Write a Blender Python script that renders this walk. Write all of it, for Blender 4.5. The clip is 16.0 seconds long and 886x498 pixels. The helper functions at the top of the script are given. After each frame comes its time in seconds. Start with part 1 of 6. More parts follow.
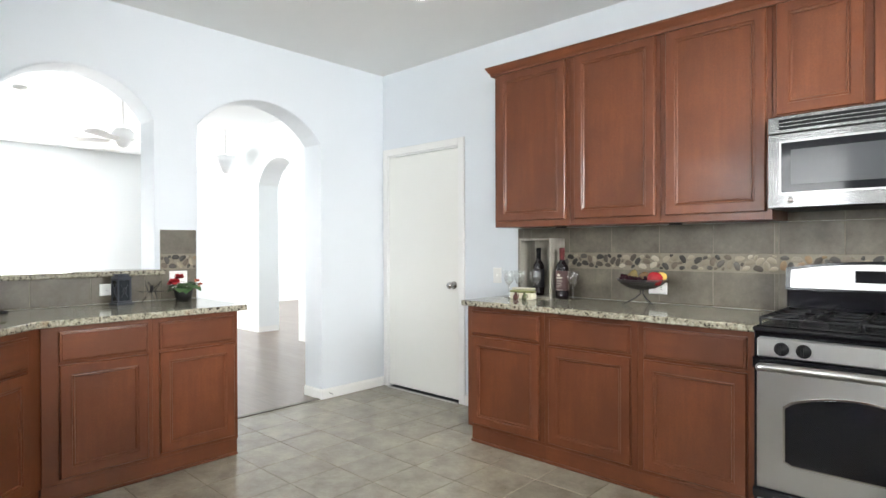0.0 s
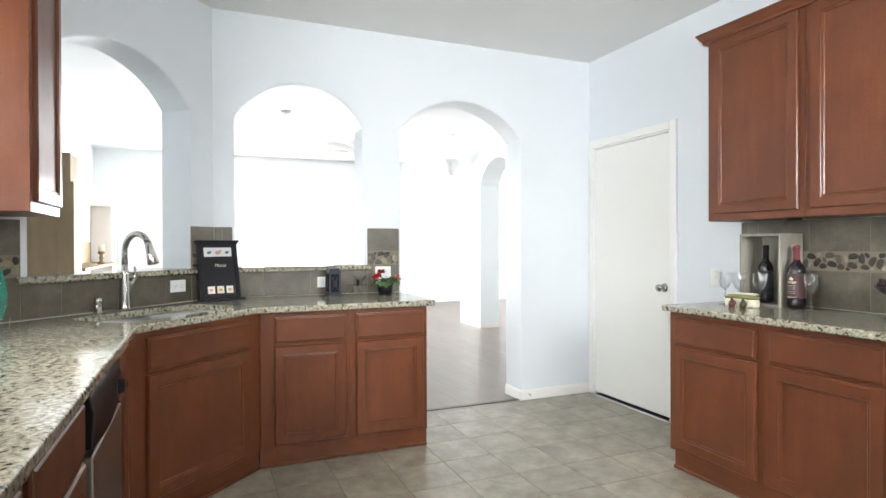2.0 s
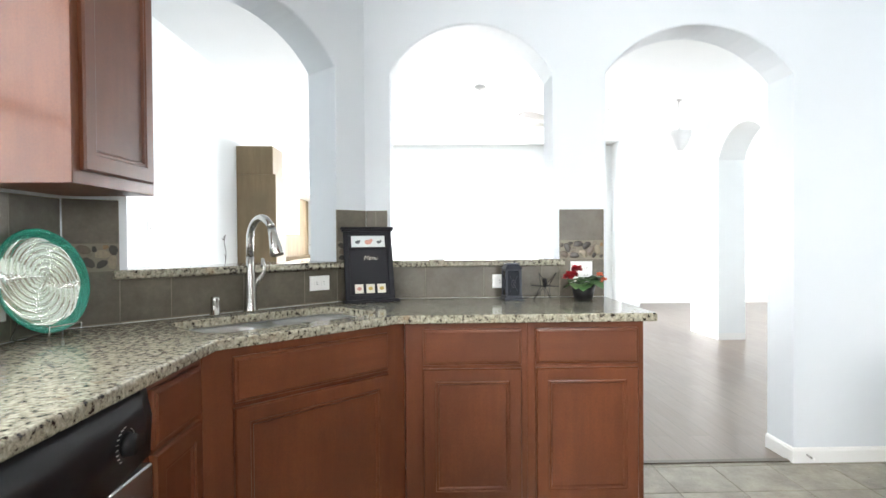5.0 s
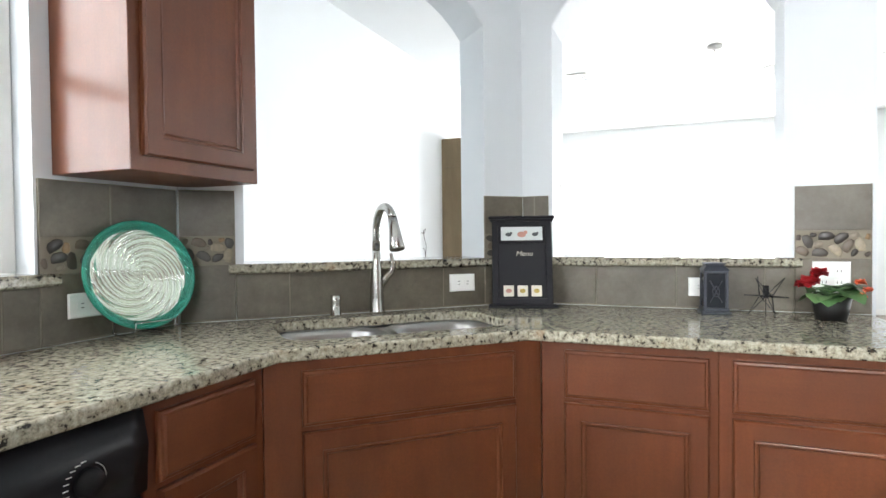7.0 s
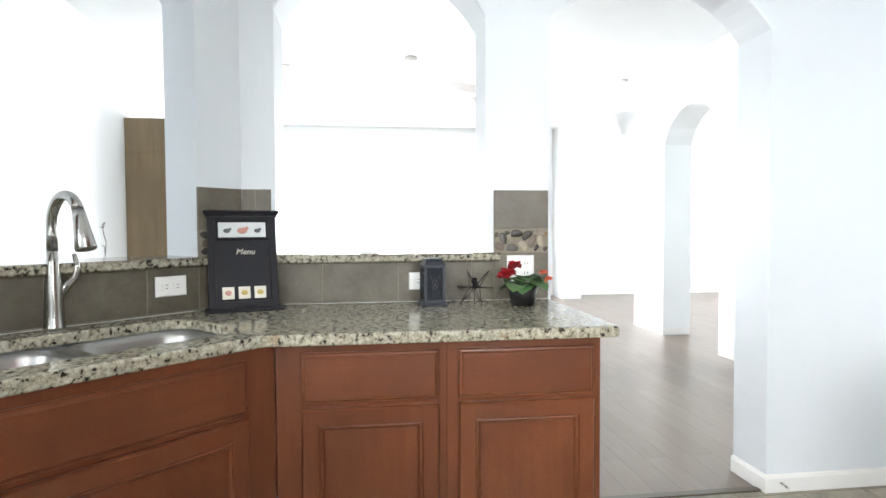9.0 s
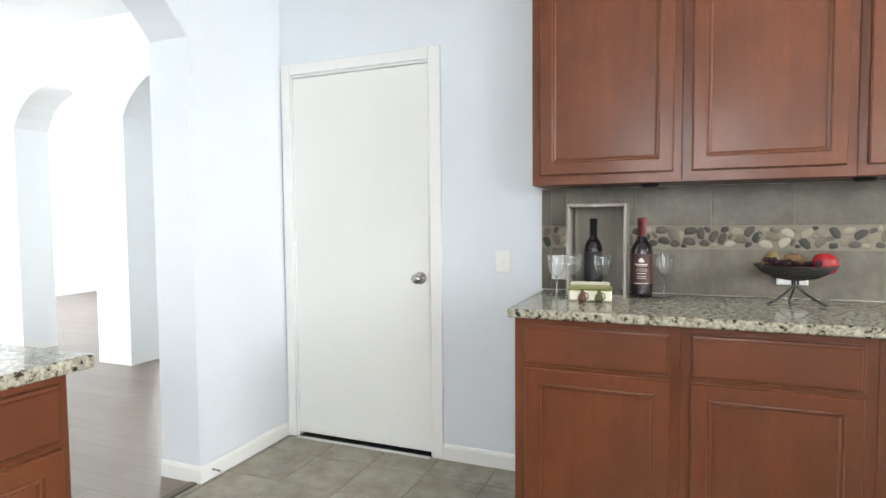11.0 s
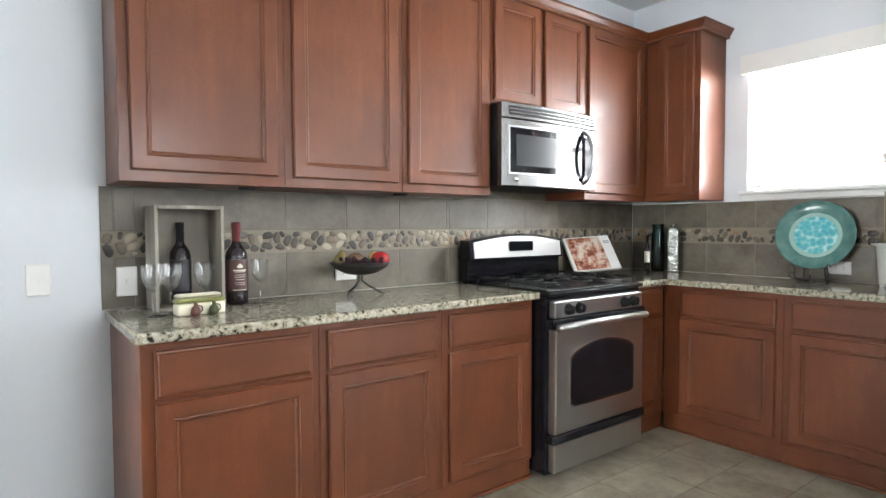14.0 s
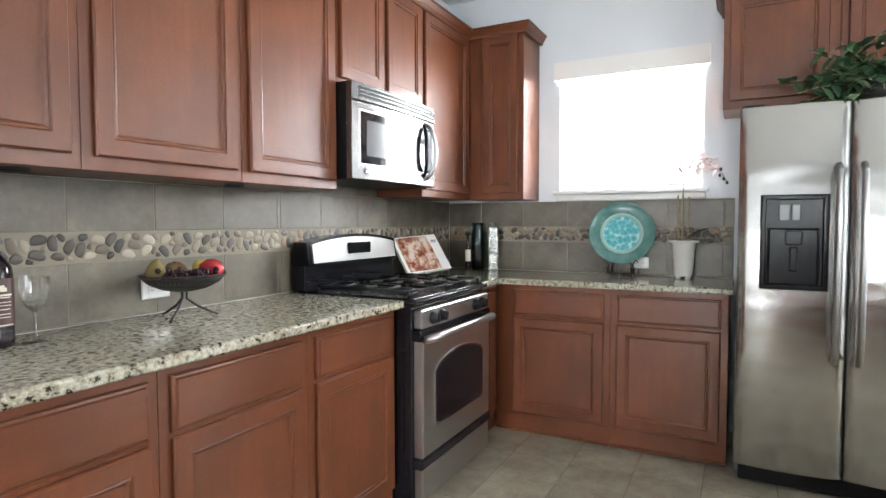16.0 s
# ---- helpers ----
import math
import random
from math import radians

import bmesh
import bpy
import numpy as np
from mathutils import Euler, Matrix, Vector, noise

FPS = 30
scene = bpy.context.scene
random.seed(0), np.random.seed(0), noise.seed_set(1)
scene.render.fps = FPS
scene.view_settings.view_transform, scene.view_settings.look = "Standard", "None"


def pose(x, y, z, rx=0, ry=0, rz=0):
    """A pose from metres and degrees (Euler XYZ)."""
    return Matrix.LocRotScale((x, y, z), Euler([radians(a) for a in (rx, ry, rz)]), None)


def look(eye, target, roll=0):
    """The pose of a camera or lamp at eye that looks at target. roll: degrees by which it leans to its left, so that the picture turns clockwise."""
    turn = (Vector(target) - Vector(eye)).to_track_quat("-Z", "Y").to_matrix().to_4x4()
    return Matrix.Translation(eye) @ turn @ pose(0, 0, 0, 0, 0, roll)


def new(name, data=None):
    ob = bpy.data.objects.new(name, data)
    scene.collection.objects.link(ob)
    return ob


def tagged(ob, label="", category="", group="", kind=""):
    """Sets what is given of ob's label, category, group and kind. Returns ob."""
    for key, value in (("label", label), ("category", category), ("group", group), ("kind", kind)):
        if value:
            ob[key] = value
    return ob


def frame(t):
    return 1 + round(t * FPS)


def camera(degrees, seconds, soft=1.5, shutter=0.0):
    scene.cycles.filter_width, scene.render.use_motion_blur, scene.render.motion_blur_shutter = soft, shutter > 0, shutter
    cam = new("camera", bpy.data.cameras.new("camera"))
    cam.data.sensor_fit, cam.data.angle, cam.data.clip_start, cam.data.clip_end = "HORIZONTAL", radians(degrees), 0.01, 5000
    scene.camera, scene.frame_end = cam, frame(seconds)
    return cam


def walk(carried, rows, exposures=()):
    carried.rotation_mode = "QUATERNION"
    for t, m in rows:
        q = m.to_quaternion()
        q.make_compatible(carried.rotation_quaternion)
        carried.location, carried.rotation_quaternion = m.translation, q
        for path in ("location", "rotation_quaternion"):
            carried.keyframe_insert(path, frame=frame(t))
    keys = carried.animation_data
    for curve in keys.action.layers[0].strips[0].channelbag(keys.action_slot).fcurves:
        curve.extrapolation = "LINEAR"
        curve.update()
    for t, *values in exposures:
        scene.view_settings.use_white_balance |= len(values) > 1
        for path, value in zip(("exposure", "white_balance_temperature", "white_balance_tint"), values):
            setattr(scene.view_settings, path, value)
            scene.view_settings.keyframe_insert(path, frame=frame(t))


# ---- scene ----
cam = camera(75.5, 16.0)
PATH = [
    (0, (3.956, -3.419, 1.270), (2.586, -1.962, 1.256), -0.2),
    (0.5, (3.963, -3.252, 1.251), (2.402, -2.001, 1.242), -0.2),
    (1, (3.966, -3.169, 1.253), (2.303, -2.057, 1.243), -0.1),
    (1.5, (3.999, -3.094, 1.256), (2.234, -2.152, 1.243), -0.1),
    (2, (4.013, -3.041, 1.254), (2.170, -2.266, 1.241), -0.2),
    (2.5, (3.999, -3.033, 1.240), (2.103, -2.396, 1.227), -0.1),
    (3, (3.945, -2.997, 1.238), (2.019, -2.461, 1.212), -0.1),
    (3.5, (3.749, -2.927, 1.233), (1.803, -2.469, 1.204), -0.1),
    (6, (2.644, -2.453, 1.213), (0.686, -2.859, 1.173), -0.6),
    (6.5, (2.512, -2.380, 1.213), (0.621, -3.029, 1.166), -0.6),
    (7, (2.456, -2.336, 1.204), (0.609, -3.102, 1.163), -0.6),
    (7.5, (2.449, -2.302, 1.209), (0.621, -3.110, 1.161), -0.5),
    (8, (2.453, -2.312, 1.216), (0.572, -2.989, 1.158), -0.5),
    (8.5, (2.456, -2.408, 1.215), (0.472, -2.649, 1.150), -0.3),
    (9, (2.383, -2.461, 1.213), (0.400, -2.212, 1.145), -0.3),
    (9.5, (2.337, -2.566, 1.236), (0.504, -1.769, 1.154), -0.1),
    (10, (2.309, -2.656, 1.238), (0.745, -1.411, 1.152), -0.0),
    (10.2, (2.294, -2.684, 1.238), (0.871, -1.281, 1.149), -0.2),
    (12.5, (1.530, -2.723, 1.283), (1.987, -0.779, 1.170), -0.1),
    (13, (1.417, -2.655, 1.278), (2.145, -0.796, 1.164), -0.1),
    (13.5, (1.288, -2.577, 1.256), (2.279, -0.842, 1.160), 0.1),
    (14, (1.209, -2.520, 1.228), (2.426, -0.936, 1.150), -0.2),
    (14.5, (1.175, -2.431, 1.235), (2.538, -0.970, 1.152), -0.3),
    (15, (1.179, -2.309, 1.221), (2.663, -0.970, 1.145), -0.3),
    (15.5, (1.216, -2.111, 1.237), (2.852, -0.964, 1.153), -0.2),
    (16, (1.178, -1.902, 1.243), (2.950, -0.978, 1.150), -0.1),
]
walk(cam, [(t, look(e, g, r)) for t, e, g, r in PATH],
     [(0, -0.14, 6520, 10), (2, -0.06, 6520, 10), (3.5, 0.0, 6500, 10), (10.2, 0.0, 6450, 10), (12.5, -0.02, 6450, 10), (14, 0.06, 6400, 10), (16, 0.08, 6380, 10)])

# ---- world and light ----
world = bpy.data.worlds.new("world")
scene.world = world
world.use_nodes = True
wn, wl = world.node_tree.nodes, world.node_tree.links
sky = wn.new("ShaderNodeTexSky")
sky.sky_type, sky.sun_disc = "NISHITA", False
sky.sun_elevation, sky.sun_rotation = radians(42), radians(200)
wl.new(sky.outputs[0], wn["Background"].inputs[0])
wn["Background"].inputs[1].default_value = 0.12
sun = new("sun", bpy.data.lights.new("sun", "SUN"))
sun.data.energy, sun.data.angle, sun.data.color = 2.5, radians(0.6), (1.0, 0.95, 0.88)
sun.matrix_world = look((0, 0, 0), (0.22, 0.7, -0.66))


def window_lamp(name, at, target, w, h, watts, color=(0.97, 0.99, 1.0)):
    ob = new(name, bpy.data.lights.new(name, "AREA"))
    ob.data.shape, ob.data.size, ob.data.size_y, ob.data.energy, ob.data.color = "RECTANGLE", w, h, watts, color
    ob.matrix_world = look(at, target)
    return ob


CEIL, GCEIL = 2.80, 3.00
window_lamp("skylight_great_1", (-7.82, -3.09, 1.35), (0, -3.09, 1.35), 0.96, 2.0, 185)
window_lamp("skylight_great_2", (-7.82, -1.47, 1.35), (0, -1.47, 1.35), 1.8, 2.0, 325)
# Lamp in an assumed, unseen north window, added to brighten the dining room.
window_lamp("dining_fill_lamp", (-4.6, 5.02, 1.5), (-4.6, 0, 1.3), 3.6, 2.0, 310)
window_lamp("skylight_kitchen", (5.05, -1.26, 1.87), (0, -1.4, 1.3), 0.85, 0.78, 145)
window_lamp("skylight_plate", (2.2, -4.28, 1.7), (2.2, 0, 1.4), 1.2, 1.1, 38)
window_lamp("skylight_breakfast", (5.2, -7.72, 1.6), (4.6, 0, 1.2), 2.8, 1.9, 90)
# Fill lamp in an invented east window, brightens the arched and plate walls.
window_lamp("nook_fill_lamp", (7.12, -5.5, 1.6), (0, -3.6, 1.5), 1.8, 1.9, 230)

# ---- materials ----


def material(name, color, rough=0.5, metal=0.0, spec=0.5):
    m = bpy.data.materials.new(name)
    m.use_nodes = True
    b = m.node_tree.nodes["Principled BSDF"]
    b.inputs["Base Color"].default_value = (*color, 1)
    b.inputs["Roughness"].default_value = rough
    b.inputs["Metallic"].default_value = metal
    b.inputs["Specular IOR Level"].default_value = spec
    return m


def tools(m):
    nt = m.node_tree
    return nt.nodes, nt.links, nt.nodes["Principled BSDF"]


def coords(m, scale=(1, 1, 1)):
    n, l, b = tools(m)
    tc, mp = n.new("ShaderNodeTexCoord"), n.new("ShaderNodeMapping")
    mp.inputs["Scale"].default_value = scale
    l.new(tc.outputs["Object"], mp.inputs[0])
    return mp.outputs[0]


def noise_of(m, vec, scale, detail=4, rough=0.6):
    n, l, b = tools(m)
    t = n.new("ShaderNodeTexNoise")
    t.inputs["Scale"].default_value, t.inputs["Detail"].default_value, t.inputs["Roughness"].default_value = scale, detail, rough
    l.new(vec, t.inputs["Vector"])
    return t.outputs[0]


def ramp_of(m, fac, stops, mode="LINEAR"):
    n, l, b = tools(m)
    r = n.new("ShaderNodeValToRGB")
    r.color_ramp.interpolation = mode
    e = r.color_ramp.elements
    while len(e) < len(stops):
        e.new(0.5)
    for k, (p, c) in zip(e, stops):
        k.position, k.color = p, (*c, 1)
    l.new(fac, r.inputs[0])
    return r.outputs[0]


def mix_of(m, fac, a, b2, mode="MIX"):
    n, l, b = tools(m)
    x = n.new("ShaderNodeMix")
    x.data_type, x.blend_type = "RGBA", mode
    for k, v in ((0, fac), (6, a), (7, b2)):
        if isinstance(v, bpy.types.NodeSocket):
            l.new(v, x.inputs[k])
        else:
            x.inputs[k].default_value = v if k == 0 else (*v, 1)
    return x.outputs[2]


def bump_of(m, h, strength=0.1, dist=0.002):
    n, l, b = tools(m)
    x = n.new("ShaderNodeBump")
    x.inputs["Strength"].default_value, x.inputs["Distance"].default_value = strength, dist
    l.new(h, x.inputs["Height"])
    l.new(x.outputs[0], b.inputs["Normal"])


def scaled(m, v, lo, hi):
    n, l, b = tools(m)
    x = n.new("ShaderNodeMapRange")
    x.inputs[3].default_value, x.inputs[4].default_value = lo, hi
    l.new(v, x.inputs[0])
    return x.outputs[0]


def paint(name, color, rough=0.6, bump=0.25):
    m = material(name, color, rough)
    n, l, b = tools(m)
    v = coords(m)
    big = noise_of(m, v, 1.3, 3)
    c = mix_of(m, scaled(m, big, 0.0, 1.0), tuple(x * 0.965 for x in color), tuple(min(1, x * 1.03) for x in color))
    l.new(c, b.inputs["Base Color"])
    l.new(scaled(m, noise_of(m, v, 9, 3), rough - 0.08, rough + 0.08), b.inputs["Roughness"])
    bump_of(m, noise_of(m, v, 170, 2), bump, 0.0015)
    return m


def wood(name, dark, light, axis=2, rough=0.38, coat=0.20, streak=26, soft=True):
    m = material(name, light, rough)
    n, l, b = tools(m)
    s = [streak, streak, streak]
    s[axis] = 1.6
    v = coords(m, s)
    info = n.new("ShaderNodeObjectInfo")
    add = n.new("ShaderNodeVectorMath")
    add.operation = "MULTIPLY_ADD"
    add.inputs[1].default_value = (37, 37, 37)
    l.new(info.outputs["Random"], add.inputs[0])
    l.new(v, add.inputs[2])
    g = noise_of(m, add.outputs[0], 1.0, 6, 0.65)
    blotch = noise_of(m, coords(m, (3, 3, 1.6)), 1.6, 3)
    mid = tuple(0.45 * x + 0.55 * y for x, y in zip(dark, light)) if soft else dark
    col = ramp_of(m, g, [(0.25, mid), (0.72, light)])
    col = mix_of(m, ramp_of(m, blotch, [(0.38, (0, 0, 0)), (0.62, (0.8, 0.8, 0.8))]), col, tuple(x * 0.60 for x in light))
    fleck = noise_of(m, coords(m, (14, 14, 14)), 9, 4, 0.7)
    col = mix_of(m, scaled(m, fleck, 0.0, 0.62), col, dark)
    col = mix_of(m, scaled(m, info.outputs["Random"], 0.0, 0.18), col, dark)
    l.new(col, b.inputs["Base Color"])
    l.new(scaled(m, blotch, rough - 0.05, rough + 0.1), b.inputs["Roughness"])
    b.inputs["Coat Weight"].default_value, b.inputs["Coat Roughness"].default_value = coat, 0.15
    b.inputs["Specular IOR Level"].default_value = 0.30
    bump_of(m, g, 0.08, 0.001)
    return m


WALL = paint("wall_paint", (0.70, 0.74, 0.775), 0.5)
GREATWALL = paint("great_room_paint", (0.76, 0.79, 0.80), 0.6)
CEILP = paint("ceiling_paint", (0.78, 0.79, 0.775), 0.8, 0.5)
TRIM = paint("white_trim_paint", (0.80, 0.80, 0.78), 0.35, 0.03)
DOORP = paint("door_paint", (0.78, 0.78, 0.74), 0.4, 0.06)
CHERRY = wood("cherry_wood", (0.056, 0.0158, 0.0070), (0.203, 0.0600, 0.0208))
CHERRYH = wood("cherry_wood_across", (0.056, 0.0158, 0.0070), (0.203, 0.0600, 0.0208), axis=0)
OAK = wood("limed_oak", (0.18, 0.128, 0.072), (0.34, 0.26, 0.155), rough=0.6, coat=0.0, streak=14, soft=False)
CRATE = wood("weathered_crate_wood", (0.20, 0.18, 0.15), (0.46, 0.43, 0.37), rough=0.8, coat=0.0, streak=22, soft=False)
WHITEP = material("white_plastic", (0.82, 0.82, 0.80), 0.35)
BLACKG = material("black_gloss", (0.008, 0.008, 0.010), 0.12, 0.0, 0.32)
BLACKM = material("black_matt", (0.009, 0.009, 0.010), 0.45, 0.0, 0.2)
DARKW = material("dark_painted_wood", (0.015, 0.015, 0.019), 0.6, 0.0, 0.25)


def steel(name, color=(0.56, 0.56, 0.55), rough=0.27, axis=2, wavy=False):
    m = material(name, color, rough, 1.0)
    n, l, b = tools(m)
    s = [2, 2, 2]
    s = [5, 5, 5]
    s[axis] = 900
    h = noise_of(m, coords(m, s), 1.0, 3)
    l.new(scaled(m, h, rough - 0.02, rough + 0.03), b.inputs["Roughness"])
    if wavy:
        bump_of(m, noise_of(m, coords(m, (1.0, 1.2, 2.6)), 2.2, 1), 0.35, 0.04)
    else:
        bump_of(m, h, 0.008, 0.0003)
    return m


STEEL = steel("brushed_steel", (0.42, 0.42, 0.41), 0.3)
RSTEEL = steel("range_steel", (0.47, 0.47, 0.46), 0.30, axis=0)
MSTEEL = steel("microwave_steel", (0.24, 0.24, 0.238), 0.26, axis=0)
STEELV = steel("fridge_steel", (0.50, 0.495, 0.475), 0.21, wavy=True)
CHROME = material("chrome", (0.7, 0.7, 0.7), 0.09, 1.0)
NICKEL = material("brushed_nickel", (0.50, 0.49, 0.46), 0.22, 1.0)


def granite():
    m = material("granite", (0.4, 0.37, 0.3), 0.10)
    n, l, b = tools(m)
    v = coords(m)
    warp = noise_of(m, v, 7, 3)
    base = ramp_of(m, noise_of(m, v, 60, 6, 0.74), [(0.34, (0.10, 0.085, 0.060)), (0.46, (0.25, 0.23, 0.175)), (0.60, (0.44, 0.42, 0.34))])
    vor = n.new("ShaderNodeTexVoronoi")
    vor.inputs["Scale"].default_value = 85
    vor.inputs["Randomness"].default_value = 1.0
    l.new(v, vor.inputs["Vector"])
    grains = ramp_of(m, vor.outputs["Color"], [(0.0, (0.75, 0.75, 0.75)), (1.0, (1.25, 1.22, 1.15))])
    col = mix_of(m, 0.55, base, grains, "MULTIPLY")
    spots = ramp_of(m, noise_of(m, v, 60, 4, 0.62), [(0.385, (1, 1, 1)), (0.41, (0, 0, 0))])
    col = mix_of(m, spots, col, (0.022, 0.019, 0.016))
    rust = ramp_of(m, noise_of(m, v, 12, 4, 0.6), [(0.60, (0, 0, 0)), (0.74, (0.6, 0.6, 0.6))])
    col = mix_of(m, rust, col, (0.24, 0.15, 0.075))
    l.new(col, b.inputs["Base Color"])
    return m


GRANITE = granite()


def stone_tile(name, a, c, rough=0.4, bump=0.15):
    m = material(name, a, rough)
    n, l, b = tools(m)
    info = n.new("ShaderNodeObjectInfo")
    add = n.new("ShaderNodeVectorMath")
    add.operation = "MULTIPLY_ADD"
    add.inputs[1].default_value = (19, 23, 31)
    l.new(info.outputs["Random"], add.inputs[0])
    l.new(coords(m), add.inputs[2])
    big = noise_of(m, add.outputs[0], 6.0, 8, 0.68)
    fine = noise_of(m, add.outputs[0], 60, 4, 0.7)
    col = ramp_of(m, big, [(0.3, a), (0.7, c)])
    col = mix_of(m, scaled(m, fine, 0.0, 0.5), col, tuple(x * 0.6 for x in a))
    col = mix_of(m, scaled(m, info.outputs["Random"], 0.0, 0.22), col, tuple(x * 0.7 for x in a))
    l.new(col, b.inputs["Base Color"])
    l.new(scaled(m, fine, rough - 0.08, rough + 0.14), b.inputs["Roughness"])
    bump_of(m, fine, bump, 0.001)
    return m


FLOORT = stone_tile("floor_tile", (0.185, 0.16, 0.115), (0.50, 0.455, 0.36), 0.28)
SPLASH = stone_tile("splash_tile", (0.077, 0.066, 0.047), (0.214, 0.186, 0.139), 0.42, 0.3)
GROUT = paint("grout", (0.17, 0.15, 0.115), 0.85)
GROUTL = paint("pale_grout", (0.29, 0.26, 0.20), 0.8)
GROUTS = paint("splash_grout", (0.205, 0.18, 0.138), 0.85)


def pebble_mat():
    m = material("pebble", (0.2, 0.2, 0.2), 0.3)
    n, l, b = tools(m)
    geo = n.new("ShaderNodeNewGeometry")
    c = ramp_of(m, geo.outputs["Random Per Island"], [(0.0, (0.024, 0.020, 0.015)), (0.26, (0.060, 0.044, 0.030)), (0.42, (0.14, 0.105, 0.07)), (0.56, (0.065, 0.058, 0.048)), (0.64, (0.34, 0.29, 0.20)), (0.80, (0.24, 0.20, 0.145)), (0.92, (0.27, 0.165, 0.075))], "CONSTANT")
    c = mix_of(m, scaled(m, noise_of(m, coords(m), 90, 3), 0.0, 0.6), c, (0.05, 0.045, 0.04))
    l.new(c, b.inputs["Base Color"])
    return m


PEBBLE = pebble_mat()


def laminate():
    m = material("laminate_planks", (0.2, 0.16, 0.13), 0.3)
    n, l, b = tools(m)
    v = coords(m)
    br = n.new("ShaderNodeTexBrick")
    br.offset = 0.37
    br.inputs["Scale"].default_value, br.inputs["Brick Width"].default_value, br.inputs["Row Height"].default_value = 1.0, 1.2, 0.13
    br.inputs["Mortar Size"].default_value = 0.0015
    br.inputs["Color1"].default_value, br.inputs["Color2"].default_value = (0.155, 0.115, 0.090, 1), (0.20, 0.155, 0.125, 1)
    br.inputs["Mortar"].default_value = (0.07, 0.055, 0.045, 1)
    l.new(v, br.inputs["Vector"])
    g = noise_of(m, coords(m, (2, 30, 1)), 1.5, 5, 0.65)
    c = mix_of(m, scaled(m, g, 0.0, 0.6), br.outputs[0], (0.10, 0.073, 0.055))
    l.new(c, b.inputs["Base Color"])
    l.new(scaled(m, g, 0.24, 0.38), b.inputs["Roughness"])
    return m


LAMINATE = laminate()


def glass(name, color=(1, 1, 1), rough=0.0, ior=1.45):
    m = material(name, color, rough)
    n, l, b = tools(m)
    b.inputs["Transmission Weight"].default_value = 1.0
    b.inputs["IOR"].default_value = ior
    return m


GLASS = glass("clear_glass")


def thin_glass(name, tint, strength=1.0, rough=0.02):
    """Thin drinking glass: sees straight through, with gloss at the rims."""
    m = bpy.data.materials.new(name)
    m.use_nodes = True
    n, l = m.node_tree.nodes, m.node_tree.links
    n.remove(n["Principled BSDF"])
    tr, gl2, mx, fr = (n.new(k) for k in ("ShaderNodeBsdfTransparent", "ShaderNodeBsdfGlossy", "ShaderNodeMixShader", "ShaderNodeLayerWeight"))
    tr.inputs["Color"].default_value, gl2.inputs["Roughness"].default_value = (*tint, 1), rough
    gl2.inputs["Color"].default_value = (0.9 * strength, 0.9 * strength, 0.9 * strength, 1)
    pw = n.new("ShaderNodeMath")
    pw.operation = "POWER"
    pw.inputs[1].default_value = 2.0
    mr = n.new("ShaderNodeMapRange")
    mr.inputs[3].default_value, mr.inputs[4].default_value = 0.13, 0.85
    fr.inputs["Blend"].default_value = 0.5
    l.new(fr.outputs["Facing"], pw.inputs[0])
    l.new(pw.outputs[0], mr.inputs[0])
    l.new(mr.outputs[0], mx.inputs[0])
    l.new(tr.outputs[0], mx.inputs[1])
    l.new(gl2.outputs[0], mx.inputs[2])
    l.new(mx.outputs[0], n["Material Output"].inputs[0])
    return m

# ---- mesh helpers ----


def box(bm, x0, x1, y0, y1, z0, z1, bev=0.0, mat=0, seg=1):
    vs = [bm.verts.new((x, y, z)) for x in (x0, x1) for y in (y0, y1) for z in (z0, z1)]
    fs = [bm.faces.new([vs[i] for i in q]) for q in ((0, 1, 3, 2), (4, 6, 7, 5), (0, 4, 5, 1), (2, 3, 7, 6), (0, 2, 6, 4), (1, 5, 7, 3))]
    for f in fs:
        f.material_index = mat
    if bev:
        r = bmesh.ops.bevel(bm, geom=list({e for f in fs for e in f.edges}), offset=bev, segments=seg, affect="EDGES", profile=0.5)
        for f in r["faces"]:
            f.material_index = mat
            f.smooth = seg > 1


def finish(name, bm, mats, parent=None, label="", smooth=False, m=None):
    bmesh.ops.recalc_face_normals(bm, faces=bm.faces)
    if smooth:
        for f in bm.faces:
            f.smooth = True
    me = bpy.data.meshes.new(name)
    bm.to_mesh(me)
    bm.free()
    for x in (mats if isinstance(mats, (list, tuple)) else [mats]):
        me.materials.append(x)
    ob = new(name, me)
    if parent:
        ob.parent = parent
    if m is not None:
        ob.matrix_basis = m
    return tagged(ob, label)


def part(name, bm, material_, parent, label="", smooth=False, m=None):
    return finish(name, bm, material_, parent, label, smooth, m)


def thing(name, label, category, group="", m=None):
    e = new(name)
    e.empty_display_size = 0.1
    if m is not None:
        e.matrix_basis = m
    return tagged(e, label, category, group)


def structure(name, bm, mats, label="", smooth=False):
    ob = finish(name, bm, mats, None, label, smooth)
    return tagged(ob, kind="structure")


def lathe(bm, profile, seg=32, at=(0, 0, 0), mat=0, smooth=True, squash=1.0):
    rings = []
    for r, z in profile:
        if r < 1e-5:
            rings.append([bm.verts.new((at[0], at[1], at[2] + z))])
        else:
            rings.append([bm.verts.new((at[0] + r * math.cos(2 * math.pi * k / seg), at[1] + squash * r * math.sin(2 * math.pi * k / seg), at[2] + z)) for k in range(seg)])
    for a, b in zip(rings, rings[1:]):
        for k in range(seg):
            q = [a[k % len(a)], a[(k + 1) % len(a)], b[(k + 1) % len(b)], b[k % len(b)]]
            q2 = []
            for v in q:
                if v not in q2:
                    q2.append(v)
            if len(q2) > 2:
                f = bm.faces.new(q2)
                f.smooth, f.material_index = smooth, mat


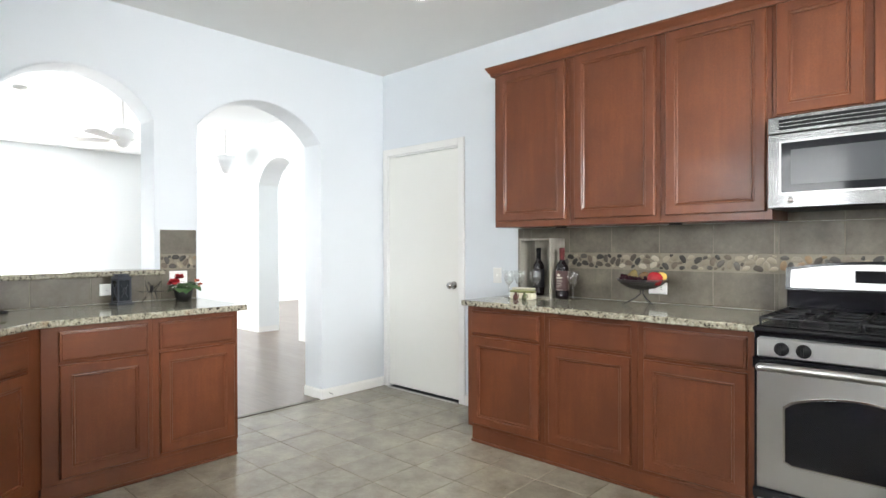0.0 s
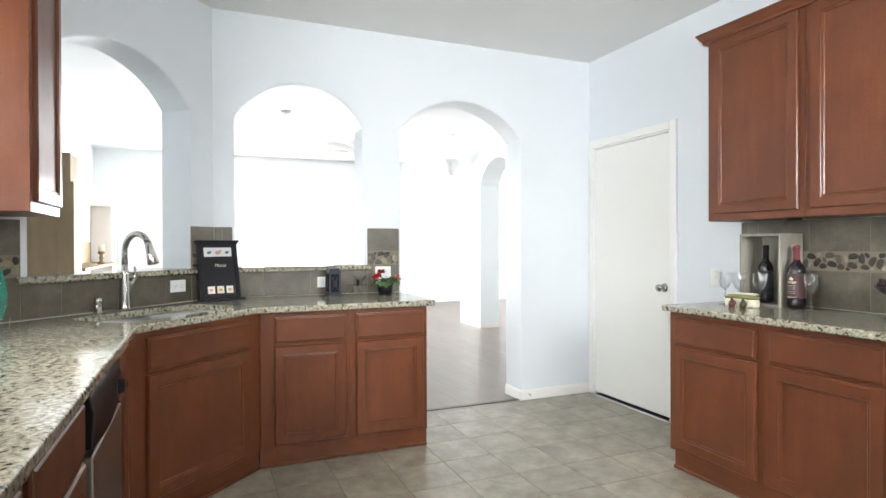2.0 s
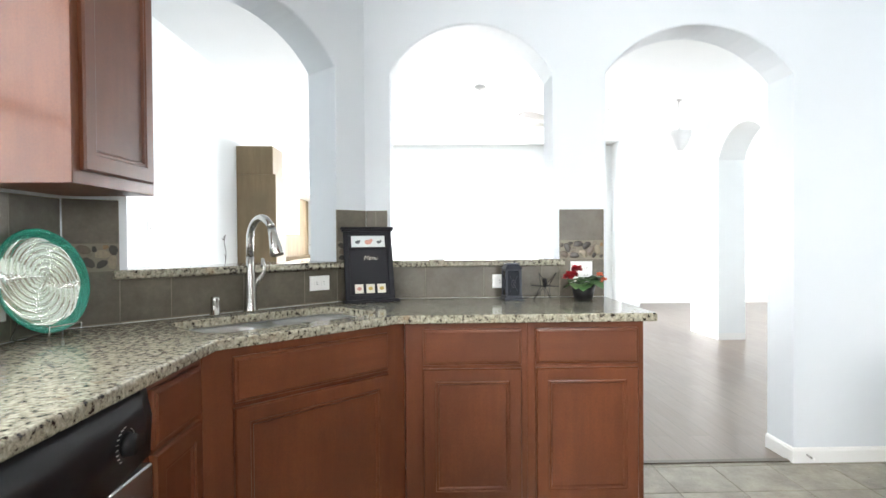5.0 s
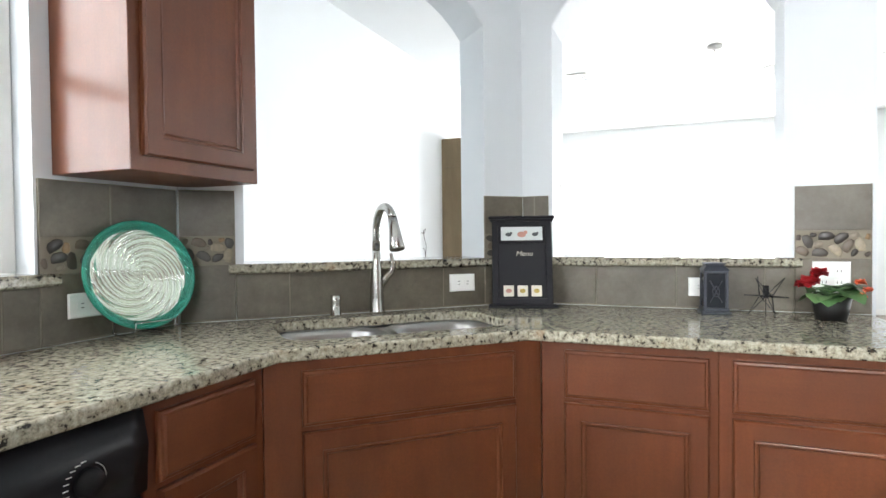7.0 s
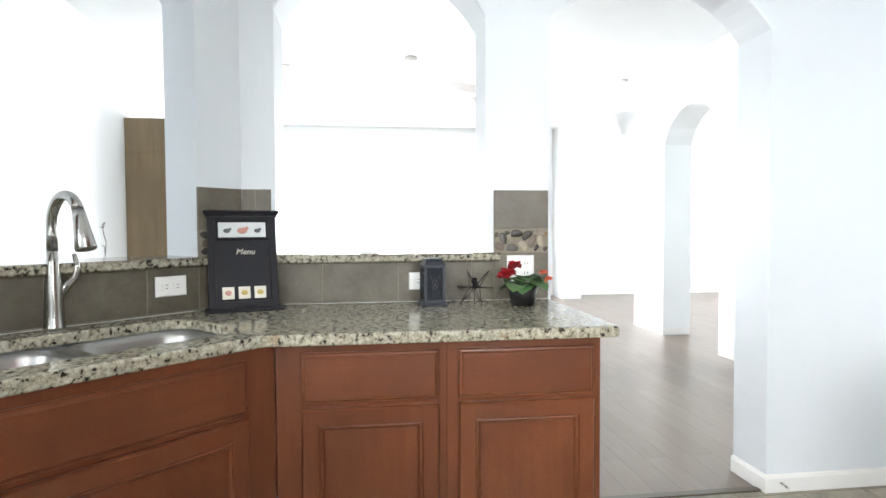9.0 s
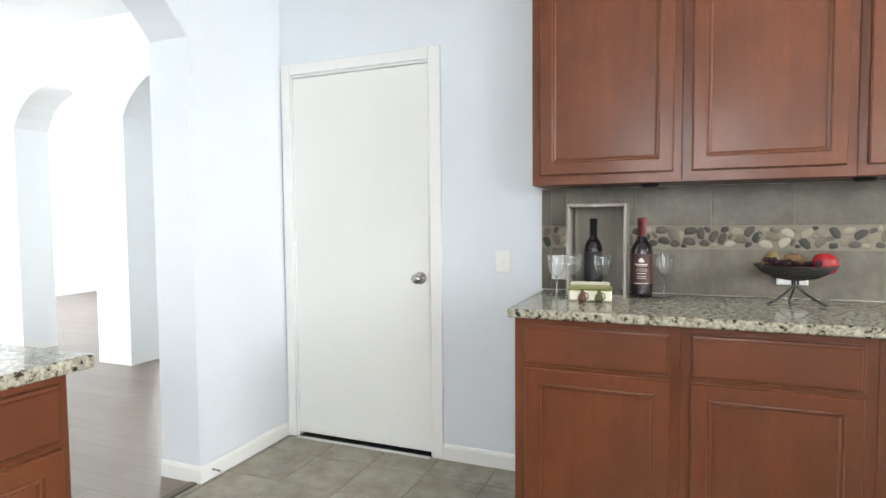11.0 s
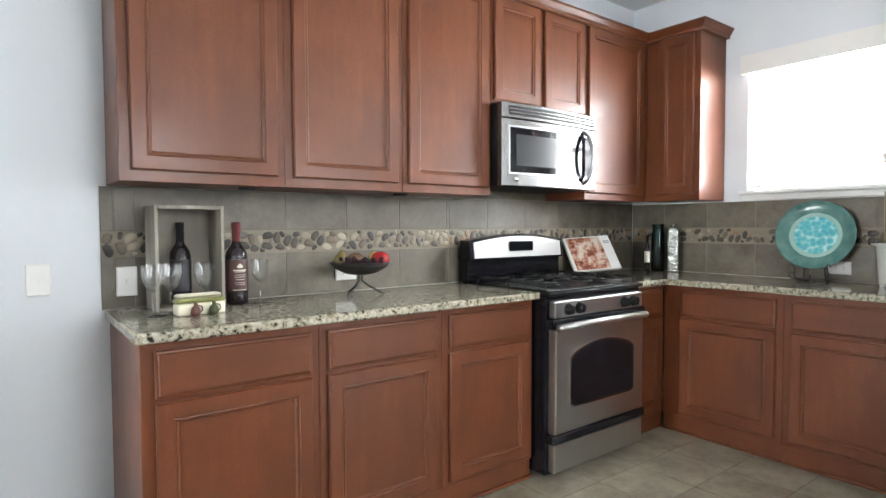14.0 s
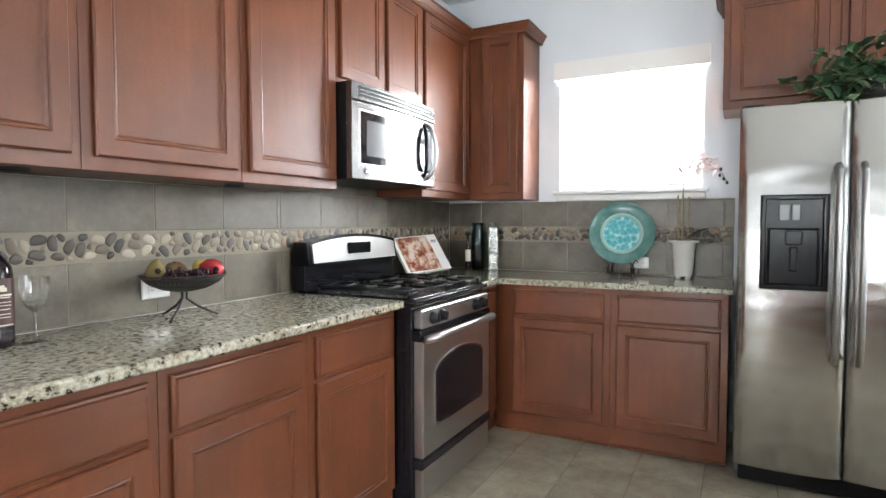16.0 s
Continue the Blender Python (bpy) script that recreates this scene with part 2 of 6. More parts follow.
def tube(bm, pts, r, seg=10, closed=False, mat=0, radii=None):
    pts = [Vector(p) for p in pts]
    n = len(pts)
    rings = []
    up = Vector((0, 0, 1))
    prev = None
    for i, p in enumerate(pts):
        a, b = (pts[(i - 1) % n], pts[(i + 1) % n]) if closed else (pts[max(0, i - 1)], pts[min(n - 1, i + 1)])
        d = (b - a).normalized()
        if prev is None:
            s = d.cross(up if abs(d.z) < 0.9 else Vector((1, 0, 0))).normalized()
        else:
            s = (prev - d * prev.dot(d)).normalized()
        prev = s
        t = d.cross(s)
        rr = radii[i] if radii else r
        rings.append([bm.verts.new(p + rr * (math.cos(2 * math.pi * k / seg) * s + math.sin(2 * math.pi * k / seg) * t)) for k in range(seg)])
    for i in range(n if closed else n - 1):
        a, b = rings[i], rings[(i + 1) % n]
        for k in range(seg):
            f = bm.faces.new([a[k], a[(k + 1) % seg], b[(k + 1) % seg], b[k]])
            f.smooth, f.material_index = True, mat
    if not closed:
        for rg, rev in ((rings[0], True), (rings[-1], False)):
            f = bm.faces.new(rg[::-1] if rev else rg)
            f.material_index = mat


def ringpanel(bm, w, h, rings, thick, x0=0.0, z0=0.0, mat=0):
    """A panel in the plane y=0 that faces -y, w x h, its back at y=thick; rings of (inset, depth) shape its face."""
    loops = []
    for ins, d in [(0, thick)] + rings:
        loops.append([bm.verts.new(c) for c in ((x0 + ins, d, z0 + ins), (x0 + w - ins, d, z0 + ins), (x0 + w - ins, d, z0 + h - ins), (x0 + ins, d, z0 + h - ins))])
    for a, b in zip(loops, loops[1:]):
        for k in range(4):
            bm.faces.new([a[k], a[(k + 1) % 4], b[(k + 1) % 4], b[k]]).material_index = mat
    bm.faces.new(loops[-1]).material_index = mat
    bm.faces.new(loops[0][::-1]).material_index = mat


def prism(bm, poly, z0, z1, bev=0.0, mat=0, seg=2, top_only=False):
    a = [bm.verts.new((x, y, z0)) for x, y in poly]
    b = [bm.verts.new((x, y, z1)) for x, y in poly]
    n = len(poly)
    fs = [bm.faces.new(a[::-1]), bm.faces.new(b)] + [bm.faces.new([a[k], a[(k + 1) % n], b[(k + 1) % n], b[k]]) for k in range(n)]
    for f in fs:
        f.material_index = mat
    if bev:
        es = {e for f in fs[:2] for e in f.edges}
        r = bmesh.ops.bevel(bm, geom=list(es), offset=bev, segments=seg, affect="EDGES", profile=0.5)
        for f in r["faces"]:
            f.smooth, f.material_index = True, mat


def sweep(bm, path, profile, mat=0, closed=False):
    """Sweeps a profile of (out, z) along a path of (x, y) at mitred corners; out is to the right of the way."""
    rows = []
    n = len(path)
    for i, p in enumerate(path):
        p = Vector(p)
        d1 = (Vector(path[i]) - Vector(path[i - 1])).normalized() if i or closed else None
        d2 = (Vector(path[(i + 1) % n]) - p).normalized() if i < n - 1 or closed else None
        d1, d2 = d1 or d2, d2 or d1
        n1, n2 = Vector((d1.y, -d1.x)), Vector((d2.y, -d2.x))
        o = (n1 + n2) / (1 + n1.dot(n2))
        rows.append([bm.verts.new((p.x + o.x * u, p.y + o.y * u, z)) for u, z in profile])
    m = len(profile)
    for i in range(n if closed else n - 1):
        a, b = rows[i], rows[(i + 1) % n]
        for k in range(m):
            bm.faces.new([a[k], b[k], b[(k + 1) % m], a[(k + 1) % m]]).material_index = mat
    if not closed:
        bm.faces.new(rows[0][::-1]).material_index = mat
        bm.faces.new(rows[-1]).material_index = mat


def arch_top(u, o):
    """Height of the top of the opening o at u: flat, or a segment of a circle above the spring."""
    if not o.get("rise"):
        return o["top"]
    half, rise = (o["u1"] - o["u0"]) / 2, o["rise"]
    rad = (half * half + rise * rise) / (2 * rise)
    d = u - (o["u0"] + half)
    return o["top"] + math.sqrt(max(0, rad * rad - d * d)) - (rad - rise)


def wall_mesh(p0, p1, th, z0, z1, openings, m0=0.0, m1=0.0):
    """A wall from p0 to p1 (its face lies on that line, its thickness to the right of the way), with openings cut through."""
    bm = bmesh.new()
    p0, p1 = Vector(p0), Vector(p1)
    L = (p1 - p0).length
    d = (p1 - p0) / L
    nrm = Vector((d.y, -d.x))
    cuts = [(-m0, None)]
    for o in sorted(openings, key=lambda q: q["u0"]):
        k = 20 if o.get("rise") else 1
        for i in range(k + 1):
            cuts.append((o["u0"] + (o["u1"] - o["u0"]) * i / k, o if i < k else None))
    cuts.append((L + m1, None))

    def P(u, z, back):
        q = p0 + d * u + (nrm * th if back else Vector((0, 0)))
        return bm.verts.new((q.x, q.y, z))

    def quad(a, b, c, e, back, soft=False):
        vs = [P(u, z, bk) for (u, z, bk) in (a, b, c, e)]
        f = bm.faces.new(vs if not back else vs[::-1])
        f.smooth = soft
    for (ua, o), (ub, _) in zip(cuts, cuts[1:]):
        if ub - ua < 1e-6:
            continue
        spans = [((z0, z0), (z1, z1))]
        if o:
            ta, tb = arch_top(ua, o), arch_top(ub, o)
            spans = [((ta, tb), (z1, z1))]
            if o["bot"] > z0:
                spans.append(((z0, z0), (o["bot"], o["bot"])))
                quad((ua, o["bot"], 0), (ub, o["bot"], 0), (ub, o["bot"], 1), (ua, o["bot"], 1), False)
            quad((ua, ta, 0), (ub, tb, 0), (ub, tb, 1), (ua, ta, 1), True)
        for (ba, bb), (ca, cb) in spans:
            for bk in (0, 1):
                quad((ua, ba, bk), (ub, bb, bk), (ub, cb, bk), (ua, ca, bk), bool(bk))
    for o in openings:
        quad((o["u0"], o["bot"], 0), (o["u0"], o["bot"], 1), (o["u0"], arch_top(o["u0"], o), 1), (o["u0"], arch_top(o["u0"], o), 0), True)
        quad((o["u1"], o["bot"], 0), (o["u1"], o["bot"], 1), (o["u1"], arch_top(o["u1"], o), 1), (o["u1"], arch_top(o["u1"], o), 0), False)
    for u, bk in ((-m0, True), (L + m1, False)):
        quad((u, z0, 0), (u, z0, 1), (u, z1, 1), (u, z1, 0), bk)
    bmesh.ops.remove_doubles(bm, verts=bm.verts, dist=1e-4)
    bmesh.ops.recalc_face_normals(bm, faces=bm.faces)
    return bm


def wall(name, p0, p1, th, z0, z1, openings=(), mat=None, m0=0.0, m1=0.0, label="", soft=0.0):
    bm = wall_mesh(p0, p1, th, z0, z1, list(openings), m0, m1)
    for f in bm.faces:
        f.material_index = 0
    ob = structure(name, bm, mat or WALL, label)
    if soft:
        md = ob.modifiers.new("edges", "BEVEL")
        md.width, md.segments, md.limit_method, md.angle_limit = soft, 3, "ANGLE", radians(50)
    return ob


# ---- the shell ----
FOLD, DC = -2.975, 0.975          # the arch wall turns at (0, FOLD) to (DC, PY)
PY = FOLD - DC
EX = 4.92                          # east wall
TH = 0.24
SPR, RISE = 2.10, 0.26
wall("wall_arches", (0, FOLD), (0, 0), -TH, 0, GCEIL, [
    dict(u0=-2.842 - FOLD, u1=-1.978 - FOLD, bot=1.08, top=SPR, rise=RISE),
    dict(u0=-1.695 - FOLD, u1=-0.675 - FOLD, bot=0.0, top=SPR, rise=RISE)], m0=0.04, m1=TH,
    label="pale blue painted wall with an arched pass-through and an arched doorway", soft=0.012)
wall("wall_sink", (DC, PY), (0, FOLD), -TH, 0, GCEIL, [dict(u0=0.22, u1=DC * 1.41421 - 0.185, bot=1.08, top=SPR, rise=RISE)],
     m0=0.0, m1=0.05, label="pale blue painted wall with an arched pass-through", soft=0.012)
wall("wall_plate", (3.6, PY), (DC, PY), -TH, 0, CEIL + 0.2, [dict(u0=3.6 - 2.9, u1=3.6 - 1.45, bot=1.08, top=2.25)], m1=0.06, label="pale blue painted wall with a window", soft=0.008)
wall("wall_range", (0, 0), (EX, 0), -0.12, 0, CEIL + 0.2, [dict(u0=0.062, u1=0.925, bot=0.0, top=2.066)], m1=0.14, label="pale blue painted wall with a white door")
wall("wall_window", (EX, 0), (EX, -3.1), -0.14, 0, CEIL + 0.2, [dict(u0=0.825, u1=1.695, bot=1.445, top=2.245)], label="pale blue painted wall with a bright window")
wall("wall_nook_north", (EX, -3.1), (7.0, -3.1), -0.14, 0, CEIL + 0.2, label="pale blue painted wall")
# The opening is for the added east window, which only lets in fill light.
wall("wall_nook_east", (7.0, -3.1), (7.0, -7.6), -0.14, 0, CEIL + 0.2, [dict(u0=1.5, u1=3.3, bot=0.6, top=2.5)], m0=0.14, label="pale blue painted wall")
wall("wall_nook_south", (7.0, -7.6), (3.36, -7.6), -0.14, 0, CEIL + 0.2, [dict(u0=0.4, u1=3.2, bot=0.6, top=2.5)], m0=0.14, label="pale blue painted wall with a wide window")
wall("wall_nook_west", (3.36, -7.6), (3.36, PY - TH), -0.14, 0, CEIL + 0.2, label="pale blue painted wall")

GW, GS, GN = -7.7, -4.80, 5.0
wall("wall_great_west", (GW, GS), (GW, GN), -0.14, 0, GCEIL, [dict(u0=-3.57 - GS, u1=-2.61 - GS, bot=0.35, top=2.36), dict(u0=-2.37 - GS, u1=-0.57 - GS, bot=0.35, top=2.36)], GREATWALL, 0.14, 0.14, "white wall of the bright great room with two windows")
wall("wall_great_south", (1.2, GS), (GW, GS), -0.14, 0, GCEIL, (), GREATWALL, label="white wall of the bright great room")
wall("wall_dining_north", (GW, GN), (0.0, GN), -0.14, 0, GCEIL, [dict(u0=1.3, u1=4.9, bot=0.5, top=2.5)], GREATWALL, label="white wall opened by an unseen window")
wall("wall_dining_east", (-0.005, GN), (-0.005, 0.125), 0.235, 0, GCEIL, (), GREATWALL, m0=0.14, label="white wall")
wall("wall_columns", (-0.245, 0.82), (GW, 0.82), 0.33, 0, GCEIL, [
    dict(u0=0.9, u1=2.035, bot=0, top=2.15, rise=0.36), dict(u0=2.435, u1=3.48, bot=0, top=2.15, rise=0.35), dict(u0=4.20, u1=6.9, bot=0, top=2.15, rise=0.45)],
    GREATWALL, label="white wall opened by a row of arches on square columns", soft=0.01)


def slab(name, x0, x1, y0, y1, z0, z1, mat, label):
    bm = bmesh.new()
    box(bm, x0, x1, y0, y1, z0, z1)
    return structure(name, bm, mat, label)


bmx = bmesh.new()
prism(bmx, [(-0.004, 0.12), (-0.004, FOLD), (DC, PY - 0.02), (3.3, PY - 0.02), (3.3, -7.8), (7.2, -7.8), (7.2, -3.0), (EX + 0.14, -3.0), (EX + 0.14, 0.12)], CEIL, CEIL + 0.1)
structure("ceiling", bmx, CEILP, "flat off-white kitchen ceiling")
bmx = bmesh.new()
prism(bmx, [(-0.004, 5.2), (GW - 0.2, 5.2), (GW - 0.2, GS - 0.2), (1.3, GS - 0.2), (1.3, PY - TH), (DC + 0.1, PY - 0.12), (-0.12, FOLD), (-0.12, 0.12), (-0.004, 0.12)], GCEIL, GCEIL + 0.1)
structure("ceiling_great_room", bmx, GREATWALL, "flat white great room ceiling")
# subfloor under everything, then the laminate and the tiles
slab("ground", -30, 30, -30, 30, -0.35, -0.25, GROUT, "plain ground outside the house")
slab("floor", -0.12, 7.14, -7.74, 0.12, -0.12, -0.003, GROUT, "grout bed of the tiled kitchen floor")
slab("floor_laminate", GW - 0.1, -0.035, GS - 0.1, GN + 0.1, -0.12, 0.0, LAMINATE, "grey-brown laminate plank floor")
slab("threshold_strip", -0.05, -0.012, -1.70, -0.675, -0.005, 0.006, material("threshold_metal", (0.10, 0.08, 0.06), 0.4), "dark metal floor transition strip")

# ---- cabinets ----
DOORRINGS = [(0.0, 0.007), (0.005, 0.0), (0.050, 0.0), (0.0535, 0.0045), (0.0575, 0.0035), (0.062, 0.0045), (0.067, 0.011)]
DRAWRINGS = [(0.0, 0.010), (0.003, 0.0055), (0.009, 0.0045), (0.013, 0.0)]


def cabinet_door(parent, x0, z0, w, h, y=-0.019, label=""):
    bm = bmesh.new()
    ringpanel(bm, w, h, DOORRINGS, 0.019)
    return part("door", bm, CHERRY, parent, label, m=Matrix.Translation((x0, y, z0)))


def drawer_front(parent, x0, z0, w, h, y=-0.019):
    bm = bmesh.new()
    ringpanel(bm, w, h, DRAWRINGS, 0.019)
    return part("drawer_front", bm, CHERRYH, parent, m=Matrix.Translation((x0, y, z0)))


CT, CTH = 0.914, 0.035     # worktop: top, thickness
TOE = 0.10


def base_cabinet(m, w, spans, label, group, depth=0.60, toe_l=0.0, toe_r=0.0, drawers=True, shoe=True, hollow=False):
    """Origin at the left foot of its face; x along the face, y into the cabinet. spans: (x0, x1) of each door and its drawer."""
    e = thing("base_cabinet", label, "cabinet", group, m)
    bm = bmesh.new()
    if hollow:
        box(bm, 0, w, 0, 0.018, TOE, CT - CTH - 0.001, 0.002)
        box(bm, 0.01, w - 0.01, 0.018, depth, TOE, 0.6)
    else:
        box(bm, 0, w, 0, depth, TOE, CT - CTH - 0.001, 0.002)
    part("body", bm, CHERRY, e)
    bm = bmesh.new()
    box(bm, toe_l, w - toe_r, 0.014, depth - 0.01, 0.001, TOE - 0.001)
    if shoe:
        box(bm, toe_l, w - toe_r, -0.004, 0.0135, 0.001, 0.018, 0.005)
    part("toe_kick", bm, CHERRYH, e)
    for x0, x1 in spans:
        if drawers:
            drawer_front(e, x0, 0.70, x1 - x0, 0.15)
        cabinet_door(e, x0, 0.125, x1 - x0, 0.56 if drawers else 0.72)
    return e


def facing(x, y, rz, z=0.0):
    return pose(x, y, z, 0, 0, rz)


FY = -0.60                   # face of the range-wall base cabinets
for x0, w, d, lab in ((1.525, 0.585, (0.04, 0.555), "cherry base cabinet with drawer and door, near the white door"),
                      (2.11, 0.565, (0.035, 0.53), "cherry base cabinet with one drawer and door under the fruit bowl"),
                      (2.675, 0.55, (0.035, 0.515), "cherry base cabinet with one drawer and door beside the range")):
    base_cabinet(facing(x0, FY, 0), w, [d], lab, "base cabinets of the range wall", 0.598, toe_l=0.025 if x0 < 1.6 else 0)
base_cabinet(facing(3.995, FY, 0), 0.369, [(0.03, 0.33)], "narrow cherry base cabinet in the corner beside the range", "base cabinets of the range wall", 0.598, toe_r=-0.013, shoe=False)
WX = EX - 0.555
base_cabinet(facing(WX, -0.602, -90), 0.672, [(0.113, 0.638)], "cherry base cabinet below the window", "base cabinets of the window wall", 0.550)
base_cabinet(facing(WX, -1.275, -90), 0.58, [(0.035, 0.545)], "cherry base cabinet below the window beside the refrigerator", "base cabinets of the window wall", 0.550)
# peninsula
PX = 0.663
base_cabinet(facing(PX, -2.745, 90), 0.51, [(0.075, 0.485)], "cherry base cabinet of the arched wall beside the sink", "base cabinets of the arched wall", 0.675)
base_cabinet(facing(PX, -2.235, 90), 0.49, [(0.035, 0.465)], "cherry base cabinet at the open end of the arched wall", "base cabinets of the arched wall", 0.675, toe_r=0.0)
FPY = -3.345                   # face of the plate-wall cabinets
SX = PX + (-2.745 - FPY)
base_cabinet(facing(SX, FPY, 135), (SX - PX) * 1.41421, [(0.10, (SX - PX) * 1.41421 - 0.10)], "cherry sink base cabinet set across the corner", "base cabinets of the arched wall", 0.40, hollow=True)
base_cabinet(facing(1.626, FPY, 180), 1.626 - SX - 0.001, [(0.03, 1.626 - SX - 0.04)], "narrow cherry base cabinet beside the dishwasher", "base cabinets of the plate wall", 0.585)
base_cabinet(facing(2.79, FPY, 180), 0.56, [(0.03, 0.53)], "cherry base cabinet beside the dishwasher", "base cabinets of the plate wall", 0.585)
base_cabinet(facing(3.36, FPY, 180), 0.57, [(0.03, 0.53)], "cherry base cabinet at the end of the long counter", "base cabinets of the plate wall", 0.585)

# ---- upper cabinets ----
UB, UT = 1.388, 2.43


def upper_cabinet(m, w, z0, z1, spans, label, group, depth=0.305, dz=0.04):
    e = thing("wall_cabinet", label, "cabinet", group, m)
    bm = bmesh.new()
    box(bm, 0, w, 0, depth, z0, z1, 0.002)
    part("body", bm, CHERRY, e)
    for x0, x1 in spans:
        cabinet_door(e, x0, z0 + dz, x1 - x0, z1 - z0 - dz - 0.012)
    return e


UY = -0.308
G = "wall cabinets of the range wall"
for x0, w, d, lab in ((1.525, 0.585, (0.035, 0.555), "tall cherry wall cabinet above the wine bottles"),
                      (2.11, 0.565, (0.035, 0.535), "tall cherry wall cabinet above the fruit bowl"),
                      (2.675, 0.545, (0.03, 0.52), "tall cherry wall cabinet beside the microwave")):
    upper_cabinet(facing(x0, UY, 0), w, UB, UT, [d], lab, G)
upper_cabinet(facing(3.2205, UY, 0), 0.758, 1.865, UT, [(0.018, 0.362), (0.396, 0.74)], "short cherry wall cabinet with two doors above the microwave", G, dz=0.02)
upper_cabinet(facing(3.979, UY, 0), 0.631, UB, UT, [(0.02, 0.585)], "tall cherry wall cabinet in the corner", G)
upper_cabinet(facing(EX - 0.312, -0.308, -90), 0.375, UB, UT, [(0.10, 0.34)], "narrow cherry wall cabinet beside the window", "wall cabinets of the window wall", 0.309)
upper_cabinet(facing(EX - 0.312, -1.80, -90), 0.515, 1.84, UT, [(0.03, 0.47)], "cherry wall cabinet above the refrigerator", "wall cabinets of the window wall", 0.309)
upper_cabinet(facing(EX - 0.312, -2.316, -90), 0.514, 1.84, UT, [(0.03, 0.47)], "cherry wall cabinet above the refrigerator", "wall cabinets of the window wall", 0.309)
upper_cabinet(facing(1.40, PY + 0.308, 180), 0.48, UB, UT, [(0.035, 0.445)], "tall cherry wall cabinet over the glass plate", "wall cabinets of the plate wall", 0.306)
CROWN = [(0.0, UT - 0.012), (0.020, UT - 0.012), (0.022, UT + 0.004), (0.030, UT + 0.012), (0.043, UT + 0.036), (0.048, UT + 0.038), (0.048, UT + 0.048), (0.0, UT + 0.048)]


def crown(name, path, label, profile=CROWN, mat=CHERRYH):
    bm = bmesh.new()
    sweep(bm, path, profile)
    ob = finish(name, bm, mat, None, label)
    return tagged(ob, category="moulding")


crown("crown_moulding", [(1.524, -0.003), (1.524, UY - 0.001), (EX - 0.313, UY - 0.001), (EX - 0.313, -0.684), (EX - 0.002, -0.684)][::1], "cherry crown moulding on top of the wall cabinets")
crown("crown_moulding", [(EX - 0.002, -1.799), (EX - 0.313, -1.799), (EX - 0.313, -2.832), (EX - 0.002, -2.832)], "cherry crown moulding on top of the cabinets above the refrigerator")
crown("crown_moulding", [(1.401, PY + 0.002), (1.401, PY + 0.309), (0.919, PY + 0.309), (0.919, PY + 0.002)], "cherry crown moulding on top of the wall cabinet")


# ---- worktops ----
def worktop(name, poly, label, category="countertop", z0=CT - CTH, z1=CT):
    bm = bmesh.new()
    prism(bm, poly, z0, z1, 0.008, 0, 3)
    return tagged(finish(name, bm, GRANITE, None, label), category=category)


worktop("countertop", [(1.508, -0.012), (1.508, -0.645), (3.232, -0.645), (3.232, -0.012)], "speckled beige and brown polished granite worktop beside the range")
worktop("countertop", [(3.997, -0.012), (3.997, -0.645), (EX - 0.587, -0.645), (EX - 0.587, -1.872), (EX - 0.012, -1.872), (EX - 0.012, -0.012)], "speckled granite worktop turning the corner below the window")
CE, CFY = 0.718, -3.30
# the long counter: one outline with the sink's cut-out, filled as a mesh
def outline_with_hole(bm, outer, hole, z0, z1):
    from_top = []
    for z in (z1, z0):
        loops = []
        for pts in (outer, hole):
            vs = [bm.verts.new((x, y, z)) for x, y in pts]
            es = [bm.edges.new((vs[k], vs[(k + 1) % len(vs)])) for k in range(len(vs))]
            loops.append((vs, es))
        bmesh.ops.triangle_fill(bm, use_beauty=True, use_dissolve=False, edges=loops[0][1] + loops[1][1])
        from_top.append([lp[0] for lp in loops])
    for a, b in zip(*from_top):
        n = len(a)
        for k in range(n):
            bm.faces.new([a[k], a[(k + 1) % n], b[(k + 1) % n], b[k]])
    bmesh.ops.recalc_face_normals(bm, faces=bm.faces)


S2 = math.sqrt(0.5)
SC = Vector((0.735, -3.235))         # middle of the sink
SU, SV = Vector((S2, -S2)), Vector((S2, S2))   # along the sink, and towards its user


def sink_xy(u, v):
    q = SC + SU * u + SV * v
    return q.x, q.y


def rounded(hw, hh, r, n=6):
    out = []
    for cx, cy, a0 in ((hw - r, hh - r, 0), (-hw + r, hh - r, 90), (-hw + r, -hh + r, 180), (hw - r, -hh + r, 270)):
        for k in range(n + 1):
            a = radians(a0 + 90 * k / n)
            out.append((cx + r * math.cos(a), cy + r * math.sin(a)))
    return out


HOLE = [sink_xy(u, v) for u, v in rounded(0.375, 0.195, 0.09)]
bm = bmesh.new()
OUT = [(0.012, -1.705), (CE, -1.705), (CE, -2.77), (CE + (-2.77 - CFY), CFY), (3.40, CFY), (3.40, PY + 0.012), (DC + 0.005, PY + 0.012), (0.012, FOLD + 0.005)]
outline_with_hole(bm, OUT, HOLE, CT - CTH, CT)
long_top = tagged(finish("countertop", bm, GRANITE, None, "speckled beige and brown polished granite worktop around the sink"), category="countertop")
md = long_top.modifiers.new("edges", "BEVEL")
md.width, md.segments, md.limit_method, md.angle_limit = 0.008, 3, "ANGLE", radians(60)

worktop("ledge", [(-TH - 0.03, -2.86), (-TH - 0.03, -1.925), (0.035, -1.925), (0.035, -2.965), (0.02, -2.99), (-0.10, -2.90)], "granite ledge of the arched pass-through", "ledge", 1.08, 1.115)


def diag(u, v):
    """A place by u along the sink wall from the fold and v out into the kitchen."""
    return (u * S2 + v * S2, FOLD - u * S2 + v * S2)


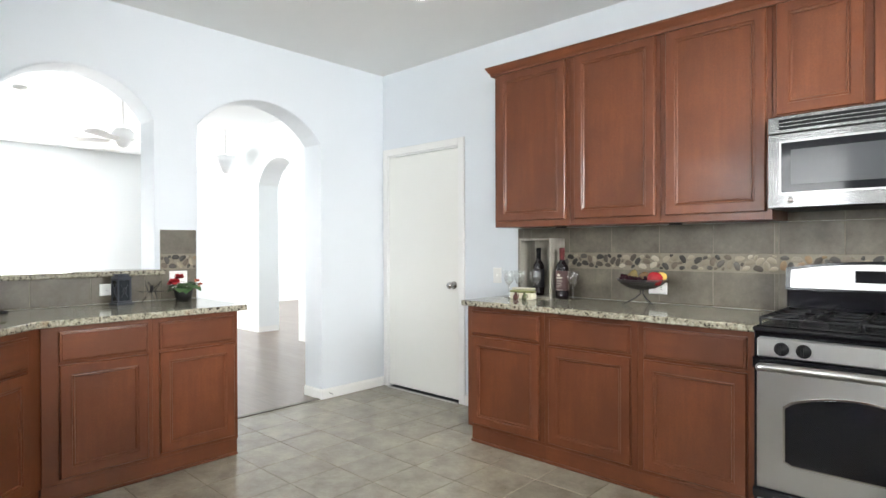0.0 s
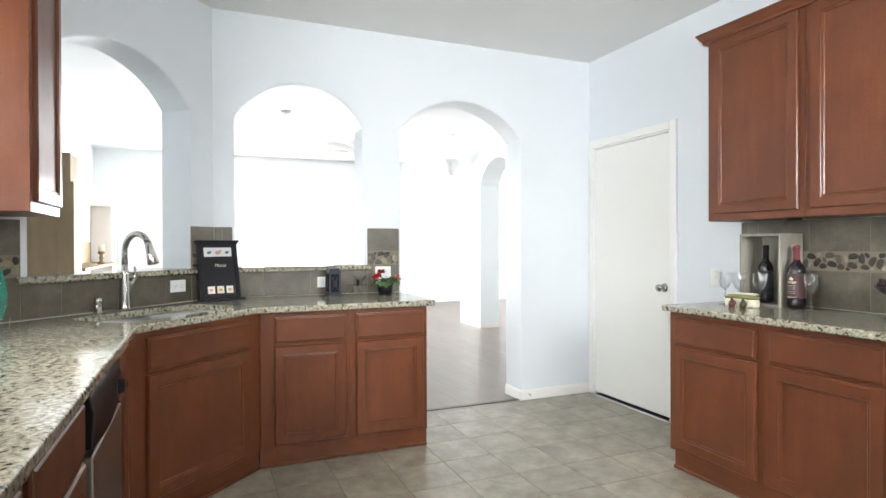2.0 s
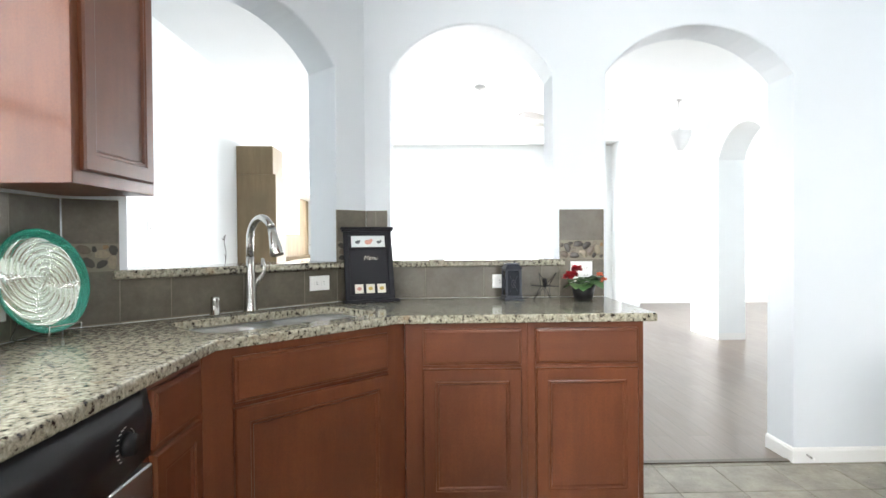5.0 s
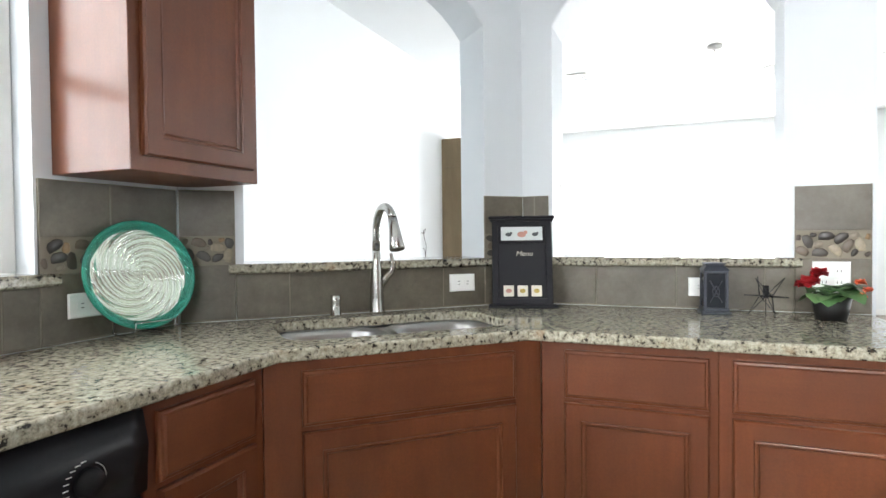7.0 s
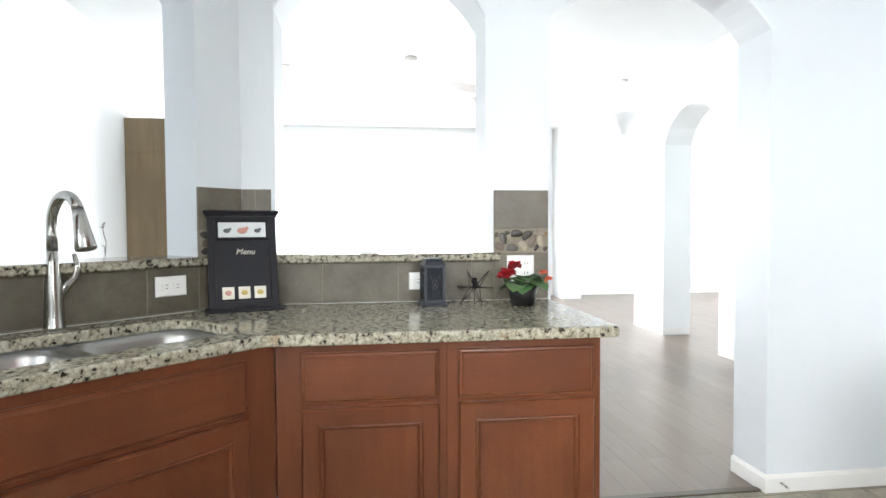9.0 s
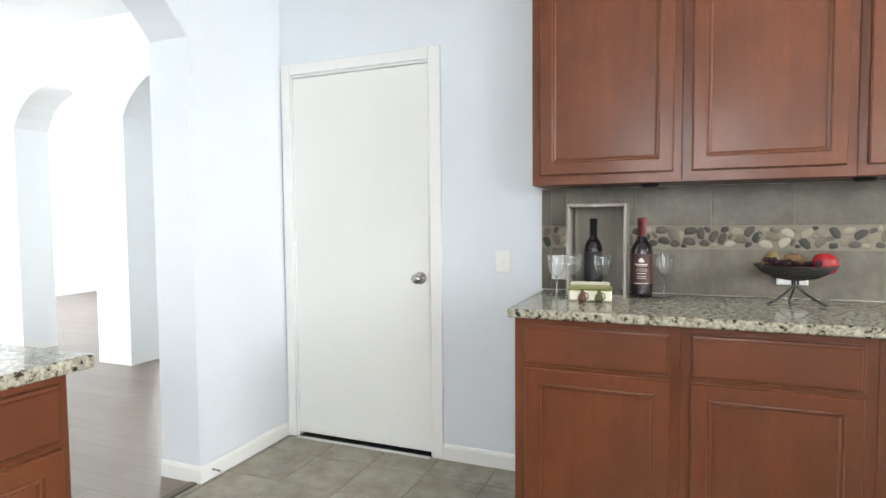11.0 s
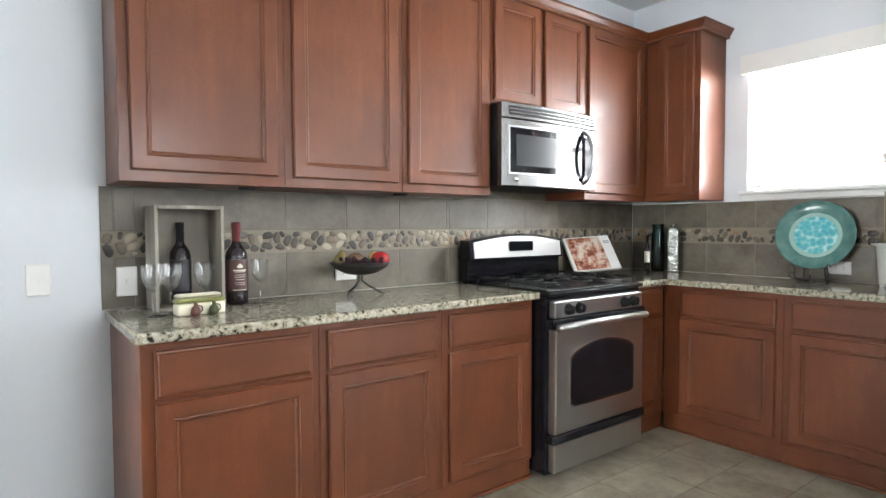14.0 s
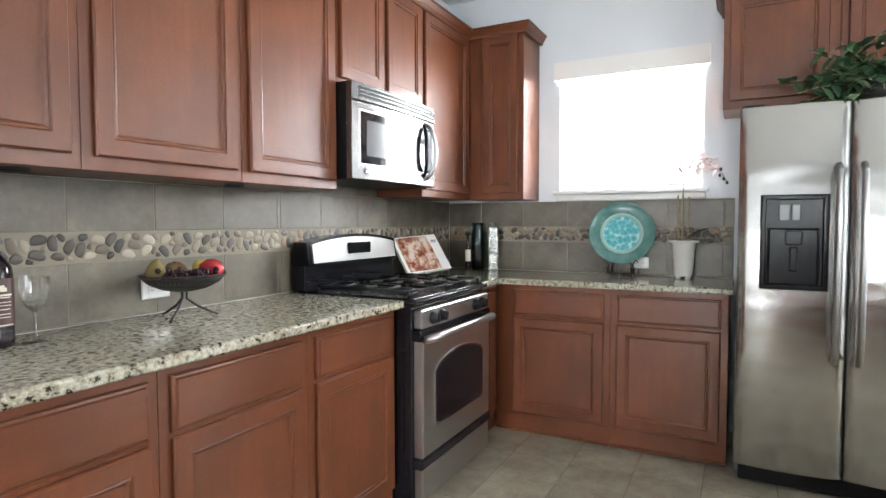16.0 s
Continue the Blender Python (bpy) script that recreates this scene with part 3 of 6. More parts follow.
LW = DC * math.sqrt(2)
worktop("ledge", [diag(0.02, 0.035), diag(LW - 0.165, 0.035), diag(LW - 0.165, -TH - 0.03), diag(0.20, -TH - 0.03), diag(0.06, 0.0)], "granite ledge of the pass-through over the sink", "ledge", 1.08, 1.115)
worktop("ledge", [(1.40, PY + 0.035), (1.40, PY + 0.0), (1.46, PY - 0.1), (2.90, PY - 0.1), (2.90, PY + 0.035)], "granite ledge of the window in the plate wall", "ledge", 1.08, 1.115)

# ---- sink, tap, soap dispenser ----
sink = thing("sink", "undermounted stainless steel double bowl sink", "sink", m=Matrix.Translation((SC.x, SC.y, CT - CTH)) @ pose(0, 0, 0, 0, 0, -45))
for cu, hw in ((-0.195, 0.175), (0.195, 0.175)):
    bm = bmesh.new()
    prof = [(0.012, 0.0), (0.0, 0.0), (-0.006, -0.02), (-0.018, -0.15), (-0.05, -0.185)]
    loops = []
    for g, z in prof:
        loops.append([bm.verts.new((cu + x, y, z - 0.001)) for x, y in rounded(hw + g, 0.185 + g, 0.085 + min(0, g * 0.4))])
    for a, b in zip(loops, loops[1:]):
        for k in range(len(a)):
            f = bm.faces.new([a[k], a[(k + 1) % len(a)], b[(k + 1) % len(a)], b[k]])
            f.smooth = True
    bm.faces.new(loops[-1])
    part("bowl", bm, STEEL, sink)
    bm = bmesh.new()
    lathe(bm, [(0.0, 0.004), (0.03, 0.003), (0.04, 0.006), (0.043, 0.0)], 24)
    part("drain", bm, CHROME, sink, m=Matrix.Translation((cu, 0, -0.186)))
bm = bmesh.new()
box(bm, -0.022, 0.022, -0.17, 0.17, -0.02, -0.002, 0.008, seg=2)
part("divider", bm, STEEL, sink)

tap = thing("faucet", "brushed nickel gooseneck kitchen faucet with a pull-down head behind the sink", "faucet", m=Matrix.Translation((0.502, -3.427, CT)) @ pose(0, 0, 0, 0, 0, -36))
bm = bmesh.new()
lathe(bm, [(0, 0), (0.030, 0), (0.030, 0.006), (0.028, 0.012), (0.027, 0.06), (0.024, 0.13), (0.018, 0.20), (0.0165, 0.24), (0, 0.24)], 24)
part("base", bm, NICKEL, tap)
bm = bmesh.new()
arc = [(0, 0, 0.235), (0, 0, 0.29)] + [(0, 0.078 - 0.078 * math.cos(a), 0.315 + 0.092 * math.sin(a)) for a in [radians(15 * k) for k in range(0, 11)]]
tube(bm, arc, 0.016, 14)
part("neck", bm, NICKEL, tap)
bm = bmesh.new()
a0, a1 = Vector(arc[-1]), Vector(arc[-1]) + Vector((0, 0.035, -0.115))
tube(bm, [a0, a0.lerp(a1, 0.3), a0.lerp(a1, 0.97), a1], 0.02, 18, radii=[0.017, 0.020, 0.029, 0.027])
part("spray_head", bm, NICKEL, tap)
bm = bmesh.new()
tube(bm, [(-0.008, 0, 0.10), (-0.040, 0, 0.135), (-0.060, 0.004, 0.155), (-0.068, 0.008, 0.185), (-0.056, 0.012, 0.23)], 0.01, 12, radii=[0.018, 0.015, 0.013, 0.010, 0.007])
part("lever", bm, NICKEL, tap)
disp = thing("soap_dispenser", "short brushed nickel air gap cap beside the faucet", "soap dispenser", m=Matrix.Translation((*diag(0.838, 0.045), CT)))
bm = bmesh.new()
lathe(bm, [(0, 0), (0.022, 0), (0.022, 0.004), (0.0185, 0.006), (0.0185, 0.038), (0.0178, 0.040), (0.0185, 0.042), (0.0185, 0.072), (0.016, 0.076), (0, 0.0765)], 22)
part("cap", bm, NICKEL, disp)

# ---- dishwasher ----
dw = thing("dishwasher", "built-in dishwasher with a black control panel and stainless steel door", "dishwasher", m=facing(2.228, FPY, 180))
bm = bmesh.new()
box(bm, 0.003, 0.595, 0.0, 0.55, 0.10, CT - CTH - 0.004)
part("body", bm, BLACKM, dw)
bm = bmesh.new()
box(bm, 0.005, 0.593, -0.028, -0.001, 0.11, 0.685, 0.004)
part("door", bm, STEEL, dw)
bm = bmesh.new()
pts = [(0.005 + 0.588 * k / 16, 0.69 + 0.0) for k in range(17)]
low = [bm.verts.new((0.005 + 0.588 * k / 16, -0.022 - 0.006 * math.sin(math.pi * k / 16), 0.705 - 0.022 * math.sin(math.pi * k / 16))) for k in range(17)]
lowb = [bm.verts.new((v.co.x, -0.001, v.co.z)) for v in low]
mid = [bm.verts.new((v.co.x, v.co.y - 0.006, 0.80)) for v in low]
hi = [bm.verts.new((v.co.x, -0.014, 0.866)) for v in low]
hib = [bm.verts.new((v.co.x, -0.001, 0.870)) for v in low]
for a, b in ((lowb, low), (low, mid), (mid, hi), (hi, hib)):
    for k in range(16):
        bm.faces.new([a[k], a[k + 1], b[k + 1], b[k]]).smooth = True
for k in (0, 16):
    bm.faces.new([lowb[k], low[k], mid[k], hi[k], hib[k]])
part("control_panel", bm, material("panel_black", (0.012, 0.012, 0.014), 0.28, 0.0, 0.2), dw)
bm = bmesh.new()
lathe(bm, [(0, 0), (0.028, 0), (0.026, 0.006), (0.023, 0.018), (0.0, 0.019)], 28)
part("dial", bm, BLACKM, dw, m=Matrix.Translation((0.46, -0.036, 0.775)) @ pose(0, 0, 0, 90, 0, 0))
bm = bmesh.new()
tube(bm, [(0.034 * math.cos(a), 0.034 * math.sin(a), 0.001) for a in [radians(-60 + 14 * k) for k in range(10)]], 0.0007, 4)
for k in range(9):
    a = radians(100 + 16 * k)
    box(bm, 0.040 * math.cos(a) - 0.006, 0.040 * math.cos(a) + 0.004, 0.040 * math.sin(a) - 0.0008, 0.040 * math.sin(a) + 0.0008, 0.0, 0.0008)
part("dial_marks", bm, WHITEP, dw, m=Matrix.Translation((0.46, -0.0365, 0.775)) @ pose(0, 0, 0, 90, 0, 0))

# ---- range ----
rng = thing("range", "stainless steel and black gas range between the granite worktops", "range", m=facing(3.236, -0.705, 0))
RW = 0.756
bm = bmesh.new()
box(bm, 0, RW, 0.03, 0.68, 0.03, 0.895, 0.003)
part("body", bm, BLACKG, rng)
bm = bmesh.new()
box(bm, 0.0, RW, 0.0, 0.66, 0.896, 0.915, 0.007, seg=2)
box(bm, 0.01, RW - 0.01, 0.02, 0.57, 0.915, 0.921, 0.003)
part("cooktop", bm, material("black_enamel", (0.009, 0.009, 0.010), 0.26, 0.0, 0.3), rng)
bm = bmesh.new()
box(bm, 0.022, RW - 0.026, -0.012, 0.03, 0.79, 0.872, 0.006)
part("knob_panel", bm, RSTEEL, rng)
bm = bmesh.new()
ringpanel(bm, RW - 0.048, 0.50, [(0.0, 0.006), (0.005, 0.0)], 0.045, 0.022, 0.0)
part("oven_door", bm, RSTEEL, rng, m=Matrix.Translation((0, -0.018, 0.235)))
bm = bmesh.new()


def arched(bm, x0, x1, z0, z1, rise, y, th, k=18):
    bot = [bm.verts.new((x0 + (x1 - x0) * i / k, y, z0 + (0.0 if 0 < i < k else 0.012))) for i in range(k + 1)]
    top_ = [bm.verts.new((v.co.x, y, z1 + rise * (1 - ((i - k / 2) / (k / 2)) ** 2) - (0.012 if i in (0, k) else 0))) for i, v in enumerate(bot)]
    for i in range(k):
        bm.faces.new([bot[i], bot[i + 1], top_[i + 1], top_[i]])
    r = bmesh.ops.extrude_face_region(bm, geom=list(bm.faces))
    for v in [g for g in r["geom"] if isinstance(g, bmesh.types.BMVert)]:
        v.co.y += th


arched(bm, 0.122, 0.638, 0.348, 0.606, 0.056, -0.0225, 0.006)
part("window_trim", bm, CHROME, rng, "bright window trim")
bm = bmesh.new()
arched(bm, 0.130, 0.630, 0.356, 0.598, 0.056, -0.0250, 0.008)
part("oven_window", bm, BLACKG, rng, "black oven window with an arched top")
bm = bmesh.new()
tube(bm, [(0.035, -0.018, 0.745), (0.045, -0.045, 0.752), (0.09, -0.06, 0.757), (0.378, -0.072, 0.762), (RW - 0.09, -0.06, 0.757), (RW - 0.045, -0.045, 0.752), (RW - 0.035, -0.018, 0.745)], 0.018, 14)
part("handle", bm, RSTEEL, rng)
bm = bmesh.new()
box(bm, 0.005, RW - 0.005, -0.012, 0.03, 0.74, 0.786)
part("dark_strip", bm, BLACKG, rng, "glossy black strip")
bm = bmesh.new()
box(bm, 0.005, RW - 0.005, -0.02, 0.03, 0.187, 0.232, 0.008, seg=2)
part("dark_strip", bm, BLACKG, rng, "glossy black strip")
bm = bmesh.new()
ringpanel(bm, RW - 0.048, 0.135, [(0.0, 0.006), (0.005, 0.0)], 0.04, 0.022, 0.0)
part("drawer", bm, RSTEEL, rng, m=Matrix.Translation((0, -0.014, 0.048)))
for kx in (0.115, 0.195, 0.56, 0.64):
    bm = bmesh.new()
    lathe(bm, [(0, 0), (0.028, 0), (0.028, 0.006), (0.024, 0.010), (0.021, 0.028), (0, 0.03)], 22)
    box(bm, -0.005, 0.005, -0.019, 0.019, 0.028, 0.036, 0.002)
    part("knob", bm, BLACKM, rng, m=Matrix.Translation((kx, -0.0125, 0.83)) @ pose(0, 0, 0, 90, 0, 0))
# back guard
bm = bmesh.new()
box(bm, 0.0, RW, 0.60, 0.675, 0.916, 1.05, 0.006)
part("back_guard", bm, BLACKG, rng)
bm = bmesh.new()
n = 20
rows_ = []
for y, dz in ((0.575, 0.0), (0.590, 1.0), (0.665, 1.0), (0.675, 0.0)):
    rows_.append([bm.verts.new((RW * i / n, y, 1.04 if dz == 0 else 1.150 + 0.035 * (1 - ((i - n / 2) / (n / 2)) ** 2))) for i in range(n + 1)])
for a, b in zip(rows_, rows_[1:] + rows_[:1]):
    for i in range(n):
        bm.faces.new([a[i], a[i + 1], b[i + 1], b[i]])
for i in (0, n):
    bm.faces.new([rw[i] for rw in rows_])
bmesh.ops.recalc_face_normals(bm, faces=bm.faces)
part("control_hood", bm, BLACKG, rng)
bm = bmesh.new()
rows_ = []
for y, z in ((0.566, 1.055), (0.5775, 1.0)):
    rows_.append([bm.verts.new((0.025 + (RW - 0.05) * i / n, y, 1.052 if z > 1.01 else 1.138 + 0.033 * (1 - ((i - n / 2) / (n / 2)) ** 2))) for i in range(n + 1)])
back = [[bm.verts.new((v.co.x, v.co.y + 0.011, v.co.z)) for v in rw] for rw in rows_]
for a, b in ((rows_[0], rows_[1]), (rows_[1], back[1]), (back[1], back[0]), (back[0], rows_[0])):
    for i in range(n):
        bm.faces.new([a[i], a[i + 1], b[i + 1], b[i]])
for i in (0, n):
    bm.faces.new([rows_[0][i], rows_[1][i], back[1][i], back[0][i]])
bmesh.ops.recalc_face_normals(bm, faces=bm.faces)
part("control_plate", bm, RSTEEL, rng, "arched stainless control plate")
bm = bmesh.new()
box(bm, 0.29, 0.48, 0.562, 0.5765, 1.085, 1.142, 0.003)
part("display", bm, BLACKG, rng)
# grates and burners
for gx in (0.02, 0.385):
    bm = bmesh.new()
    x0, x1, y0, y1, z = gx, gx + 0.35, 0.05, 0.54, 0.948
    tube(bm, [(x0, y0, z), (x1, y0, z), (x1, y1, z), (x0, y1, z)], 0.007, 6, True)
    for yy in (y0 + 0.125, y0 + 0.245, y0 + 0.365):
        tube(bm, [(x0, yy, z), (x0 + 0.12, yy, z + 0.004)], 0.007, 6)
        tube(bm, [(x1, yy, z), (x1 - 0.12, yy, z + 0.004)], 0.007, 6)
    for yy in (y0, y1):
        s = 1 if yy == y0 else -1
        tube(bm, [(x0 + 0.175, yy, z), (x0 + 0.175, yy + s * 0.10, z + 0.004)], 0.007, 6)
    tube(bm, [(x0 + 0.175, y0 + 0.17, z), (x0 + 0.175, y1 - 0.17, z)], 0.007, 6)
    for cx in (x0, x1):
        for cy in (y0, y0 + 0.245, y1):
            tube(bm, [(cx, cy, z), (cx, cy, 0.921)], 0.006, 6)
    part("grate", bm, BLACKM, rng)
for bx in (0.195, 0.56):
    for by in (0.17, 0.42):
        bm = bmesh.new()
        lathe(bm, [(0.055, 0), (0.05, 0.006), (0.04, 0.007), (0.04, 0.016), (0.032, 0.02), (0, 0.021)], 24)
        part("burner", bm, BLACKM, rng, m=Matrix.Translation((bx, by, 0.9212)))

# ---- microwave ----
mw = thing("microwave", "stainless steel over-the-range microwave hung under the wall cabinet", "microwave", m=facing(3.222, -0.40, 0))
MWW, MZ, MH = 0.755, 1.435, 0.428
bm = bmesh.new()
box(bm, 0.002, MWW - 0.002, 0.02, 0.398, MZ, MZ + MH, 0.003)
part("body", bm, BLACKM, mw)


def bowed(bm, x0, x1, z0, z1, y, bow, th=0.03, n=14, full=(0, MWW)):
    f = lambda x: y - bow * (1 - ((x - (full[0] + full[1]) / 2) / ((full[1] - full[0]) / 2)) ** 2)
    a = [[bm.verts.new((x0 + (x1 - x0) * i / n, f(x0 + (x1 - x0) * i / n) + dy, z)) for i in range(n + 1)] for dy, z in ((th, z0), (0.003, z0), (0, z0 + 0.003), (0, z1 - 0.003), (0.003, z1), (th, z1))]
    for p, q in zip(a, a[1:] + a[:1]):
        for i in range(n):
            bm.faces.new([p[i], p[i + 1], q[i + 1], q[i]]).smooth = False
    for i in (0, n):
        bm.faces.new([r_[i] for r_ in a])
    bmesh.ops.recalc_face_normals(bm, faces=bm.faces)


bm = bmesh.new()
bowed(bm, 0.0, MWW, MZ + 0.002, MZ + 0.345, 0.01, 0.022)
part("door", bm, MSTEEL, mw)
bm = bmesh.new()
bowed(bm, 0.0, MWW, MZ + 0.349, MZ + MH, 0.01, 0.022)
part("top_panel", bm, MSTEEL, mw, "stainless band over the microwave door")
bm = bmesh.new()
bowed(bm, 0.045, 0.735, MZ + 0.362, MZ + 0.414, 0.0085, 0.022, 0.01)
part("vent", bm, BLACKM, mw, "black vent grille")
for k in range(2):
    bm = bmesh.new()
    bowed(bm, 0.048, 0.732, MZ + 0.3775 + 0.017 * k, MZ + 0.3798 + 0.017 * k, 0.0065, 0.022, 0.01)
    part("louvre", bm, MSTEEL, mw)
MGLASS = material("microwave_glass", (0.010, 0.010, 0.012), 0.07, 0.0, 0.35)
bm = bmesh.new()
bowed(bm, 0.046, 0.724, MZ + 0.061, MZ + 0.314, 0.0092, 0.022, 0.01)
part("window_bezel", bm, RSTEEL, mw, "thin bright bezel round the window")
bm = bmesh.new()
bowed(bm, 0.055, 0.715, MZ + 0.07, MZ + 0.305, 0.0085, 0.022, 0.01)
part("window", bm, MGLASS, mw, "black glass microwave window")
bm = bmesh.new()
bowed(bm, 0.095, 0.520, MZ + 0.105, MZ + 0.270, 0.0078, 0.022, 0.01)
part("screen", bm, material("grey_screen", (0.045, 0.047, 0.050), 0.18, 0.0, 0.4), mw, "grey perforated window screen")
bm = bmesh.new()
lathe(bm, [(0.014, 0), (0.013, 0.003), (0, 0.0035)], 20)
part("badge", bm, CHROME, mw, m=Matrix.Translation((0.095, -0.0015, MZ + 0.036)) @ pose(0, 0, 0, 90, 0, 0))
bm = bmesh.new()
bowed(bm, 0.640, 0.700, MZ + 0.08, MZ + 0.295, 0.0070, 0.022, 0.01)
part("keypad", bm, BLACKM, mw)
bm = bmesh.new()
tube(bm, [(0.630, 0.0, MZ + 0.035), (0.635, -0.03, MZ + 0.06), (0.640, -0.055, MZ + 0.12), (0.642, -0.062, MZ + 0.18), (0.640, -0.055, MZ + 0.245), (0.635, -0.03, MZ + 0.305), (0.630, 0.0, MZ + 0.33)], 0.011, 12)
part("handle", bm, RSTEEL, mw)
bm = bmesh.new()
tube(bm, [(0.612, 0.0, MZ + 0.045), (0.606, -0.016, MZ + 0.07), (0.598, -0.028, MZ + 0.12), (0.594, -0.032, MZ + 0.18), (0.598, -0.028, MZ + 0.245), (0.606, -0.016, MZ + 0.295), (0.612, 0.0, MZ + 0.32)], 0.009, 10)
part("handle_backing", bm, BLACKG, mw, "black inner grip")

# ---- refrigerator ----
FRX, FRL, FRW = 4.20, -1.888, 0.91
fr = thing("refrigerator", "side-by-side stainless steel refrigerator with a black ice dispenser", "refrigerator", m=facing(FRX, FRL, -90))
bm = bmesh.new()
box(bm, 0.0, FRW, 0.075, 0.70, 0.03, 1.755, 0.004)
part("body", bm, material("grey_enamel", (0.10, 0.10, 0.105), 0.45), fr)
for x0, x1 in ((0.0, 0.428), (0.434, FRW)):
    bm = bmesh.new()
    n = 10
    prof = []
    a = []
    for dy, z in ((0.07, 0.09), (0.005, 0.09), (0.0, 0.10), (0.0, 1.76), (0.005, 1.77), (0.07, 1.77)):
        a.append([bm.verts.new((x0 + (x1 - x0) * i / n, dy - (0.016 * (1 - ((i - n / 2) / (n / 2)) ** 2) if dy < 0.05 else 0), z)) for i in range(n + 1)])
    for p, q in zip(a, a[1:] + a[:1]):
        for i in range(n):
            bm.faces.new([p[i], p[i + 1], q[i + 1], q[i]]).smooth = True
    for i in (0, n):
        bm.faces.new([r_[i] for r_ in a])
    bmesh.ops.recalc_face_normals(bm, faces=bm.faces)
    part("door", bm, STEELV, fr)
for hx in (0.385, 0.475):
    bm = bmesh.new()
    tube(bm, [(hx, -0.01, 0.62), (hx, -0.05, 0.65), (hx, -0.062, 0.80), (hx, -0.065, 1.05), (hx, -0.062, 1.32), (hx, -0.05, 1.46), (hx, -0.01, 1.49)], 0.014, 12)
    part("handle", bm, STEEL, fr)
dp = None
bm = bmesh.new()
ringpanel(bm, 0.265, 0.43, [(0.0, 0.004), (0.008, 0.0), (0.02, 0.0), (0.024, 0.006)], 0.02, 0.09, 0.935)
DISPB = material("dispenser_black", (0.006, 0.006, 0.007), 0.22, 0.0, 0.15)
dp = part("ice_dispenser", bm, DISPB, fr, "black ice and water dispenser panel", m=Matrix.Translation((0, -0.024, 0)))
bm = bmesh.new()
ringpanel(bm, 0.20, 0.26, [(0.0, 0.0), (0.006, -0.004), (0.010, 0.0)], 0.003, 0.12, 0.955)
part("recess", bm, DISPB, dp, m=Matrix.Translation((0, 0.0015, 0)))
bm = bmesh.new()
box(bm, 0.19, 0.255, -0.006, 0.004, 1.14, 1.20, 0.003)
box(bm, 0.205, 0.24, -0.012, 0.0, 1.02, 1.13, 0.006)
part("paddle", bm, DISPB, dp)
bm = bmesh.new()
box(bm, 0.165, 0.205, -0.0025, 0.004, 1.25, 1.32, 0.001)
box(bm, 0.215, 0.245, -0.0025, 0.004, 1.25, 1.32, 0.001)
part("dispenser_keys", bm, material("grey_keys", (0.08, 0.09, 0.095), 0.3), dp)
bm = bmesh.new()
box(bm, 0.02, FRW - 0.02, 0.03, 0.08, 0.012, 0.085, 0.004)
part("grille", bm, BLACKM, fr)
bm = bmesh.new()
box(bm, 0.01, 0.10, 0.02, 0.12, 1.7705, 1.785, 0.004)
part("hinge_cover", bm, BLACKM, fr)

# ---- white door in the range wall ----
door = structure("door_1", (lambda b: (box(b, 0.077, 0.910, 0.004, 0.04, 0.024, 2.048, 0.002), b)[1])(bmesh.new()), DOORP, "plain closed white flush door")
door["category"] = "door"
bm = bmesh.new()
lathe(bm, [(0, 0.0), (0.032, 0.0), (0.032, 0.004), (0.014, 0.010), (0.012, 0.03), (0.022, 0.038), (0.0275, 0.05), (0.024, 0.064), (0.0, 0.068)], 24)
part("door_knob", bm, NICKEL, door, "brushed nickel door knob", m=Matrix.Translation((0.858, 0.004, 0.945)) @ pose(0, 0, 0, 90, 0, 0))
for hz in (0.25, 1.08, 1.84):
    bm = bmesh.new()
    tube(bm, [(0.072, -0.002, hz - 0.045), (0.072, -0.002, hz + 0.045)], 0.006, 8)
    part("hinge", bm, TRIM, door)
bm = bmesh.new()
CAS = 0.06
for x0, x1, z0, z1 in ((0.012, 0.0665, 0.0, 2.125), (0.9205, 0.985, 0.0, 2.125), (0.067, 0.920, 2.0635, 2.125)):
    box(bm, x0, x1, -0.016, -0.0005, z0 + 0.001, z1, 0.005, seg=2)
structure("trim_door_casing", bm, TRIM, "white painted door casing")
bm = bmesh.new()
box(bm, 0.0625, 0.076, 0.0, 0.118, 0.001, 2.065)
box(bm, 0.911, 0.9245, 0.0, 0.118, 0.001, 2.065)
box(bm, 0.077, 0.910, 0.0, 0.118, 2.052, 2.0655)
structure("trim_door_jamb", bm, TRIM, "white painted door jamb")
bm = bmesh.new()
box(bm, 0.0765, 0.911, -0.030, -0.010, -0.005, 0.007, 0.002)
structure("threshold_door", bm, material("threshold_white", (0.6, 0.6, 0.57), 0.5), "pale door threshold")
# Shade of the gap below the door, laid in as a black strip.
slab("threshold_gap_shade", 0.0765, 0.911, -0.0095, 0.117, -0.005, 0.004, BLACKM, "black strip for the shade under the white door")
# Unseen black panel added to keep the door opening dark and closed.
slab("blackout_behind_door", 0.062, 0.925, 0.121, 0.14, 0, 2.08, BLACKM, "unseen black panel for the dark behind the closed door")

BASE = [(0.0, 0.001), (0.013, 0.001), (0.013, 0.065), (0.008, 0.078), (0.0, 0.082)]


def baseboard(path, name="baseboard", mat=TRIM):
    bm = bmesh.new()
    sweep(bm, path, BASE)
    return structure(name, bm, mat, "white painted baseboard")


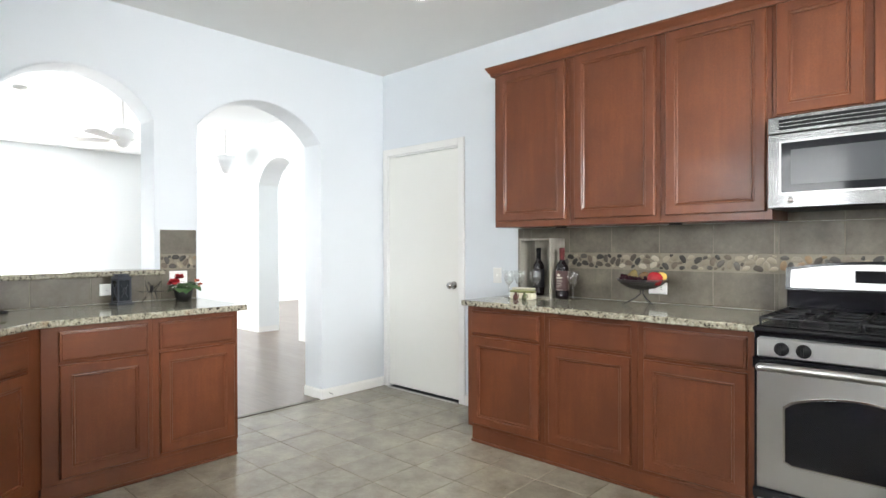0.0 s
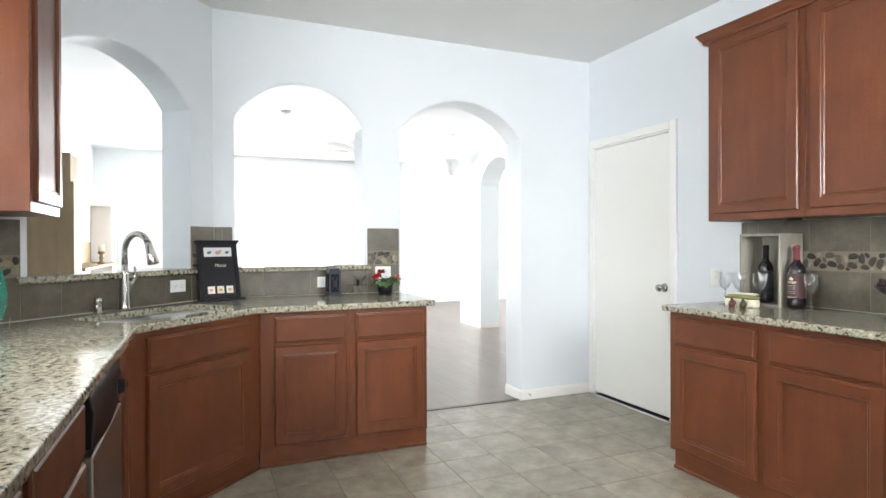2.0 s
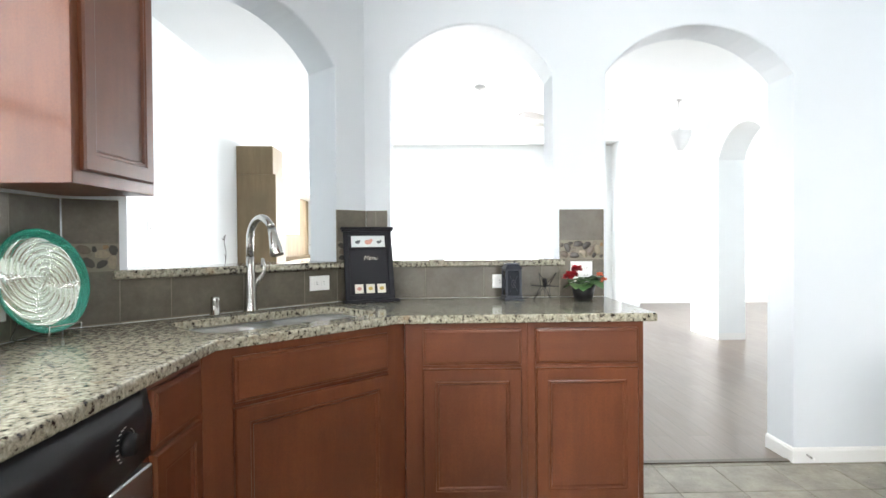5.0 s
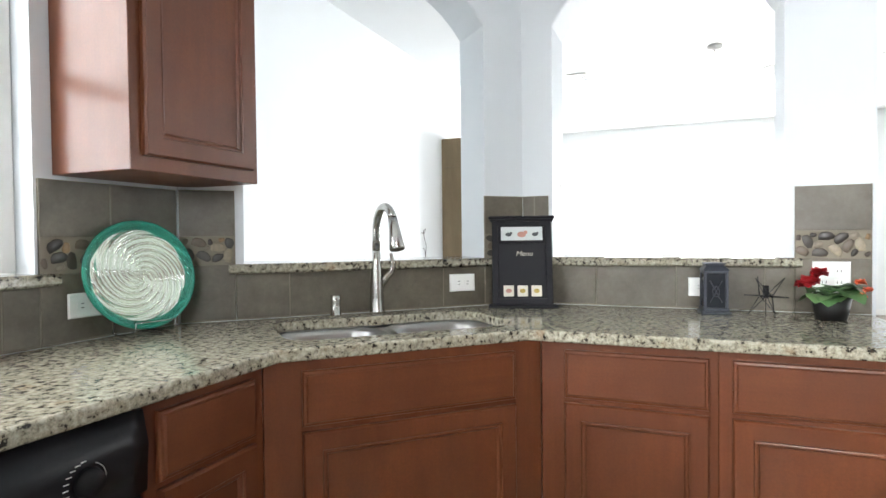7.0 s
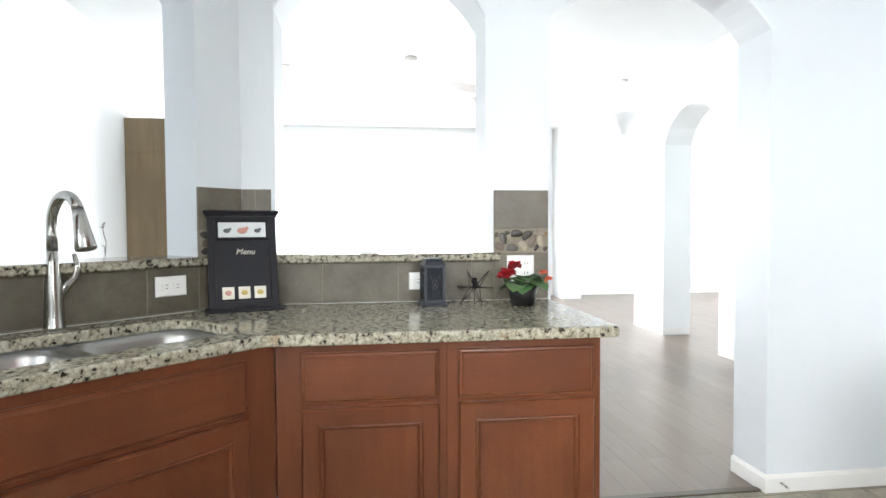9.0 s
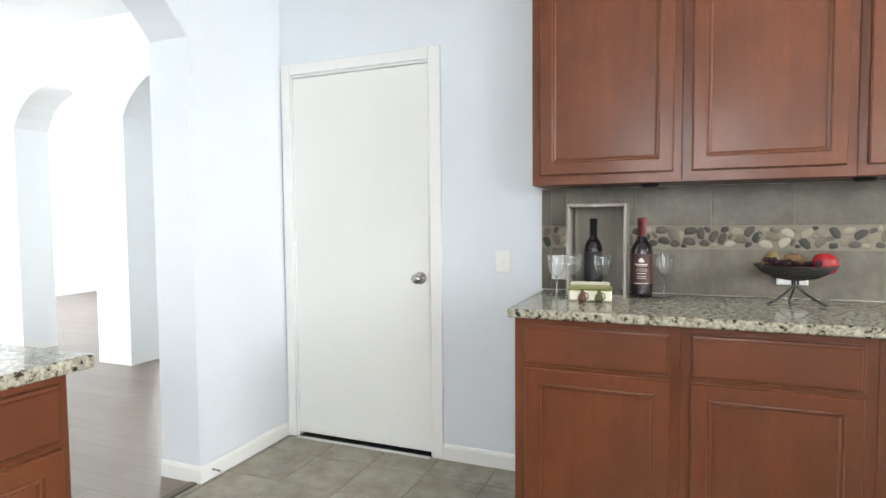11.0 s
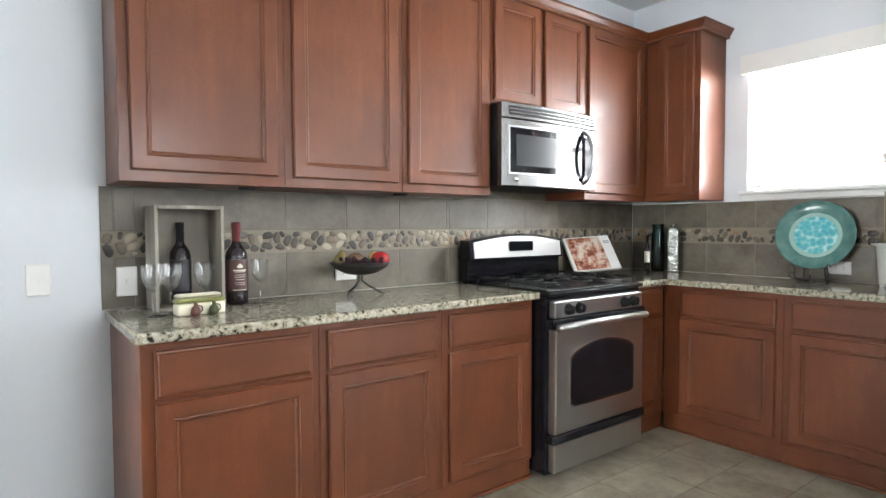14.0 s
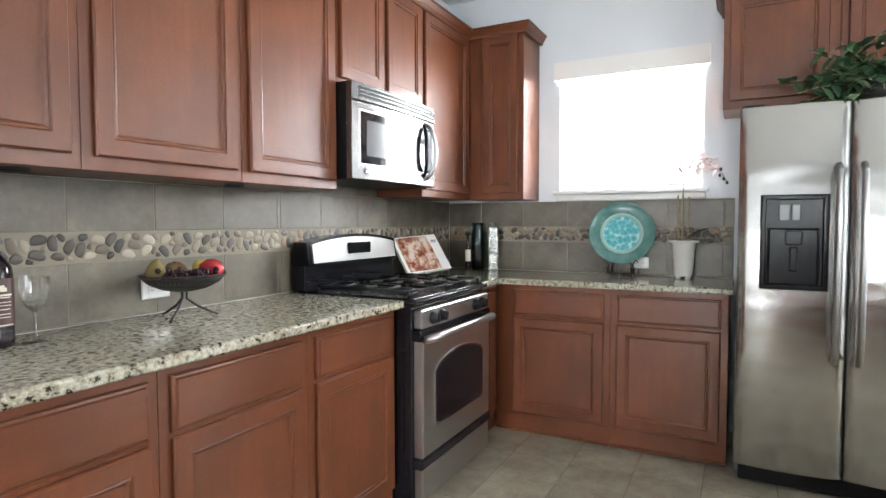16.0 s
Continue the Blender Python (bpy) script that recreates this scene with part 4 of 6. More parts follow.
baseboard([(-0.24, -0.6745), (0.0005, -0.6745), (0.0005, -0.0005), (0.011, -0.0005)])
baseboard([(0.986, -0.0005), (1.524, -0.0005)])
baseboard([(GW + 0.0005, GS + 0.014), (GW + 0.0005, GN - 0.014)])
baseboard([(1.0, GS + 0.0005), (GW + 0.014, GS + 0.0005)])
for x0, x1 in ((-0.245, -1.145), (-2.28, -2.68), (-3.725, -4.445)):
    baseboard([(x0 - 0.0005 * 0, 1.1505), (x0 + (0.0005 if x0 < -1 else 0), 0.8195)][:0] + ([(x0 + 0.0005, 1.1505), (x0 + 0.0005, 0.8195)] if x0 < -1 else [(x0, 0.8195)]) + [(x1 - 0.0005, 0.8195), (x1 - 0.0005, 1.1505)])

# ---- windows ----
GLOW = material("overcast_daylight", (1, 1, 1), 1.0)
gn, gl, gb = tools(GLOW)
gb.inputs["Emission Color"].default_value, gb.inputs["Emission Strength"].default_value = (0.93, 0.98, 1.0, 1), 2.6


def backdrop(x0, x1, y0, y1, z0, z1):
    bm = bmesh.new()
    box(bm, x0, x1, y0, y1, z0, z1)
    return structure("backdrop", bm, GLOW, "bright white daylight outside the window")


backdrop(-8.62, -8.6, -5.2, 0.6, -0.2, 3.4)
# Glowing sheet behind the unseen dining room window.
backdrop(-7.0, -2.0, 5.8, 5.82, -0.2, 3.4)
backdrop(5.6, 5.62, -2.4, -0.1, 0.8, 3.0)
backdrop(1.25, 3.3, -4.78, -4.76, 0.7, 2.7)
backdrop(3.2, 7.2, -8.4, -8.38, -0.2, 3.2)
# Glowing sheet behind the added east nook window.
backdrop(7.7, 7.72, -7.0, -4.0, -0.2, 3.2)


def window(name, m, w, h, label, mullion=True):
    """Opening of w x h; origin at its lower left corner, x along, y outward."""
    bm = bmesh.new()
    for a in ((0, 0.045, 0.0, h), (w - 0.045, w, 0.0, h), (0.045, w - 0.045, 0, 0.045), (0.045, w - 0.045, h - 0.045, h)) + (((0.045, w - 0.045, h / 2 - 0.02, h / 2 + 0.02),) if mullion else ()):
        box(bm, a[0] + 0.001, a[1] - 0.001, 0.075, 0.115, a[2] + 0.001, a[3] - 0.001, 0.004)
    ob = structure(name, bm, TRIM, label)
    ob.matrix_basis = m
    bm = bmesh.new()
    box(bm, 0.044, w - 0.044, 0.092, 0.097, 0.044, h - 0.044)
    pn = part("pane", bm, GLASS, ob, "clear window glass")
    pn.visible_shadow = False
    return ob


win_k = window("window_1", facing(EX, -0.825, -90, 1.445), 0.87, 0.80, "bright white-framed kitchen window with white blinds")
window("window_2", facing(GW, -3.57, 90, 0.35), 0.96, 2.01, "tall bright great room window")
window("window_3", facing(GW, -2.37, 90, 0.35), 1.80, 2.01, "wide bright great room window")
# Assumed window, out of view, where the dining room's added light enters.
window("unseen_dining_window", facing(GW + 1.3, GN, 0, 0.5), 3.6, 2.0, "wide bright dining room window, unseen")
window("window_5", facing(2.90, PY, 180, 1.115), 1.45, 1.135, "bright window above the granite ledge")
# Added out of view, only to go with the nook fill lamp.
window("added_nook_window", facing(7.0, -4.6, -90, 0.6), 1.8, 1.9, "wide bright breakfast nook window out of direct view")
window("window_6", facing(6.6, -7.6, 180, 0.6), 2.8, 1.9, "wide bright breakfast nook window out of direct view")
# blinds, valance and sill of the kitchen window
bl = thing("window_blind", "white slatted window blind with a moulded valance", "blind", m=facing(EX, -0.825, -90, 1.445) @ Matrix.Diagonal((0.945, 1, 0.934, 1)))
BLINDM = paint("blind_white", (0.82, 0.82, 0.80), 0.5, 0.02)
slat = None
for k in range(16):
    bm = bmesh.new() if slat is None else None
    if slat is None:
        box(bm, 0.012, 0.908, -0.024, 0.024, -0.0015, 0.0015)
        slat = part("slat", bm, BLINDM, bl, m=Matrix.Translation((0, 0.03, 0.03)))
    else:
        s2 = new("slat", slat.data)
        s2.parent = bl
        s2.matrix_basis = Matrix.Translation((0, 0.03, 0.03 + 0.047 * k)) @ pose(0, 0, 0, 8, 0, 0)
bm = bmesh.new()
sweep(bm, [(0.95, -0.002), (0.95, -0.055), (-0.03, -0.055), (-0.03, -0.002)], [(0.0, 0.77), (0.006, 0.775), (0.006, 0.83), (0.014, 0.838), (0.02, 0.865), (0.03, 0.882), (0.03, 0.89), (0.0, 0.89)][::1])
box(bm, -0.03, 0.95, -0.052, -0.002, 0.86, 0.886)
box(bm, -0.026, 0.946, -0.0545, -0.046, 0.77, 0.86)
part("valance", bm, TRIM, bl)
bm = bmesh.new()
box(bm, -0.035, 0.955, -0.05, -0.0005, -0.022, -0.001, 0.005, seg=2)
box(bm, 0.002, 0.918, -0.002, 0.073, -0.022, -0.0015)
box(bm, -0.02, 0.94, -0.018, -0.0005, -0.062, -0.0225, 0.006)
sill = structure("window_sill", bm, TRIM, "white painted window sill and apron")
sill.matrix_basis = facing(EX, -0.825, -90, 1.445) @ Matrix.Diagonal((0.945, 1, 1, 1))

# ---- outlets and switches ----


def plate(m, w, kind, label, cat="outlet"):
    e = thing("wall_plate", label, cat, m=m)
    bm = bmesh.new()
    ringpanel(bm, w, 0.114, [(0, 0.004), (0.004, 0.0)], 0.0055, -w / 2, -0.057)
    part("cover", bm, WHITEP, e, m=Matrix.Translation((0, -0.0058, 0)))
    n = max(1, round((w - 0.07) / 0.046) + 1)
    for k in range(n):
        cx = (k - (n - 1) / 2) * 0.046
        bm = bmesh.new()
        if kind[k % len(kind)] == "s":
            box(bm, cx - 0.005, cx + 0.005, -0.016, -0.0055, -0.008, 0.010, 0.002)
            part("toggle", bm, WHITEP, e)
        elif kind[k % len(kind)] == "r":
            lathe(bm, [(0.017, 0), (0.016, 0.003), (0, 0.004)], 20)
            part("dimmer", bm, WHITEP, e, m=Matrix.Translation((cx, -0.0055, 0)) @ pose(0, 0, 0, 90, 0, 0))
        else:
            for dz in (-0.02, 0.02):
                box(bm, cx - 0.015, cx + 0.015, -0.0075, -0.0055, dz - 0.013, dz + 0.013, 0.0015)
            part("socket", bm, WHITEP, e)
            bm = bmesh.new()
            for dz in (-0.02, 0.02):
                for dx in (-0.006, 0.006):
                    bm = bmesh.new()
                    box(bm, cx + dx - 0.001, cx + dx + 0.001, -0.0079, -0.0074, dz - 0.002, dz + 0.007)
                    part("slot", bm, BLACKM, e)
    return e


FLAT = pose(0, 0, 0, 0, 90, 0)


def on_diag(u, z, v=0.0):
    x, y = diag(u, v)
    return facing(x, y, 135, z)


plate(facing(1.305, -0.001, 0, 1.04), 0.076, "s", "white light switch on the pale blue wall", "switch")
plate(on_diag(0.30, 1.014, 0.012) @ FLAT, 0.072, "o", "white outlet set lengthwise on the tiled wall above the sink")
plate(facing(0.012, -2.250, 90, 1.0) @ FLAT, 0.072, "o", "white outlet on the tiled wall behind the lantern")
plate(facing(0.012, -1.832, 90, 1.045), 0.118, "oo", "white double outlet on the tiled pillar behind the flowers")
plate(facing(1.315, PY + 0.012, 180, 1.018) @ FLAT, 0.072, "o", "white outlet plate on the tiled wall beside the glass plate")
plate(facing(1.585, -0.012, 0, 1.02), 0.072, "s", "white switch plate on the tiled wall beside the crate", "switch")
plate(facing(2.535, -0.012, 0, 1.005) @ FLAT, 0.072, "o", "white outlet on the tiled wall behind the fruit bowl")
plate(facing(EX - 0.012, -1.34, -90, 0.99) @ FLAT, 0.072, "o", "white outlet on the tiled wall behind the platter")
plate(facing(-0.05, -2.83 + 0.001, 180, 1.42), 0.035, "s", "narrow white plate in the reveal of the arch", "switch") 
plate(facing(-1.45, GS + 0.001, 180, 1.33), 0.072, "s", "white switch on the white great room wall", "switch")


# ---- the menu board ----
mb = thing("menu_board", "dark wooden menu board standing on the granite beside the sink", "menu board", m=Matrix.Translation((0.175, -2.93, CT)) @ pose(0, 0, 0, 0, 0, 108) @ Matrix.Diagonal((0.92, 0.93, 0.905, 1)))
tilt = pose(0, 0.0, 0, -13, 0, 0)
bm = bmesh.new()
ringpanel(bm, 0.27, 0.40, [(0.0, 0.003), (0.003, 0.0), (0.026, 0.0), (0.029, 0.007)], 0.018, -0.135, 0.012)
part("board", bm, DARKW, mb, m=tilt)
bm = bmesh.new()
box(bm, -0.15, 0.15, -0.018, 0.026, 0.412, 0.424, 0.004)
box(bm, -0.143, 0.143, -0.010, 0.022, 0.400, 0.412, 0.004)
part("cornice", bm, DARKW, mb, m=tilt)
bm = bmesh.new()
box(bm, -0.152, 0.152, -0.045, 0.02, 0.0, 0.014, 0.004)
part("foot", bm, DARKW, mb)
bm = bmesh.new()
ringpanel(bm, 0.212, 0.088, [(0.0, 0.0), (0.006, -0.003), (0.009, 0.0)], 0.004, -0.106, 0.298)
part("picture_frame", bm, DARKW, mb, m=tilt @ Matrix.Translation((0, -0.001, 0)))
PAPER = paint("cream_paper", (0.72, 0.68, 0.58), 0.6, 0.02)
bm = bmesh.new()
box(bm, -0.094, 0.094, -0.0025, 0.0, 0.310, 0.374)
part("picture", bm, material("grey_paper", (0.62, 0.66, 0.66), 0.5), mb, "pale strip picture with three small figures", m=tilt)
PINK, GREYM, OLIVE = material("pink_print", (0.55, 0.27, 0.22), 0.6), material("dark_grey_print", (0.10, 0.11, 0.12), 0.6), material("ochre_print", (0.50, 0.36, 0.10), 0.6)
for cx, mm, rr in ((-0.06, GREYM, 0.014), (0.0, PINK, 0.02), (0.06, GREYM, 0.013)):
    bm = bmesh.new()
    lathe(bm, [(rr, 0), (rr * 0.9, 0.001), (0, 0.0012)], 14, squash=0.7)
    lathe(bm, [(rr * 0.45, 0), (0, 0.0012)], 8, at=(rr * 0.9, rr * 0.5, 0))
    part("printed_shape", bm, mm, mb, m=tilt @ Matrix.Translation((cx, -0.0026, 0.338)) @ pose(0, 0, 0, 90, 0, 0))
for cx, mm in ((-0.062, PINK), (0.0, OLIVE), (0.062, OLIVE)):
    bm = bmesh.new()
    box(bm, cx - 0.023, cx + 0.023, -0.0, 0.006, 0.05, 0.10, 0.001)
    card = part("card", bm, PAPER, mb, "small cream picture card", m=tilt)
    bm = bmesh.new()
    lathe(bm, [(0.013, 0), (0.012, 0.001), (0, 0.0013)], 12, squash=0.8)
    part("printed_shape", bm, mm, card, m=Matrix.Translation((cx, -0.0003, 0.075)) @ pose(0, 0, 0, 90, 0, 0))
tx = bpy.data.curves.new("menu_word", "FONT")
tx.body, tx.size, tx.align_x, tx.extrude, tx.shear = "Menu", 0.034, "CENTER", 0.0006, 0.25
wd = new("menu_word", tx)
wd.parent = mb
wd.matrix_basis = tilt @ Matrix.Translation((0.01, 0.0055, 0.238)) @ pose(0, 0, 0, 90, 0, 0)
tx.materials.append(PAPER)

# ---- small lantern, wire star, flower pot ----
LANT = material("blue_grey_metal", (0.045, 0.050, 0.064), 0.45, 0.3, 0.4)
ln = thing("lantern", "small dark metal candle lantern on the granite", "lantern", m=Matrix.Translation((0.135, -2.222, CT)) @ pose(0, 0, 0, 0, 0, 98) @ Matrix.Diagonal((0.82, 0.82, 0.93, 1)))
bm = bmesh.new()
box(bm, -0.062, 0.062, -0.062, 0.062, 0, 0.012, 0.003)
box(bm, -0.054, 0.054, -0.054, 0.054, 0.012, 0.026, 0.003)
part("base", bm, LANT, ln)
for sx in (-1, 1):
    for sy in (-1, 1):
        bm = bmesh.new()
        box(bm, sx * 0.044 - 0.006, sx * 0.044 + 0.006, sy * 0.044 - 0.006, sy * 0.044 + 0.006, 0.024, 0.16, 0.001)
        part("post", bm, LANT, ln)
bm = bmesh.new()
box(bm, -0.05, 0.05, -0.05, 0.05, 0.16, 0.172, 0.002)
vs = [bm.verts.new(c) for c in ((-0.055, -0.055, 0.172), (0.055, -0.055, 0.172), (0.055, 0.055, 0.172), (-0.055, 0.055, 0.172), (-0.035, -0.035, 0.192), (0.035, -0.035, 0.192), (0.035, 0.035, 0.192), (-0.035, 0.035, 0.192))]
for q in ((0, 3, 2, 1), (4, 5, 6, 7), (0, 1, 5, 4), (1, 2, 6, 5), (2, 3, 7, 6), (3, 0, 4, 7)):
    bm.faces.new([vs[i] for i in q])
box(bm, -0.042, 0.042, -0.042, 0.042, 0.193, 0.20, 0.002)
part("roof", bm, LANT, ln)
for rz in (0, 90, 180, 270):
    bm = bmesh.new()
    box(bm, -0.037, 0.037, -0.0015, 0.0015, 0.026, 0.158)
    part("glass_pane", bm, material("dull_dark_glass", (0.02, 0.023, 0.028), 0.14) if rz == 0 else bpy.data.materials["dull_dark_glass"], ln, m=pose(0, 0, 0, 0, 0, rz) @ Matrix.Translation((0, -0.044, 0)))
    bm = bmesh.new()
    for a in (45, 135):
        tube(bm, [(-0.035 * math.cos(radians(a)), -0.048, 0.09 - 0.06 * math.sin(radians(a))), (0.035 * math.cos(radians(a)), -0.048, 0.09 + 0.06 * math.sin(radians(a)))], 0.002, 5)
    tube(bm, [(0.014 * math.cos(radians(30 * k)), -0.048, 0.09 + 0.02 * math.sin(radians(30 * k))) for k in range(12)], 0.002, 5, True)
    part("scroll", bm, LANT, ln, m=pose(0, 0, 0, 0, 0, rz))
bm = bmesh.new()
lathe(bm, [(0, 0), (0.022, 0), (0.022, 0.05), (0.0, 0.052)], 16)
part("candle", bm, PAPER, ln, m=Matrix.Translation((0, 0, 0.0245)))

st = thing("wire_star_holder", "black wire star candle holder on the granite", "candle holder", m=Matrix.Translation((0.165, -2.058, CT)) @ pose(0, 0, 0, 0, 0, 20) @ Matrix.Diagonal((0.76, 0.76, 0.94, 1)))
bm = bmesh.new()
random.seed(5)
hub = Vector((0, 0, 0.075))
tips = [Vector((0.075 * math.cos(radians(60 * k)), 0.075 * math.sin(radians(60 * k)), 0.075 + (0.07 if k % 2 else -0.072))) for k in range(6)] + [Vector((0.095 * math.cos(radians(45 + 90 * k)), 0.095 * math.sin(radians(45 + 90 * k)), 0.075)) for k in range(4)]
ring = [Vector((0.03 * math.cos(radians(60 * k + 30)), 0.03 * math.sin(radians(60 * k + 30)), 0.075)) for k in range(6)]
for i, t in enumerate(tips):
    for s in (i % 6, (i + 1) % 6):
        tube(bm, [ring[s], t], 0.0018, 5)
tube(bm, ring, 0.0018, 5, True)
part("wires", bm, BLACKM, st)
bm = bmesh.new()
lathe(bm, [(0, 0.07), (0.012, 0.07), (0.013, 0.115), (0.011, 0.115), (0.010, 0.08), (0, 0.08)], 16)
tube(bm, [(0, 0, 0.0), (0, 0, 0.072)], 0.002, 6)
part("cup", bm, BLACKM, st)

LEAF = material("leaf_green", (0.045, 0.13, 0.035), 0.5)
ln_n, ln_l, ln_b = tools(LEAF)
gi = ln_n.new("ShaderNodeNewGeometry")
ln_l.new(ramp_of(LEAF, gi.outputs["Random Per Island"], [(0.0, (0.03, 0.085, 0.03)), (0.6, (0.07, 0.17, 0.05)), (1.0, (0.13, 0.22, 0.09))]), ln_b.inputs["Base Color"])
RED, ORANGE = material("red_petals", (0.42, 0.012, 0.02), 0.55), material("orange_petals", (0.75, 0.16, 0.07), 0.55)
FOIL = material("black_foil", (0.010, 0.010, 0.010), 0.5, 0.0, 0.3)


def leaf(bm, at, direction, length, width, droop=0.3, fold=0.15, n=4, mat=0):
    d = Vector(direction).normalized()
    side = d.cross(Vector((0, 0, 1)))
    side = side.normalized() if side.length > 1e-3 else Vector((1, 0, 0))
    rows = []
    for i in range(n + 1):
        s = i / n
        c = Vector(at) + d * length * s - Vector((0, 0, 1)) * droop * length * s * s
        wdt = width * math.sin(math.pi * min(1, s * 0.92 + 0.06)) * 0.5
        up = Vector((0, 0, fold * wdt))
        rows.append([bm.verts.new(c - side * wdt + up), bm.verts.new(c), bm.verts.new(c + side * wdt + up)])
    for a, b in zip(rows, rows[1:]):
        for k in (0, 1):
            f = bm.faces.new([a[k], a[k + 1], b[k + 1], b[k]])
            f.smooth, f.material_index = True, mat


fp = thing("flower_pot", "small black pot of red and orange flowers on the granite", "plant", m=Matrix.Translation((0.185, -1.868, CT)))
bm = bmesh.new()
lathe(bm, [(0, 0), (0.045, 0), (0.062, 0.085), (0.058, 0.085), (0.05, 0.07), (0, 0.07)], 14)
for v in bm.verts:
    v.co += Vector((v.co.x, v.co.y, 0)) * 0.05 * math.sin(7 * math.atan2(v.co.y, v.co.x))
part("pot", bm, FOIL, fp)
random.seed(11)
bm = bmesh.new()
for k in range(26):
    a, r = random.uniform(0, 6.28), random.uniform(0.01, 0.045)
    leaf(bm, (r * math.cos(a), r * math.sin(a), 0.075 + random.uniform(0, 0.03)), (math.cos(a), math.sin(a), random.uniform(0.1, 0.9)), random.uniform(0.055, 0.088), random.uniform(0.065, 0.095), 0.5)
part("leaves", bm, LEAF, fp)


def blossom(parent, at, size, mat, petals=22, seed=1):
    random.seed(seed)
    bm = bmesh.new()
    for k in range(petals):
        a, e = random.uniform(0, 6.28), random.uniform(0.1, 1.3)
        d = Vector((math.cos(a) * math.cos(e), math.sin(a) * math.cos(e), math.sin(e)))
        leaf(bm, Vector(at) - d * size * 0.1, d, size * random.uniform(0.7, 1.0), size * 1.15, 0.35, 0.6, 3)
    return part("blossom", bm, mat, parent)


for at, s, mm, sd in (((0.02, -0.065, 0.120), 0.048, RED, 1), ((0.03, -0.04, 0.150), 0.042, RED, 2), ((0.02, -0.085, 0.112), 0.034, RED, 3), ((0.03, 0.075, 0.125), 0.026, ORANGE, 4), ((0.03, 0.095, 0.10), 0.024, ORANGE, 5), ((0.045, 0.075, 0.085), 0.022, ORANGE, 6)):
    blossom(fp, at, s, mm, 34 if s > 0.03 else 16, sd)

# ---- swirled glass plate on a wire stand ----
gp = thing("glass_plate", "green-rimmed clear swirled glass plate on a wire stand", "plate", m=Matrix.Translation((1.19, -3.86, CT)) @ pose(0, 0, 0, 0, 0, 167) @ Matrix.Diagonal((0.96, 0.96, 0.95, 1)))
RIMG = glass("green_glass", (0.12, 0.76, 0.58), 0.03)
rn, rl, rb = tools(RIMG)
rb.inputs["Transmission Weight"].default_value = 0.72
bump_of(RIMG, noise_of(RIMG, coords(RIMG), 22, 2), 0.5, 0.01)
SWG = material("swirl_glass", (0.90, 0.95, 0.86), 0.09, 0.8)
ptilt = Matrix.Translation((0, -0.02, 0.022)) @ pose(0, 0, 0, 90 - 12, 0, 0)
bm = bmesh.new()
R, N, M = 0.175, 144, 44
grid = []
for j in range(M + 1):
    r = 0.150 * j / M
    row = []
    for k in range(N):
        a = 2 * math.pi * k / N
        h = 0.0085 * math.sin(8 * a + 46 * (r / 0.150) ** 0.8) * min(1, r / 0.02) * min(1, (0.154 - r) / 0.02)
        row.append(bm.verts.new((r * math.cos(a), r * math.sin(a) + R, h + 0.004)) if j else None)
    grid.append(row)
c0 = bm.verts.new((0, R, 0.004))
for k in range(N):
    bm.faces.new([c0, grid[1][k], grid[1][(k + 1) % N]]).smooth = True
for j in range(1, M):
    for k in range(N):
        bm.faces.new([grid[j][k], grid[j][(k + 1) % N], grid[j + 1][(k + 1) % N], grid[j + 1][k]]).smooth = True
bk = [bm.verts.new((v.co.x, v.co.y, -0.010)) for v in grid[M]]
for k in range(N):
    bm.faces.new([grid[M][k], bk[k], bk[(k + 1) % N], grid[M][(k + 1) % N]])
bm.faces.new(bk)
bmesh.ops.recalc_face_normals(bm, faces=bm.faces)
part("swirled_centre", bm, SWG, gp, "clear swirled plate centre", m=ptilt)
bm = bmesh.new()
lathe(bm, [(0.1505, -0.010), (0.1505, 0.004), (0.156, 0.008), (0.166, 0.017), (0.175, 0.021), (0.178, 0.017), (0.172, 0.008), (0.162, -0.006), (0.1505, -0.010)], 72, at=(0, R, 0))
bmesh.ops.remove_doubles(bm, verts=bm.verts, dist=1e-5)
part("rim", bm, RIMG, gp, "green glass rim", m=ptilt)
WIRE = material("silver_wire", (0.6, 0.6, 0.58), 0.25, 1.0)
bm = bmesh.new()
for sx in (-0.062, 0.062):
    tube(bm, [(sx, 0.075, 0.004), (sx, -0.03, 0.003), (sx, -0.075, 0.004), (sx, -0.078, 0.05), (sx, -0.068, 0.052)], 0.0022, 6)
    tube(bm, [(sx, 0.075, 0.004), (sx, 0.02, 0.10), (sx, 0.012, 0.11)], 0.0022, 6)
tube(bm, [(-0.062, -0.078, 0.05), (0.062, -0.078, 0.05)], 0.0022, 6)
tube(bm, [(-0.062, 0.075, 0.004), (0.062, 0.075, 0.004)], 0.0022, 6)
part("wire_stand", bm, WIRE, gp, "twisted silver wire stand")

# ---- things on the worktop beside the range ----
WINE = material("dark_wine_glass", (0.012, 0.008, 0.010), 0.06)
WLABEL = paint("dark_red_label", (0.050, 0.017, 0.015), 0.5, 0.02)
WCAP = material("red_capsule", (0.11, 0.018, 0.020), 0.35)
INK = material("pale_ink", (0.55, 0.50, 0.42), 0.6)


